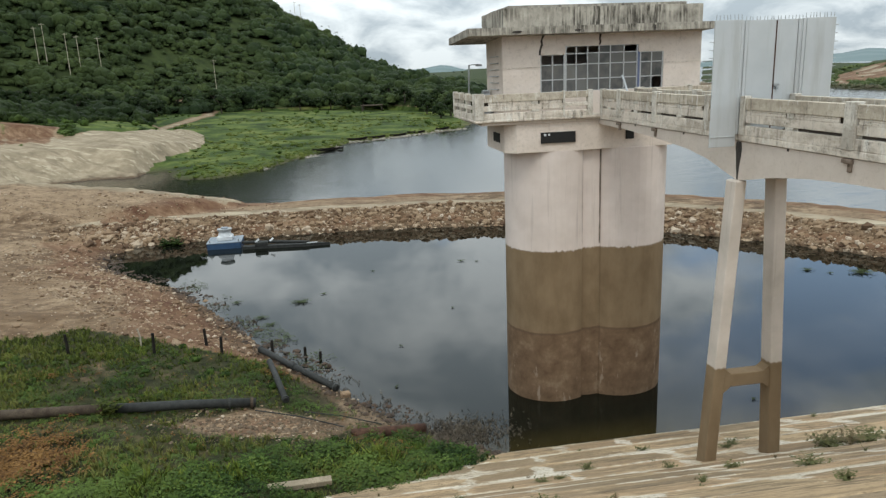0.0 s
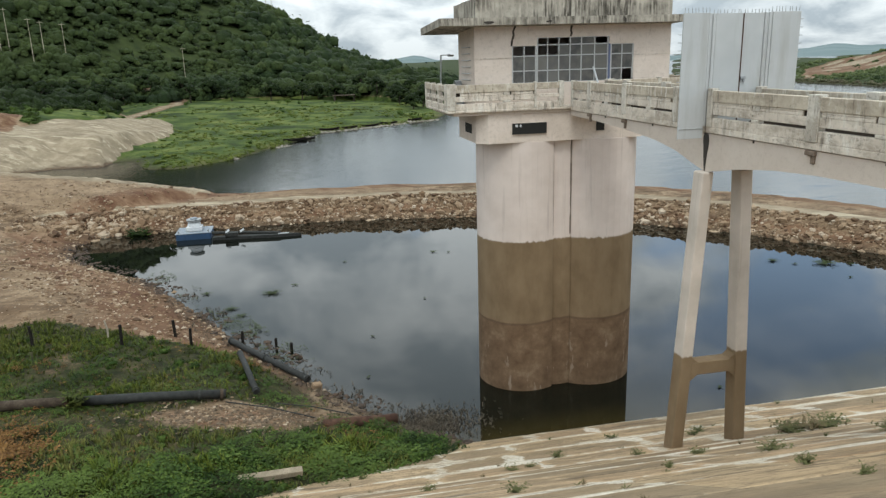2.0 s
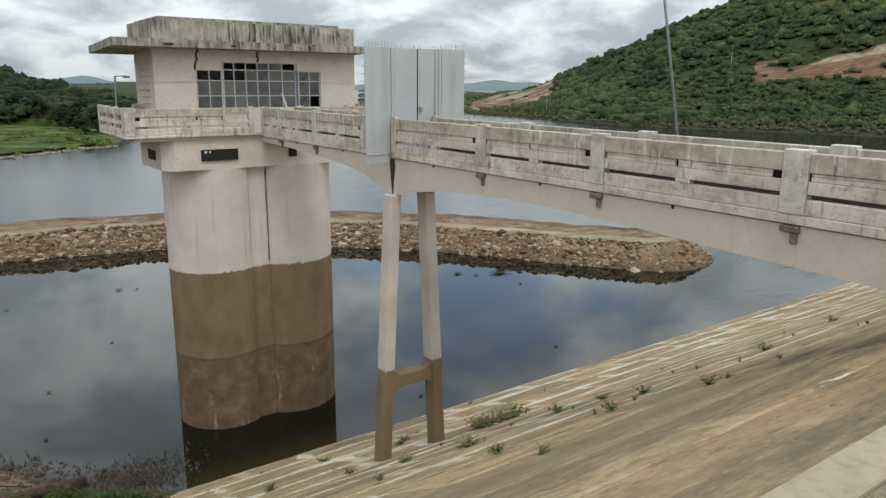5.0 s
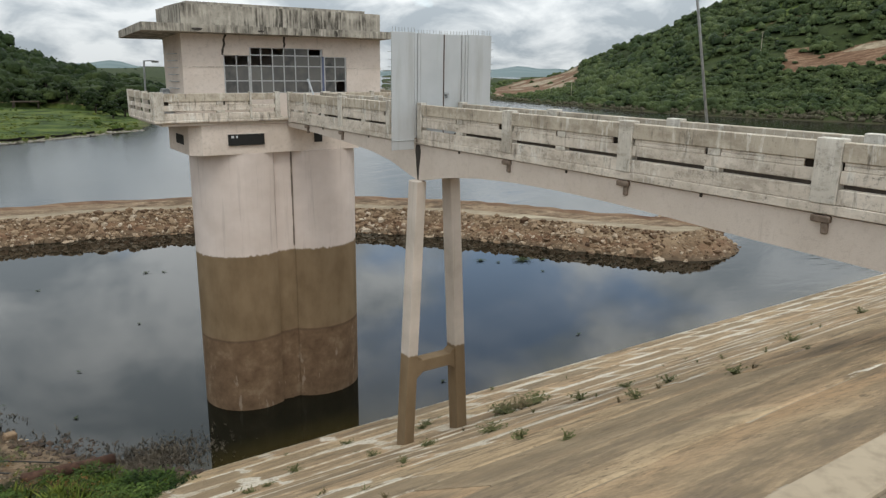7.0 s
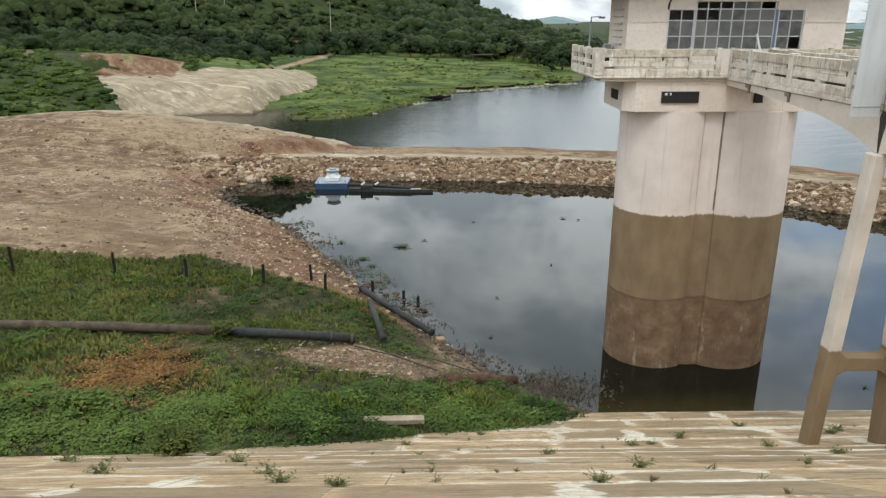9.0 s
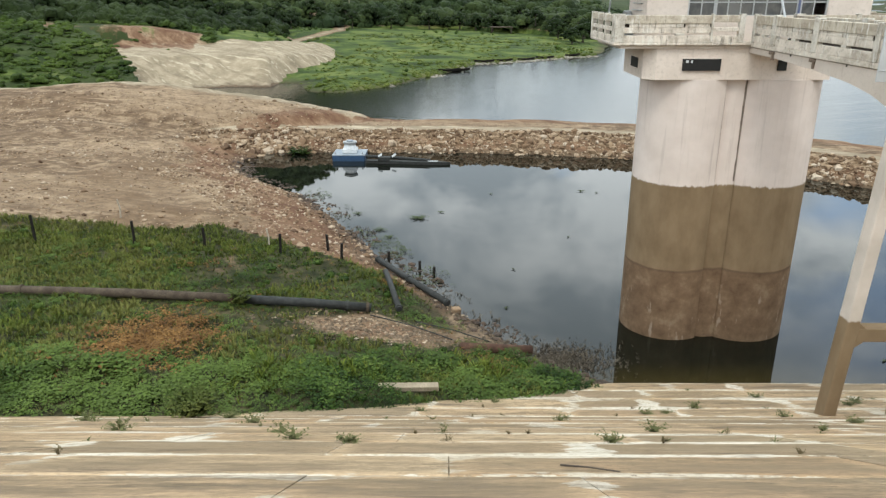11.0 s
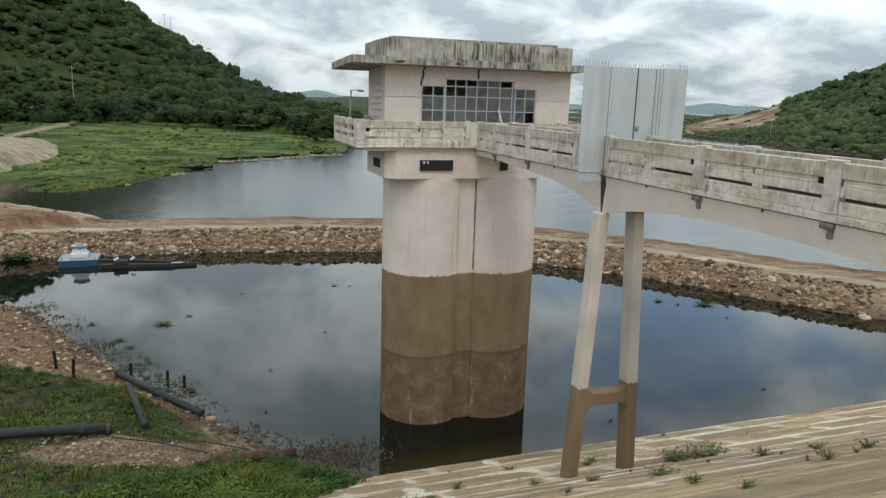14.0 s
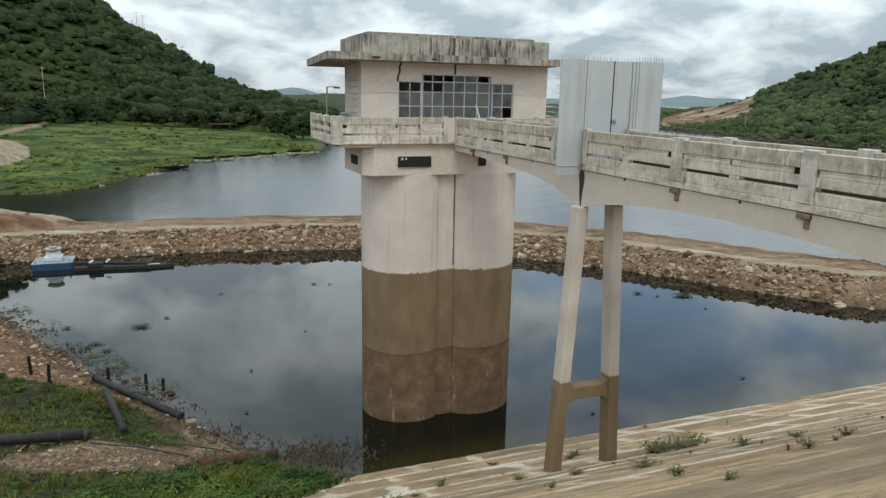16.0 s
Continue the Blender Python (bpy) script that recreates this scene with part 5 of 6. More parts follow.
def bush(seed, leaves=66):
    """A shrub of unit radius: an uneven dark heart with clumps of leaves that stand off it."""
    r = np.random.default_rng(seed)
    v, f = ball(1, 0.5, seed)
    v = v * (0.64, 0.64, 0.54) + (0, 0, 0.42)
    vs, fs = [v], [f]
    n = len(v)
    way = r.normal(size=(leaves, 3))
    way[:, 2] = np.abs(way[:, 2]) * 0.9 - 0.15
    way /= np.linalg.norm(way, axis=1)[:, None]
    for w in way:
        rad = r.uniform(0.62, 0.98)
        at = w * (rad, rad, rad * 0.85) + (0, 0, 0.45)
        a = np.cross(w, r.normal(size=3))
        a /= np.linalg.norm(a)
        b = np.cross(w, a) + 0.2 * w * r.uniform(-1, 1)
        k = r.uniform(0.10, 0.20)
        vs.append(np.array([at + a * k, at + b * k * 0.8, at - a * k, at - np.cross(w, a) * k * 0.8 + w * k * 0.25]))
        fs.append(np.array([[n, n + 1, n + 3], [n + 1, n + 2, n + 3]]))
        n += 4
    return np.concatenate(vs), np.concatenate(fs)


def canopy(seed, lobes=6, leaves=36, leaf=0.07):
    """A tree-like shrub of unit radius: rounded lumpy heads of leaves, open below, with sprays that break their outline."""
    r = np.random.default_rng(seed)
    vs, fs, n = [], [], 0
    for k in range(lobes):
        v, f = ball(1, 0.5, seed * 7 + k)
        f = f[v[f][:, :, 2].mean(1) > -0.25]
        used, f = np.unique(f, return_inverse=True)
        v, f = v[used], f.reshape(-1, 3)
        size = r.uniform(0.28, 0.52) if k else 0.56
        a, out = 2.4 * k + r.uniform(0, 0.9), (r.uniform(0.40, 0.72) if k else 0.0)
        at = np.array([out * np.cos(a), out * np.sin(a), (r.uniform(0.2, 0.72) if k else 0.66)])
        vs.append(v * size * (1, 1, r.uniform(0.75, 0.95)) + at)
        fs.append(f + n)
        n += len(v)
        way = r.normal(size=(leaves // lobes + 1, 3))
        way[:, 2] = np.abs(way[:, 2])
        way /= np.linalg.norm(way, axis=1)[:, None]
        for w in way:
            p = at + w * size * r.uniform(0.92, 1.12)
            side = np.cross(w, r.normal(size=3))
            side /= np.linalg.norm(side)
            q = leaf * r.uniform(0.6, 1.3)
            vs.append(np.array([p - side * q, p + np.cross(w, side) * q * 0.9 + w * q * 0.5, p + side * q]))
            fs.append(np.array([[n, n + 1, n + 2]]))
            n += 3
    return np.concatenate(vs), np.concatenate(fs)


def tuft(seed, blades=9, wide=0.05, bend=0.5, leafy=False):
    """A clump of unit height: bent blades, or stalks with broad leaves."""
    r = np.random.default_rng(seed)
    vs, fs, n = [], [], 0
    for _ in range(blades):
        a, out = r.uniform(0, 2 * np.pi), r.uniform(0.15, bend)
        h = r.uniform(0.55, 1.0)
        d, side = np.array([np.cos(a), np.sin(a), 0]), np.array([-np.sin(a), np.cos(a), 0])
        root = d * r.uniform(0, 0.22)
        if leafy:
            c = root + d * out * 0.9 + np.array([0, 0, h * 0.9])
            k = r.uniform(0.11, 0.20)
            h = h * r.uniform(0.45, 1.0)
            c = root + d * out * 1.1 * r.uniform(0.3, 1.0) + np.array([0, 0, h * 0.95])
            up = np.array([0, 0, 1.0]) * r.uniform(-1.1, 1.1)
            vs.append(np.array([c - d * k, c + side * k * 0.75 + up * k * 0.3, c + d * k + up * k, c - side * k * 0.75 + up * k * 0.3]))
            fs.append(np.array([[n, n + 1, n + 2], [n, n + 2, n + 3]]))
            n += 4
        else:
            mid = root + d * out * 0.45 + np.array([0, 0, h * 0.62])
            tip = root + d * out * 1.15 + np.array([0, 0, h])
            vs.append(np.array([root - side * wide, root + side * wide, mid + side * wide * 0.8, mid - side * wide * 0.8, tip]))
            fs.append(np.array([[n, n + 1, n + 2], [n, n + 2, n + 3], [n + 3, n + 2, n + 4]]))
            n += 5
    return np.concatenate(vs), np.concatenate(fs)


STONES = [stone(k) for k in range(1, 9)]
CANOPIES = [canopy(k) for k in range(71, 81)]
FAR_CANOPIES = [canopy(k, 4, 16, 0.08) for k in range(81, 91)]
BUSHES = [bush(k, 64) for k in range(11, 17)]
CUSHIONS = [bush(k, 15) for k in range(21, 27)]
BLADES = [tuft(k, 7) for k in range(31, 37)]
LEAVES = [tuft(k, 10, leafy=True, bend=0.7) for k in range(41, 47)]


def on_land(x, y, sink=0.0):
    return np.stack([x, y, land(x, y)[0] - sink], -1)


# scrub on the two hills
def scrub(az0, az1, count, hill, near_k, far_k, low, high, name, label, material):
    az = rng.uniform(az0, az1, count * 3)
    k = rng.uniform(near_k, far_k, count * 3)
    if hill == "left":
        base, ridge = np.interp(az, AZ_L, FOOT_L), np.interp(az, AZ_L, RIDGE_L)
    else:
        base = np.interp(az, AZ_F, FOOT_R)
        ridge = base + 215
    d = base + (ridge - base) * k
    x, y = EYE_X + d * np.sin(np.radians(az)), EYE_Y + d * np.cos(np.radians(az))
    z, masks = land(x, y)
    keep = (z > 0.35) & (masks["pale"] < 0.3) & ((masks["red"] < 0.4) | (rng.random(len(x)) < 0.03)) & (rng.random(len(x)) < (0.62 + 0.38 * waves(x, y, 22, 11)) * (1 - 0.6 * masks["grass"]))
    x, y, z = x[keep][:count], y[keep][:count], z[keep][:count]
    size = (rng.lognormal(math.log((low + high) / 2), 0.42, len(x)) * (1 + 0.35 * waves(x, y, 40, 18))).clip(low * 0.5, high * 1.8)
    if hill == "right":
        size = np.where((polar(x, y)[0] > 37) & (polar(x, y)[0] < 44.5), size * 0.5, size)
    for part_of, shapes in ((polar(x, y)[1] < 300, CANOPIES), (polar(x, y)[1] >= 300, FAR_CANOPIES)):
        p, r_ = np.stack([x, y, z - 0.25 * size], -1)[part_of], size[part_of]
        spread(name, shapes, p, r_, material, label, "scrub", squash=rng.uniform(0.75, 1.15, len(r_)), smooth=True)


scrub(-33, 14, 4300, "left", 0.0, 1.06, 1.8, 3.5, "hill_scrub", "dense green scrub and low trees on a steep hillside", M_SCRUB)
scrub(34, 74, 5000, "right", 0.03, 1.06, 1.5, 2.8, "hill_scrub", "yellowish green scrub on a steep hillside over the lake", M_SCRUBPALE)
# low growth along the far waterline and on the meadow
az = rng.uniform(34, 74, 900)
d = np.interp(az, AZ_F, FOOT_R) + rng.uniform(1, 12, 900)
x, y = EYE_X + d * np.sin(np.radians(az)), EYE_Y + d * np.cos(np.radians(az))
size = rng.uniform(0.5, 1.4, 900)
spread("shore_scrub", CUSHIONS, on_land(x, y, 0.15), size, M_REED, "greyish dead growth along the far waterline", "scrub")
x, y = rng.uniform(-60, 40, 1500), rng.uniform(112, 255, 1500)
z, masks = land(x, y)
keep = (masks["grass"] > 0.8) & (z > 0.3) & (rng.random(1500) < 0.02 + 0.55 * (waves(x, y, 14, 12) > 0.45))
x, y, z = x[keep], y[keep], z[keep]
size = rng.lognormal(math.log(0.4), 0.55, len(x)).clip(0.15, 2.0)
spread("meadow_shrub", BUSHES, np.stack([x, y, z - 0.1], -1), size, M_WEED, "small shrubs dotted over the green meadow", "shrub")
x, y = rng.uniform(-40, 36, 5200), rng.uniform(110, 225, 5200)
z, masks = land(x, y)
keep = (masks["grass"] > 0.7) & (z > 0.05) & (waves(x, y, 9, 91) + 0.6 * waves(x, y, 3.5, 92) > -0.05)
x, y, z = x[keep], y[keep], z[keep]
spread("meadow_grass", CUSHIONS, np.stack([x, y, z - 0.05], -1), rng.lognormal(math.log(0.34), 0.5, len(x)).clip(0.12, 1.0), M_MEADOW, "long green grass on the meadow beside the lake", "grass", squash=rng.uniform(0.3, 0.7, len(x)))
shore = rng.integers(4, 13, 2400)
k = rng.random(2400)[:, None]
p = np.array(PENINSULA)[shore] * (1 - k) + np.array(PENINSULA)[shore + 1] * k + rng.normal(0, 2.2, (2400, 2))
z, masks = land(p[:, 0], p[:, 1])
keep = (z > -0.05) & (masks["pale"] < 0.4)
p, z = p[keep], z[keep]
spread("shore_fringe", CUSHIONS, np.stack([p[:, 0], p[:, 1], z - 0.1], -1), rng.lognormal(math.log(0.24), 0.5, len(z)).clip(0.08, 0.8), M_MEADOW, "tall yellow-green grass along the meadow's waterline", "grass", squash=rng.uniform(0.5, 1.0, len(z)))


line = PENINSULA[5:13]
k = rng.integers(0, len(line) - 1, 900)
u = rng.random(900)[:, None]
p = np.array(line)[k] * (1 - u) + np.array(line)[k + 1] * u + rng.normal(0, 0.8, (900, 2))
z = land(p[:, 0], p[:, 1])[0]
keep = (z < 0.7) & (waves(p[:, 0], p[:, 1], 6.0, 84) > -0.2)
p, z = p[keep], z[keep]
spread("shore_litter", STONES, np.stack([p[:, 0], p[:, 1], np.maximum(z, 0.0)], -1), rng.lognormal(math.log(0.22), 0.4, len(z)).clip(0.08, 0.6), M_LITTER, "pale driftwood and stones along the meadow's waterline", "litter", squash=np.full(len(z), 0.6))


# weeds and bushes on the terrace behind the mound
az = rng.uniform(-34, -17.5, 3000)
d = rng.uniform(106, 200, 3000)
x, y = EYE_X + d * np.sin(np.radians(az)), EYE_Y + d * np.cos(np.radians(az))
z, masks = land(x, y)
keep = (((masks["grass"] > 0.6) & (masks["red"] < 0.3)) | ((masks["red"] > 0.25) & (rng.random(len(x)) < 0.02))) & (z > 0.6)
x, y, z = x[keep], y[keep], z[keep]
size = rng.lognormal(math.log(0.65), 0.45, len(x)).clip(0.25, 2.0)
spread("terrace_scrub", FAR_CANOPIES, np.stack([x, y, z - 0.2], -1), size * 0.9, M_TERRACE, "tangled green bushes on the terrace above the bare ground", "scrub", squash=rng.uniform(0.45, 0.9, len(x)), smooth=True)


# woods that come down behind the cut bank
az = rng.uniform(-34, -12.6, 1500)
near = np.interp(az, [-34, -27, -19, -16.5, -12.6], [160, 156, 156, 184, 196])
d = near + (np.interp(az, AZ_L, FOOT_L) + 12 - near) * rng.random(1500) ** 1.2
x, y = EYE_X + d * np.sin(np.radians(az)), EYE_Y + d * np.cos(np.radians(az))
z, masks = land(x, y)
keep = (masks["pale"] < 0.3) & (masks["red"] < 0.35) & (rng.random(len(x)) < 0.62)
x, y, z, d, near = (v[keep] for v in (x, y, z, d, near))
size = rng.lognormal(math.log(2.2), 0.35, len(x)).clip(0.9, 4.2) * np.where(d - near < 8, 0.7, 1.0)
spread("woodland", CANOPIES, np.stack([x, y, z - 0.3 * size], -1), size, M_TREE, "dark green trees and bushes crowding the terrace", "woods", squash=rng.uniform(0.8, 1.3, len(x)), smooth=True)


# trees along the foot of the hill
def tree_template(seed, tall):
    r = np.random.default_rng(seed)
    root = thing("tree", "dark green broad-crowned tree at the foot of the hill", "tree", (0, 0, 0), "trees along the foot of the hill")
    bm = tube([(0, 0, -0.4), (0.1, 0.05, tall * 0.25), (0.05, 0.2, tall * 0.5)], 0.26, 7, taper=0.5)
    for k in range(4):
        a = k * 1.6 + r.uniform(0, 0.8)
        tube([(0.05, 0.1, tall * 0.35), (math.cos(a) * tall * 0.2, math.sin(a) * tall * 0.2, tall * 0.62)], 0.12, 5, bm, 0.4)
    part("trunk", bm, M_BARK, root)
    vs, fs, n = [], [], 0
    for k in range(13):
        v, f = canopy(seed * 50 + k, 4, 44, 0.10)
        a, rad = k * 2.4 + r.uniform(0, 0.6), math.sqrt(k / 13) * 0.40 * tall
        h = (0.54 - 0.44 * (rad / (0.40 * tall)) ** 2 + r.uniform(-0.16, 0.06)) * tall
        v = v * r.uniform(0.15, 0.24) * tall + (math.cos(a) * rad, math.sin(a) * rad, max(h, 0.04 * tall))
        vs.append(v)
        fs.append(f + n)
        n += len(v)
    cloud("crown", np.concatenate(vs), np.concatenate(fs), M_TREE, root, smooth=True)
    return root


trees = [tree_template(k + 1, t) for k, t in enumerate((7.5, 9.0, 6.2, 8.0))]
spots = []
for az in np.arange(-30, 11.5, 1.15):
    d = float(np.interp(az, AZ_L, FOOT_L)) + rng.uniform(-10, 8)
    spots.append((az + rng.uniform(-0.4, 0.4), d))
spots += [(10.2, 214), (9.4, 206), (8.3, 222), (-12.5, 226), (-13.6, 220), (-15.2, 214), (-17.0, 208), (-19.0, 204), (-21.5, 196), (-25.5, 190), (-28.5, 186)]
for k, (az, d) in enumerate(spots):
    x, y = EYE_X + d * math.sin(radians(az)), EYE_Y + d * math.cos(radians(az))
    m = pose(x, y, height_at(x, y), 0, 0, rng.uniform(0, 360))
    if k < len(trees):
        trees[k].matrix_basis = m
    else:
        copy_thing(trees[k % len(trees)], m)

# ---- rubble ----
def along(line, n, o0, o1):
    """Points spread along a line at an offset to its right."""
    seg = [math.dist(a, b) for a, b in zip(line, line[1:])]
    i = rng.choice(len(seg), n, p=np.array(seg) / sum(seg))
    a, b = np.array(line)[i], np.array(line)[i + 1]
    k = rng.random(n)[:, None]
    way = (b - a) / np.linalg.norm(b - a, axis=1)[:, None]
    off = rng.uniform(o0, o1, n)[:, None]
    p = a + (b - a) * k + np.stack([way[:, 1], -way[:, 0]], -1) * off
    return p[:, 0], p[:, 1]


x, y = along(BERM, 9500, 3.0, 6.2)
a = rng.uniform(-2.6, 1.0, 900)
r_ = rng.uniform(2.9, 6.1, 900)
x, y = np.concatenate([x, BERM[-1][0] + r_ * np.cos(a)]), np.concatenate([y, BERM[-1][1] + r_ * np.sin(a)])
size = rng.lognormal(math.log(0.085), 0.6, len(x)).clip(0.03, 0.5)
spread("bank_rubble", STONES, on_land(x, y, 0.03) + 0.15 * size[:, None] * np.array([0, 0, 1]), size, M_ROCK, "broken brown and pale stones dumped along the bank", "rubble")
x, y = along(BANK_SHORE[2:12], 5200, -0.3, 7.5)
keep = (rng.random(len(x)) < np.where(y > 36, 1.0, 0.5)) & (land(x, y)[1]["grass"] < 0.4)
x, y = x[keep], y[keep]
size = rng.lognormal(math.log(0.055), 0.55, len(x)).clip(0.02, 0.34)
spread("shore_stones", STONES, on_land(x, y, 0.0), size, M_ROCK, "loose stones strewn over the bare shore", "stones")
x, y = rng.uniform(-45, -4, 14000), rng.uniform(37, 78, 14000)
z, masks = land(x, y)
keep = (masks["grass"] < 0.3) & (z > 0.1) & (rng.random(14000) < 0.45 + 0.55 * waves(x, y, 5.0, 25))
x, y = x[keep], y[keep]
spread("ground_litter", STONES, on_land(x, y), rng.lognormal(math.log(0.055), 0.55, len(x)).clip(0.02, 0.3), M_ROCK, "stones and clods scattered over the bare ground", "stones")
x, y = rng.normal(-16.5, 2.6, 420), rng.normal(67.2, 1.3, 420)
size = rng.lognormal(math.log(0.2), 0.45, 420).clip(0.07, 0.6)
spread("bank_rubble", STONES, on_land(x, y, 0.0), size, M_ROCK, "heap of pale broken stones at the corner of the pool", "rubble")
x, y = rng.normal(-2.3, 2.0, 600), rng.normal(27.4, 0.95, 600)
spread("gravel_patch", STONES, on_land(x, y, 0.0), rng.lognormal(math.log(0.04), 0.5, 600).clip(0.012, 0.14), M_ROCK, "pale stones strewn over a bare patch of the bank", "gravel")
x, y = rng.normal(-2.3, 2.0, 1700), rng.normal(27.4, 0.95, 1700)
spread("gravel_patch", STONES, on_land(x, y, 0.0), rng.lognormal(math.log(0.033), 0.55, 1700).clip(0.012, 0.14), M_GRAVEL, "brown gravel and rubble on a bare patch of the bank", "gravel")
boulder_mesh = []
for k in range(4):
    v, f = stone(60 + k)
    me = bpy.data.meshes.new("boulder")
    me.from_pydata(v.tolist(), [], f.tolist())
    me.materials.append(M_ROCK)
    boulder_mesh.append(me)
x, y = along(BERM, 70, 3.6, 6.0)
x = np.concatenate([x, rng.normal(-16.5, 2.5, 12), rng.uniform(-8.5, -4.2, 6)])
y = np.concatenate([y, rng.normal(67.0, 1.2, 12), rng.uniform(45, 49, 6)])
for k in range(len(x)):
    ob = new("boulder", boulder_mesh[k % 4])
    s_ = rng.uniform(0.26, 0.46)
    ob.matrix_basis = pose(x[k], y[k], height_at(x[k], y[k]) + 0.1 * s_, 0, 0, rng.uniform(0, 360)) @ Matrix.Diagonal((s_, s_, s_, 1))
    tagged(ob, "angular brown boulder lying on the dumped rock bank", "boulder", "boulders on the bank")

# ---- growth on the near bank ----
def bank_spots(n, x1, y0, y1, slack):
    """Places on the near bank with what grows there: the strength of the sward, bare of the plank and the withered patch."""
    x, y = rng.uniform(-30, x1, n), rng.uniform(y0, y1, n)
    z, masks = land(x, y)
    over = z > np.interp(y, [p[0] for p in PROFILE], [p[1] for p in PROFILE]) - slack
    grow = np.clip(1.7 * masks["grass"] - 0.5, 0, 1) * over
    grow = grow * (1 - np.exp(-((((x + 0.9) / 1.1) ** 2 + ((y - 21.9) / 0.45) ** 2) ** 2)))
    grow = grow * (1 - 0.6 * np.exp(-((((x + 10.0) / 1.7) ** 2 + ((y - 24.0) / 2.1) ** 2) ** 2)))
    seen = x > 0.5 - 0.95 * y
    return x[seen], y[seen], z[seen], grow[seen]


x, y, z, grow = bank_spots(31000, 7, 15, 41, 0.08)
lush = np.clip(0.5 + 0.7 * waves(x, y, 3.4, 14) + 0.4 * waves(x, y, 1.2, 34) + 0.35 * (x < -12) + 0.25 * (y > 29), 0.34, 1)
keep = rng.random(len(x)) < grow * lush
x, y, z, lush = x[keep], y[keep], z[keep], lush[keep]
tall = (0.10 + 0.16 * lush) * rng.uniform(0.6, 1.5, len(x))
spread("bank_grass", BLADES, np.stack([x, y, z - 0.02], -1), tall, M_GRASS, "thick green grass covering the bank below the dam", "grass", 0.25)
x, y, z, grow = bank_spots(30000, 5, 15, 38, 0.12)
where = 0.45 * (waves(x, y, 2.6, 71) > 0.3) * (x < -12) * (y < 28) + 0.5 * (waves(x, y, 2.8, 72) > 0.25) * (y > 29) + 0.9 * smooth01((-11.5 - x + 2.0 * waves(x, y, 3.0, 75)) / 3) * (y > 31)
where = np.clip(where + 0.8 * np.exp(-(((y - foot(x) - 0.4) / 1.0) ** 2)) * (x > -7) * (waves(x, y, 1.7, 76) > -0.2), 0, 1)
keep = rng.random(len(x)) < grow * where * np.clip(0.75 + 0.5 * waves(x, y, 1.6, 73), 0, 1)
x, y, z = x[keep], y[keep], z[keep]
tall = np.where(y < 28, 0.34, 0.2) * rng.uniform(0.6, 1.35, len(x)) * (1 + 0.3 * waves(x, y, 1.9, 74))
spread("long_grass", BLADES, np.stack([x, y, z - 0.02], -1), tall, M_LONG, "bright yellow-green long grass in drifts on the bank", "grass", 0.4)
x, y, z, grow = bank_spots(70000, 6.5, 15, 38, 0.25)
belt = np.exp(-(((y - foot(x)) / 2.0) ** 2))
lump = np.clip(0.5 + 0.5 * waves(x, y, 1.1, 26) + 0.35 * waves(x, y, 0.55, 36), 0, 1)
dense = np.clip(np.where(y < 28.5, 0.66, 0.30) + 0.8 * waves(x, y, 3.3, 16) + 0.4 * waves(x, y, 1.4, 37), 0.28, 1) + belt
keep = rng.random(len(x)) < grow * dense * (0.4 + 0.6 * lump)
x, y, z, belt, lump = (v[keep] for v in (x, y, z, belt, lump))
tall = (0.08 + 0.14 * lump + 0.22 * belt * (0.4 + 0.6 * lump)) * rng.uniform(0.6, 1.3, len(x))
spread("bank_weeds", LEAVES, np.stack([x, y, z], -1), tall, M_WEED, "broad-leaved green weeds thick along the foot of the dam", "weeds", 0.25)
x, y, z, grow = bank_spots(6500, 6, 16, 38, 0.1)
near = np.exp(-(((y - foot(x) - 0.3) / 2.2) ** 2))
keep = rng.random(len(x)) < grow * (0.16 + 0.6 * near) * np.clip(0.5 + 0.7 * waves(x, y, 1.8, 28), 0, 1)
x, y, z = x[keep], y[keep], z[keep]
spread("weed_clumps", BUSHES, np.stack([x, y, z - 0.06], -1), rng.lognormal(math.log(0.17), 0.4, len(x)).clip(0.07, 0.32), M_WEED, "rounded clumps of leafy weeds along the foot of the dam", "weeds", squash=rng.uniform(0.6, 1.2, len(x)))
x, y = rng.normal(-10.0, 0.95, 1500), rng.normal(23.9, 1.35, 1500)
spread("dry_weeds", LEAVES, on_land(x, y), rng.uniform(0.12, 0.36, 1500), M_DRY, "patch of withered orange-brown weeds on the bank", "weeds", 0.3)
x, y, z, grow = bank_spots(9000, 3, 24, 40, 0.1)
keep = rng.random(len(x)) < grow * np.clip(1.6 * (waves(x, y, 2.6, 38) + 0.5 * waves(x, y, 0.9, 39) - 0.35), 0.02, 1)
x, y, z = x[keep], y[keep], z[keep]
spread("dry_weeds", LEAVES, np.stack([x, y, z], -1), rng.uniform(0.10, 0.26, len(x)), M_DRY, "brown withered stalks among the bank grass", "weeds", 0.3)
# drowned twigs and weeds along the shore of the pool
x, y = along(BANK_SHORE[6:14], 3000, -1.2, 1.6)
keep = waves(x, y, 1.9, 61) + 0.5 * waves(x, y, 0.7, 65) > -0.1
x, y = x[keep], y[keep]
p = np.stack([x, y, np.maximum(land(x, y)[0], 0.0) - 0.02], -1)
spread("shore_twigs", BLADES, p, rng.lognormal(math.log(0.10), 0.45, len(x)).clip(0.03, 0.28), M_TWIG, "dead twigs and stalks along the muddy waterline", "twigs", 0.5)
x, y = along(BANK_SHORE[3:15], 2400, -1.1, 0.9)
keep = waves(x, y * 1.6, 1.5, 68) + 0.5 * waves(x, y, 0.6, 69) > 0.1
x, y = x[keep], y[keep]
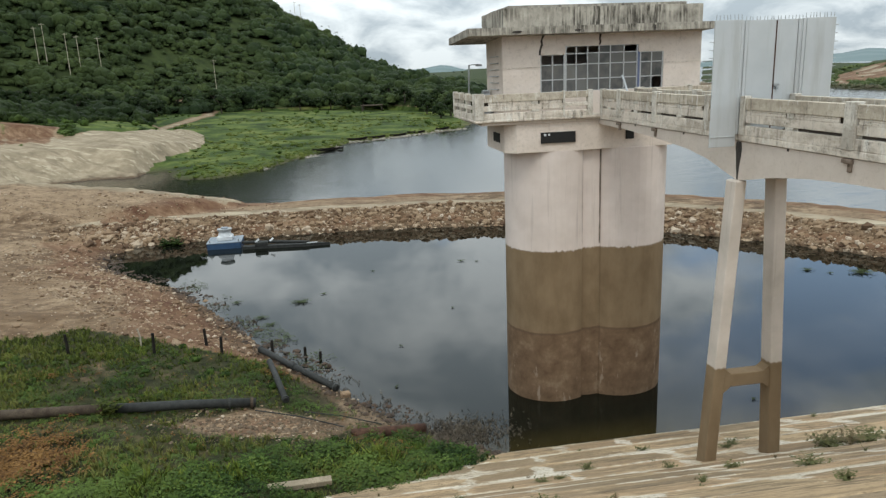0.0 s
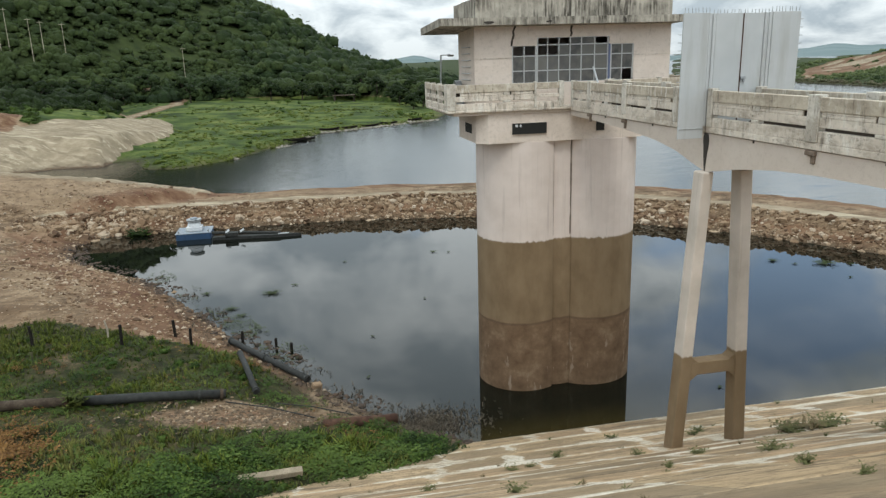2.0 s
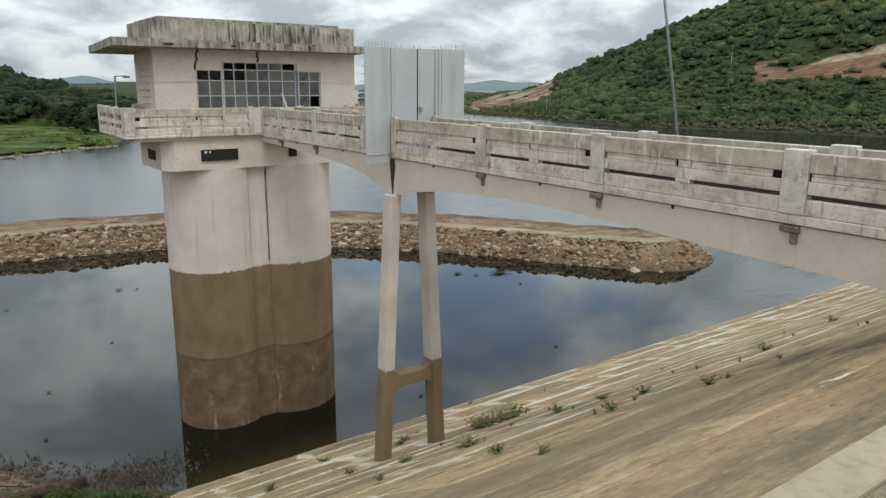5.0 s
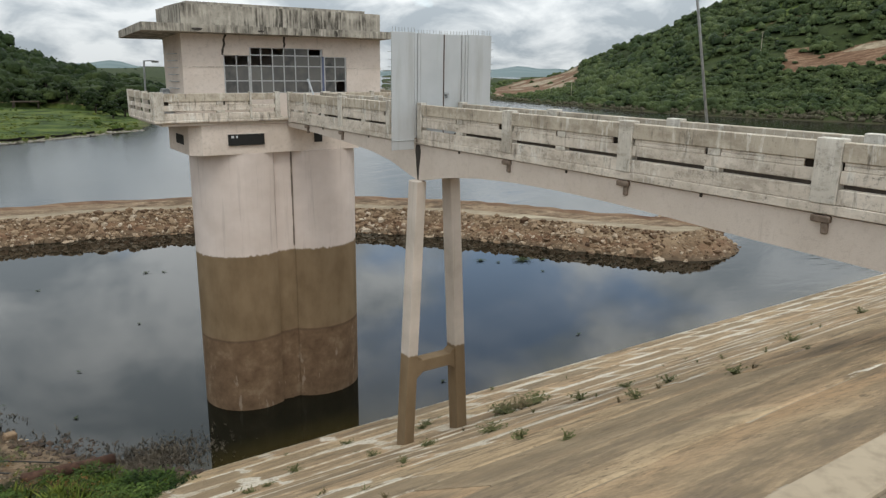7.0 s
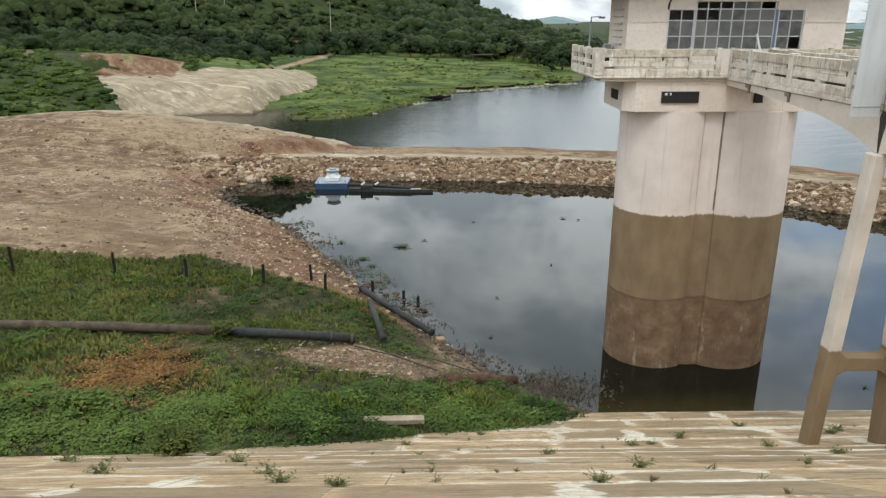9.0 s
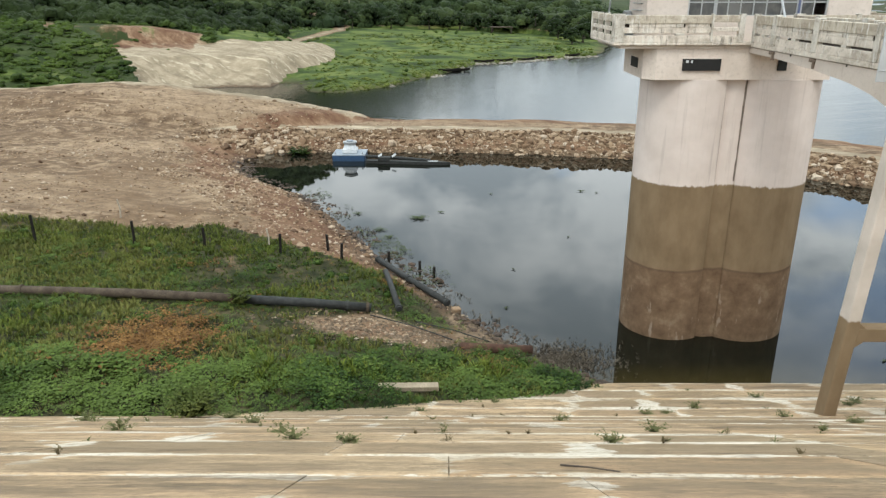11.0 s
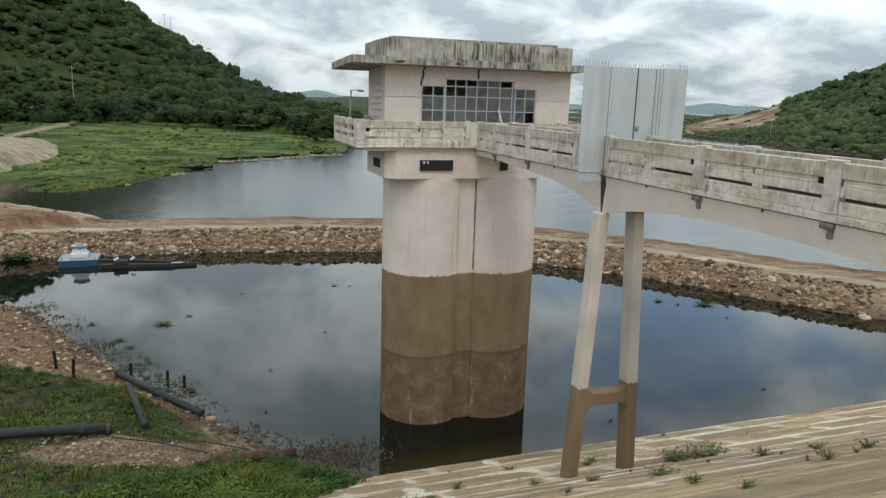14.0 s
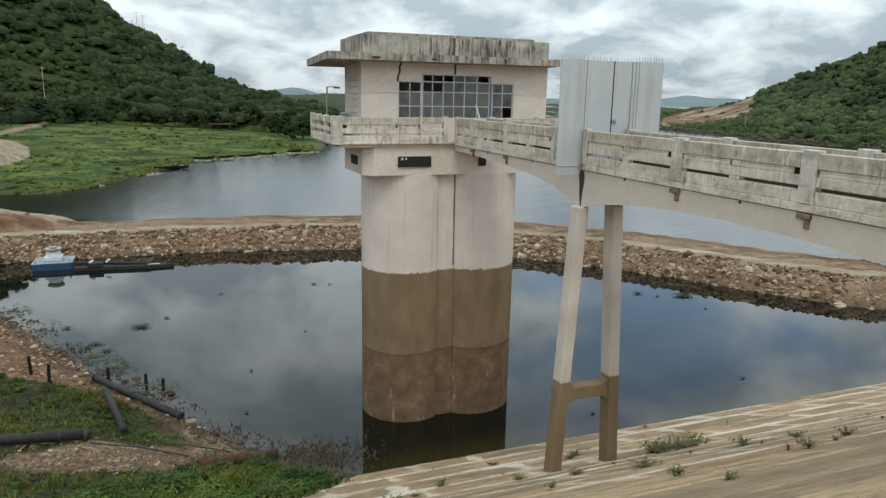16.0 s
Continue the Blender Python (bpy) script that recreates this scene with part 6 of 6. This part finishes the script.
spread("shore_clods", STONES, np.stack([x, y, np.maximum(land(x, y)[0], -0.02)], -1), rng.lognormal(math.log(0.085), 0.5, len(x)).clip(0.03, 0.24), M_CLOD, "wet dark reddish clods and rotten debris along the waterline", "clods", squash=rng.uniform(0.5, 1.0, len(x)))
x, y = along(BANK_SHORE[5:11], 1100, -1.9, -0.1)
keep = waves(x, y, 1.6, 62) + 0.6 * waves(x, y, 0.6, 67) > 0.2
x, y = x[keep], y[keep]
spread("water_weeds", LEAVES, np.stack([x, y, np.full(len(x), 0.0)], -1), rng.uniform(0.08, 0.24, len(x)), M_WATERWEED, "green water weeds in the shallows", "weeds", 0.3)
x, y = rng.normal(5.2, 1.0, 2400), rng.normal(27.1, 0.7, 2400)
spread("shore_twigs", BLADES, np.stack([x, y, np.maximum(land(x, y)[0], 0) - 0.02], -1), rng.lognormal(math.log(0.095), 0.4, 2400).clip(0.03, 0.22), M_TWIG, "dead reeds standing at the foot of the dam", "twigs", 0.5)


def plant(name, stalks, spread_, tall, material, label, category, at, group="", leaf=0.24, flat=1.0):
    """One plant: bent stalks from a common root, each with leaves along it."""
    root = bmesh.new()
    heart = root.verts.new((0, 0, -0.03))
    for _ in range(stalks):
        a, out, up = rng.uniform(0, 6.283), spread_ * math.sqrt(rng.uniform(0.03, 1.0)), tall * rng.uniform(0.35, 1.0) * flat
        way, side = Vector((math.cos(a), math.sin(a) * 0.75, 0)), Vector((-math.sin(a), math.cos(a), 0))
        last = None
        for k in (1, 2, 3):
            u = k / 3
            p = way * out * u + Vector((0, 0, up * (1.6 * u - 0.6 * u * u))) + Vector(rng.normal(0, 0.05 * tall, 3).tolist())
            w = 0.012 * (1.2 - u)
            pair = (root.verts.new(p - side * w), root.verts.new(p + side * w))
            if last is None:
                root.faces.new((heart, pair[1], pair[0]))
            else:
                root.faces.new((last[0], last[1], pair[1], pair[0]))
            last = pair
            for sgn in (0, 1):
                b = rng.uniform(0, 6.283)
                q = Vector((math.cos(b), math.sin(b), rng.uniform(-0.3, 0.7))) * leaf * tall * rng.uniform(0.5, 1.1)
                wide = q.cross(Vector((0, 0, 1))).normalized() * q.length * 0.32
                m_ = pair[sgn].co + q * 0.5
                root.faces.new((pair[sgn], root.verts.new(m_ + wide), root.verts.new(pair[sgn].co + q), root.verts.new(m_ - wide)))
    ob = part(name, root, material)
    ob.location = at
    return tagged(ob, label, category, group)


FLOATING = [(-1.6, 46.5, 0.50), (-0.1, 47.8, 0.25), (3.5, 52.5, 0.2), (10.3, 53.3, 0.3), (11.4, 52.9, 0.2), (7.7, 42.7, 0.16), (3.9, 37.2, 0.16), (32.5, 43.7, 0.4), (35.4, 42.1, 0.6), (34.7, 39.0, 0.2), (36.8, 41.4, 0.3), (27.8, 28.2, 0.2), (18.0, 27.1, 0.2), (3.1, 32.2, 0.16), (33.4, 42.6, 0.25), (-5.7, 47.5, 0.35), (-3.9, 44.0, 0.4), (-3.2, 42.6, 0.35)]
for x, y, r_ in FLOATING:
    plant("floating_weed", int(6 + 280 * r_ * r_), r_ * (0.9 + 1.1 * r_), 0.07 + 0.35 * r_ * r_, M_WATERWEED, "small raft of dark green weeds floating on the water", "water plant", (x, y, 0.02), "floating weeds", 0.5, 0.7)
SLOPE_TUFTS = [(14.8, 18.6, 2.3), (16.0, 18.65, 2.8), (15.3, 19.2, 1.8), (10.1, 13.4, 1.4), (13.56, 13.97, 1.3), (14.44, 13.2, 1.0), (10.84, 9.87, 1.0), (13.0, 10.8, 1.0), (7.9, 9.8, 0.9), (7.07, 7.9, 0.5), (12.95, 20.9, 1.2), (9.63, 15.4, 1.0), (17.3, 10.5, 1.2), (23.1, 11.6, 1.2),
               (-8.0, 15.6, 1.2), (-5.5, 12.3, 1.1), (-3.9, 14.9, 1.2), (-5.2, 17.1, 1.2), (-1.9, 10.5, 0.9), (-2.5, 11.9, 0.8), (-1.0, 9.9, 0.7), (-0.4, 19.6, 0.9), (3.1, 16.25, 0.9), (2.7, 10.0, 0.8), (4.1, 12.4, 1.0), (7.9, 20.4, 1.2), (10.6, 22.2, 1.0), (9.8, 18.7, 0.9), (1.9, 21.2, 0.8), (6.1, 19.1, 1.0), (6.7, 19.25, 0.8), (13.4, 21.3, 1.2), (19.0, 24.7, 0.7), (11.7, 8.4, 0.9), (7.3, 12.7, 0.5), (16.8, 19.2, 1.8)]
for x, y, k in SLOPE_TUFTS:
    plant("weed_tuft", int(11 + 17 * k), 0.29 * k, 0.08 + 0.08 * k, M_TUFT, "tuft of green weeds growing from a joint of the dam face", "weed", (x, y, slope_z(y)), "weeds on the dam face", 0.36)
for x, y in ((15.7, 19.1), (14.9, 19.0), (15.2, 18.2)):
    plant("weed_tuft", 30, 0.55, 0.42, M_DRYTUFT, "withered pinkish-brown weed growing among green tufts", "weed", (x, y, slope_z(y)), "weeds on the dam face", 0.2)
# smaller sprigs, half withered, all along the joints
for k in range(70):
    y = COURSE_START + COURSE_STEP * int(rng.integers(3, 13)) + rng.uniform(-0.2, 0.25)
    x = rng.uniform(-9, 24)
    if y > foot(x) - 0.8 and x < 6:
        continue
    dry = rng.random() < 0.45
    plant("weed_sprig", int(rng.integers(6, 13)), rng.uniform(0.06, 0.2), rng.uniform(0.06, 0.15), M_DRYTUFT if dry else M_TUFT, "withered brown sprig in a joint of the dam face" if dry else "small green sprig in a joint of the dam face", "weed", (x, y, slope_z(y)), "sprigs on the dam face")
plant("grass_tussock", 300, 0.85, 0.8, M_GRASS, "tall grey-green tussock of fine grass at the foot of the dam", "grass", (-6.3, 17.6, slope_z(17.6) + 0.02), leaf=0.14)
plant("grass_tussock", 50, 0.5, 0.7, M_GRASS, "tall tussock of long grass growing over the pipe", "grass", (-8.3, 28.6, height_at(-8.3, 28.6)), leaf=0.25)
plant("shore_bush", 130, 1.2, 0.85, M_WEED, "rounded green bush among the stones of the bank", "bush", (-13.4, 66.6, height_at(-13.4, 66.6)), leaf=0.32)

# dry straw lying on the crest behind the coping
x, y = rng.normal(5.0, 0.75, 2600), 2.80 - np.abs(rng.normal(0, 0.30, 2600))
keep = waves(x, y, 0.5, 81) > -0.45
x, y = x[keep], y[keep]
spread("dry_straw", BLADES, np.stack([x, y, np.full(len(x), 12.083)], -1), rng.uniform(0.02, 0.055, len(x)), M_STRAW, "yellow dry straw strewn on the dam crest behind the coping", "straw", 1.6, squash=np.full(len(x), 0.35))

# ---- pipes, posts and litter on the bank ----
def pipe(name, points, radius, material, label, flanges=()):
    root = thing(name, label, "pipe", points[0])
    upart("barrel", tube(points, radius, 14), material, root, smooth=True)
    for q, way, mat in flanges:
        q, way = Vector(q), Vector(way).normalized()
        upart("flange", tube([q - way * 0.06, q + way * 0.06], radius * 1.22, 14), mat, root)
    end, before = Vector(points[-1]), Vector(points[-2])
    way = (end - before).normalized()
    # the pipe is capped; a dark disc paints the shade of its bore
    upart("bore", tube([end + way * 0.002, end + way * 0.006], radius * 0.82, 14), M_HOLE_SHADE, root, "dark disc painting the shade inside the pipe's end")
    return root


pipe("pipe", [(-26, 28.4, 2.72), (-17.4, 28.75, 2.36), (-12.9, 28.95, 2.14), (-8.5, 28.8, 1.98)], 0.20, M_PIPEBROWN, "long dirt-brown pipe lying across the bank", [((-8.6, 28.8, 1.985), (1, 0, 0), M_RUST), ((-17.4, 28.75, 2.36), (1, 0, 0), M_PIPEBROWN)])
pipe("pipe", [(-8.4, 28.8, 1.97), (-5.4, 28.95, 1.72), (-2.9, 29.25, 1.36)], 0.19, M_PIPE, "black plastic pipe lying across the bank", [((-3.05, 29.23, 1.38), (1, 0.1, -0.13), M_PIPEBROWN), ((-3.9, 29.13, 1.5), (1, 0.1, -0.13), M_PIPE)])
pipe("pipe", [(-3.46, 37.8, 0.40), (-1.6, 35.0, 0.36), (0.4, 32.1, 0.30)], 0.15, M_PIPE, "black pipe running down to the water", [((-3.4, 37.7, 0.40), (1.9, -2.8, 0), M_PIPE), ((-1.6, 35.0, 0.36), (1.9, -2.8, 0), M_PIPE), ((0.33, 32.2, 0.30), (1.9, -2.8, 0), M_PIPE)])
pipe("pipe", [(-2.8, 35.4, 0.62), (-2.3, 32.7, 0.92), (-1.75, 29.95, 0.98)], 0.135, M_PIPE, "short black flanged pipe lying in the grass", [((-1.78, 30.1, 0.98), (0.5, -2.7, 0), M_PIPE)])
pipe("pipe", [(0.9, 26.4, 0.94), (2.0, 26.85, 0.66), (3.1, 27.3, 0.36), (3.75, 27.57, 0.22)], 0.22, M_RUST, "rusty red steel pipe with its end in the water", [])
tagged(part("concrete_plank", block(-0.98, 0.98, -0.14, 0.14, -0.09, 0.09, 0.015), M_PLANK), "pale broken concrete plank lying in the weeds", "plank").matrix_basis = pose(-0.9, 21.85, height_at(-0.9, 21.85) + 0.20, 6, 2, 5)
tagged(part("boundary_stone", block(-0.22, 0.22, -0.16, 0.16, -0.2, 0.16, 0.05), M_ROCK), "pale block of stone at the end of a pipe", "stone").matrix_basis = pose(0.75, 31.5, 0.2, 8, 5, 20)
for a_, b_ in (((-2.9, 28.9), (0.6, 27.6)), ((-1.0, 29.3), (2.1, 27.9))):
    pa, pb = (*a_, height_at(*a_) + 0.06), (*b_, height_at(*b_) + 0.05)
    root = tagged(part("cable", tube([pa, ((pa[0] + pb[0]) / 2, (pa[1] + pb[1]) / 2 + 0.1, (pa[2] + pb[2]) / 2 + 0.04), pb], 0.025, 6), M_PIPE), "thin black hose lying over the bare patch", "hose")

tagged(part("stick", tube([(1.50, 7.26, slope_z(7.26) + 0.035), (1.70, 7.02, slope_z(7.02) + 0.05), (1.95, 6.78, slope_z(6.78) + 0.035)], 0.011, 6, taper=0.6), M_BARK), "dark dry stick lying on the dam face", "stick")
POSTS = [(-20.84, 36.0, 1.5), (-15.8, 36.15, 1.35), (-12.25, 36.35, 1.12), (-8.4, 36.55, 1.1), (-6.17, 38.15, 0.92), (-5.24, 36.75, 0.92), (-2.89, 38.3, 0.72), (-0.36, 36.4, 0.62), (-1.14, 37.3, 0.6)]
for x, y, tall in POSTS:
    z = max(height_at(x, y), -0.15)
    lean = rng.uniform(-0.05, 0.05)
    post = tagged(part("fence_post", tube([(0, 0, -0.25), (lean * 0.5, 0.01, tall * 0.5), (lean, 0, tall)], 0.08, 8, taper=0.9), M_POST), "dark charred timber fence post with no wire", "post", "old fence posts")
    post.location = (x, y, z)
for x, y, tall in ((-18.8, 41.3, 1.1), (-9.3, 37.7, 1.0)):
    post = tagged(part("fence_post", tube([(0, 0, -0.25), (0.05, 0.01, tall * 0.5), (-0.04, 0, tall)], 0.05, 7, taper=0.8), M_PALEPOST), "bleached crooked timber fence post", "post", "old fence posts")
    post.location = (x, y, height_at(x, y))

# ---- pump raft ----
RAFT = thing("pump_raft", "blue pump raft with a white cabin moored by the bank", "raft", (-8.4, 64.6, 0))
upart("hull", block(-9.85, -7.0, 63.5, 66.0, -0.3, 0.50, 0.06), M_HULL, RAFT)
upart("deck", block(-9.88, -6.97, 63.47, 66.03, 0.502, 0.57, 0.02), M_RAFT, RAFT, "white painted deck")
upart("cabin", block(-9.05, -7.75, 64.1, 65.3, 0.572, 0.95, 0.05), M_WHITE, RAFT, "white motor housing")
bm = bmesh.new()
bmesh.ops.create_cone(bm, cap_ends=True, segments=14, radius1=0.60, radius2=0.46, depth=0.42, matrix=Matrix.Translation((-8.4, 64.7, 1.162)))
upart("hood", bm, M_WHITE, RAFT, "white tapering hood")
bm = bmesh.new()
bmesh.ops.create_cone(bm, cap_ends=True, segments=14, radius1=0.60, radius2=0.62, depth=0.17, matrix=Matrix.Translation((-8.4, 64.7, 1.46)))
upart("motor_ring", bm, M_STEEL, RAFT, "blue-grey ring round the motor")
upart("motor_cap", tube([(-8.4, 64.7, 1.54), (-8.4, 64.7, 1.66)], 0.30, 12), M_RAFT, RAFT)
for x in (-9.6, -7.2):
    upart("bollard", tube([(x, 63.7, 0.57), (x, 63.7, 0.78)], 0.06, 8), M_STEEL, RAFT)
FLOAT = thing("float_line", "black floating pipeline with a pointed end beside the raft", "float", (-3.2, 62.7, 0))
bm = prism([(-6.8, 62.75), (-1.2, 62.1), (0.55, 62.15), (-1.0, 62.75), (-6.8, 63.45)], -0.15, 0.24)
upart("float_hull", bm, M_PIPE, FLOAT)
upart("float_pipe", tube([(-6.9, 63.6, 0.45), (-4, 63.2, 0.38), (-1.2, 62.55, 0.30)], 0.13, 10), M_PIPE, FLOAT)
upart("float_box", block(-5.75, -4.7, 62.5, 63.0, 0.24, 0.58, 0.03), M_PIPE, FLOAT)
for x in (-5.7, -4.5):
    upart("cleat", beam_between((x, 62.7, 0.6), (x + 0.3, 62.9, 0.78), 0.16, 0.06), M_WHITE, FLOAT, "white painted bracket")
upart("bow_plate", block(-1.4, -0.5, 62.25, 62.5, 0.245, 0.30, 0.02), M_STEEL, FLOAT)

# ---- small things on the tower ----
MAST = thing("floodlight_mast", "thin steel mast with a small floodlight on the balcony", "lamp", (7.1, 33.0, 12.27))
upart("mast", tube([(7.1, 33.0, 12.27), (7.17, 33.0, 14.40)], 0.035, 8), M_STEEL, MAST)
upart("arm", tube([(7.17, 33.0, 14.38), (7.57, 32.95, 14.40)], 0.022, 6), M_STEEL, MAST)
upart("floodlight", block(7.47, 7.71, 32.85, 33.05, 14.32, 14.40, 0.01), M_STEEL, MAST)
tagged(part("cable_drum", tube([(7.5, 31.9, 13.05), (7.78, 31.9, 13.05)], 0.28, 12), M_STEEL), "grey metal drum on the balcony beside the wall", "drum").location = (0, 0, 0)
tagged(part("drum_stand", block(7.45, 7.85, 31.6, 32.2, 12.271, 12.80, 0.02), M_STEEL), "low grey stand under the metal drum", "stand")
tagged(part("white_pipe", tube([(13.2, 29.4, 12.3), (12.85, 29.75, 13.75)], 0.045, 8), M_WHITE), "white plastic pipe leaning against the gate house", "pipe")

# ---- poles and a hut far off ----
def utility_pole(az, d, tall):
    x, y = EYE_X + d * math.sin(radians(az)), EYE_Y + d * math.cos(radians(az))
    z = height_at(x, y)
    root = thing("utility_pole", "pale concrete power pole standing in the scrub", "pole", (x, y, z), "power poles on the hillside")
    part("shaft", tube([(0, 0, -0.5), (0, 0, tall)], 0.14, 6, taper=0.6), M_PALEPOST, root)
    part("crossarm", block(-0.9, 0.9, -0.06, 0.06, tall - 0.5, tall - 0.38), M_PALEPOST, root)


for az, d, tall in ((-18.9, 268, 10), (-18.4, 272, 10), (-17.1, 268, 10), (-16.4, 270, 9), (-15.1, 270, 10), (-7.5, 266, 10), (-0.9, 398, 9), (-1.3, 402, 9), (56.9, 330, 10), (43.7, 330, 9)):
    utility_pole(az, d, tall + (3 if az < 0 else -1))
HUT = thing("hut", "low open shelter with a dark roof on the meadow", "hut", (17.5, 244, height_at(17.5, 244)))
part("roof", block(-3.6, 3.6, -1.6, 1.6, 1.9, 2.15), M_PIPEBROWN, HUT)
for sx in (-1, 1):
    for sy in (-1, 1):
        part("post", tube([(sx * 3.2, sy * 1.3, -0.2), (sx * 3.2, sy * 1.3, 1.9)], 0.09, 6), M_BARK, HUT)
# canoes drawn up along the meadow shore
canoe_spots = [(0.6, 139.5, 25), (2.2, 141, 10), (8, 157, 20), (12, 159.5, 15), (17.5, 163.5, 30), (22, 167, 20), (29, 172, 35)]
for x, y, turn in canoe_spots:
    bm = bmesh.new()
    n = 9
    rings = []
    for k in range(n):
        u = -1 + 2 * k / (n - 1)
        w = 0.42 * (1 - abs(u) ** 2.2) + 0.02
        rings.append([bm.verts.new((2.3 * u, sy * w, zz + 0.18 * u * u)) for sy, zz in ((-1, 0.42), (-0.6, 0.0), (0.6, 0.0), (1, 0.42), (0.8, 0.40), (0.45, 0.1), (-0.45, 0.1), (-0.8, 0.40))])
    for lo, hi in zip(rings, rings[1:]):
        for k in range(8):
            bm.faces.new((lo[k], lo[(k + 1) % 8], hi[(k + 1) % 8], hi[k]))
    bm.faces.new(rings[0][::-1])
    bm.faces.new(rings[-1])
    bmesh.ops.recalc_face_normals(bm, faces=bm.faces)
    boat = tagged(part("canoe", bm, M_POST), "dark wooden canoe drawn up at the meadow's edge", "canoe", "canoes along the shore")
    boat.matrix_basis = pose(x, y, max(height_at(x, y), 0.0), 0, 0, turn)

# ---- slabs of the dam face ----
def slab_mesh(length, wide, thick, seed):
    r = random.Random(seed)
    bm = bmesh.new()
    n = 5
    top, low = [], []
    for k in range(n):
        u = length * k / (n - 1)
        top.append((bm.verts.new((u, r.uniform(0.0, 0.05), thick)), bm.verts.new((u, wide - r.uniform(0.0, 0.06), thick + r.uniform(-0.007, 0.005)))))
        low.append((bm.verts.new((u, -0.015, 0)), bm.verts.new((u, wide + 0.015, 0))))
    for k in range(n - 1):
        bm.faces.new((top[k][0], top[k + 1][0], top[k + 1][1], top[k][1]))
        bm.faces.new((low[k][0], low[k + 1][0], top[k + 1][0], top[k][0]))
        bm.faces.new((top[k][1], top[k + 1][1], low[k + 1][1], low[k][1]))
    bm.faces.new((low[0][0], top[0][0], top[0][1], low[0][1]))
    bm.faces.new((low[-1][1], top[-1][1], top[-1][0], low[-1][0]))
    bmesh.ops.recalc_face_normals(bm, faces=bm.faces)
    me = bpy.data.meshes.new("slab")
    bm.to_mesh(me)
    bm.free()
    xy = np.array([v.co[:2] for v in me.vertices])
    for name, values in (("along", xy[:, 0]), ("back", length - xy[:, 0]), ("across", xy[:, 1])):
        me.attributes.new(name, "FLOAT", "POINT").data.foreach_set("value", np.clip(values, 0, None).astype(np.float32))
    me.materials.append(M_SLAB)
    return me


LENGTHS = (2.4, 3.2, 3.6, 4.4)
slab_kinds = {(L, v): slab_mesh(L, 1.0, 0.030, int(L * 10) + 7 * v) for L in LENGTHS for v in range(3)}
rest_v, rest_f, rest_n = [], [], 0
picked = random.Random(5)
made = 0
rest_at = []
y = COURSE_START
while y < 26.5:
    y1 = y + COURSE_STEP
    z, z1 = slope_z(y), slope_z(y1)
    run, tilt = math.hypot(y1 - y, z1 - z), math.degrees(math.atan2(z1 - z, y1 - y))
    x = -34 + picked.uniform(0, 2.5)
    while x < 74:
        L = picked.choice(LENGTHS)
        me = slab_kinds[(L, picked.randrange(3))]
        loose = 1.0 if y > 6 else 0.1
        m = pose(x, y, z - 0.026 + loose * picked.uniform(-0.003, 0.003), tilt + loose * picked.uniform(-0.15, 0.15), loose * picked.uniform(-0.07, 0.07), 0) @ Matrix.Diagonal((1, run - 0.02, 1, 1))
        if -16 < x < 34 and y < 25.4 and made < 300:
            ob = new("slab", me)
            ob.parent = DAM
            ob.matrix_basis = m
            made += 1
        else:
            base = rest_n
            for v in me.vertices:
                rest_v.append(tuple(m @ v.co))
                rest_at.append((max(0.0, v.co.x), max(0.0, L - v.co.x), max(0.0, v.co.y)))
            rest_f += [tuple(i + base for i in f.vertices) for f in me.polygons]
            rest_n += len(me.vertices)
        x += L + picked.choice((0.006, 0.010, 0.016))
    y = y1
me = bpy.data.meshes.new("slope_slabs")
me.from_pydata(rest_v, [], rest_f)
for k, name in enumerate(("along", "back", "across")):
    me.attributes.new(name, "FLOAT", "POINT").data.foreach_set("value", np.array(rest_at, dtype=np.float32)[:, k].copy())
me.materials.append(M_SLAB)
rest = new("slope_slabs", me)
rest.parent = DAM
tagged(rest, "dirt-stained concrete slabs laid in courses", kind="stuff")
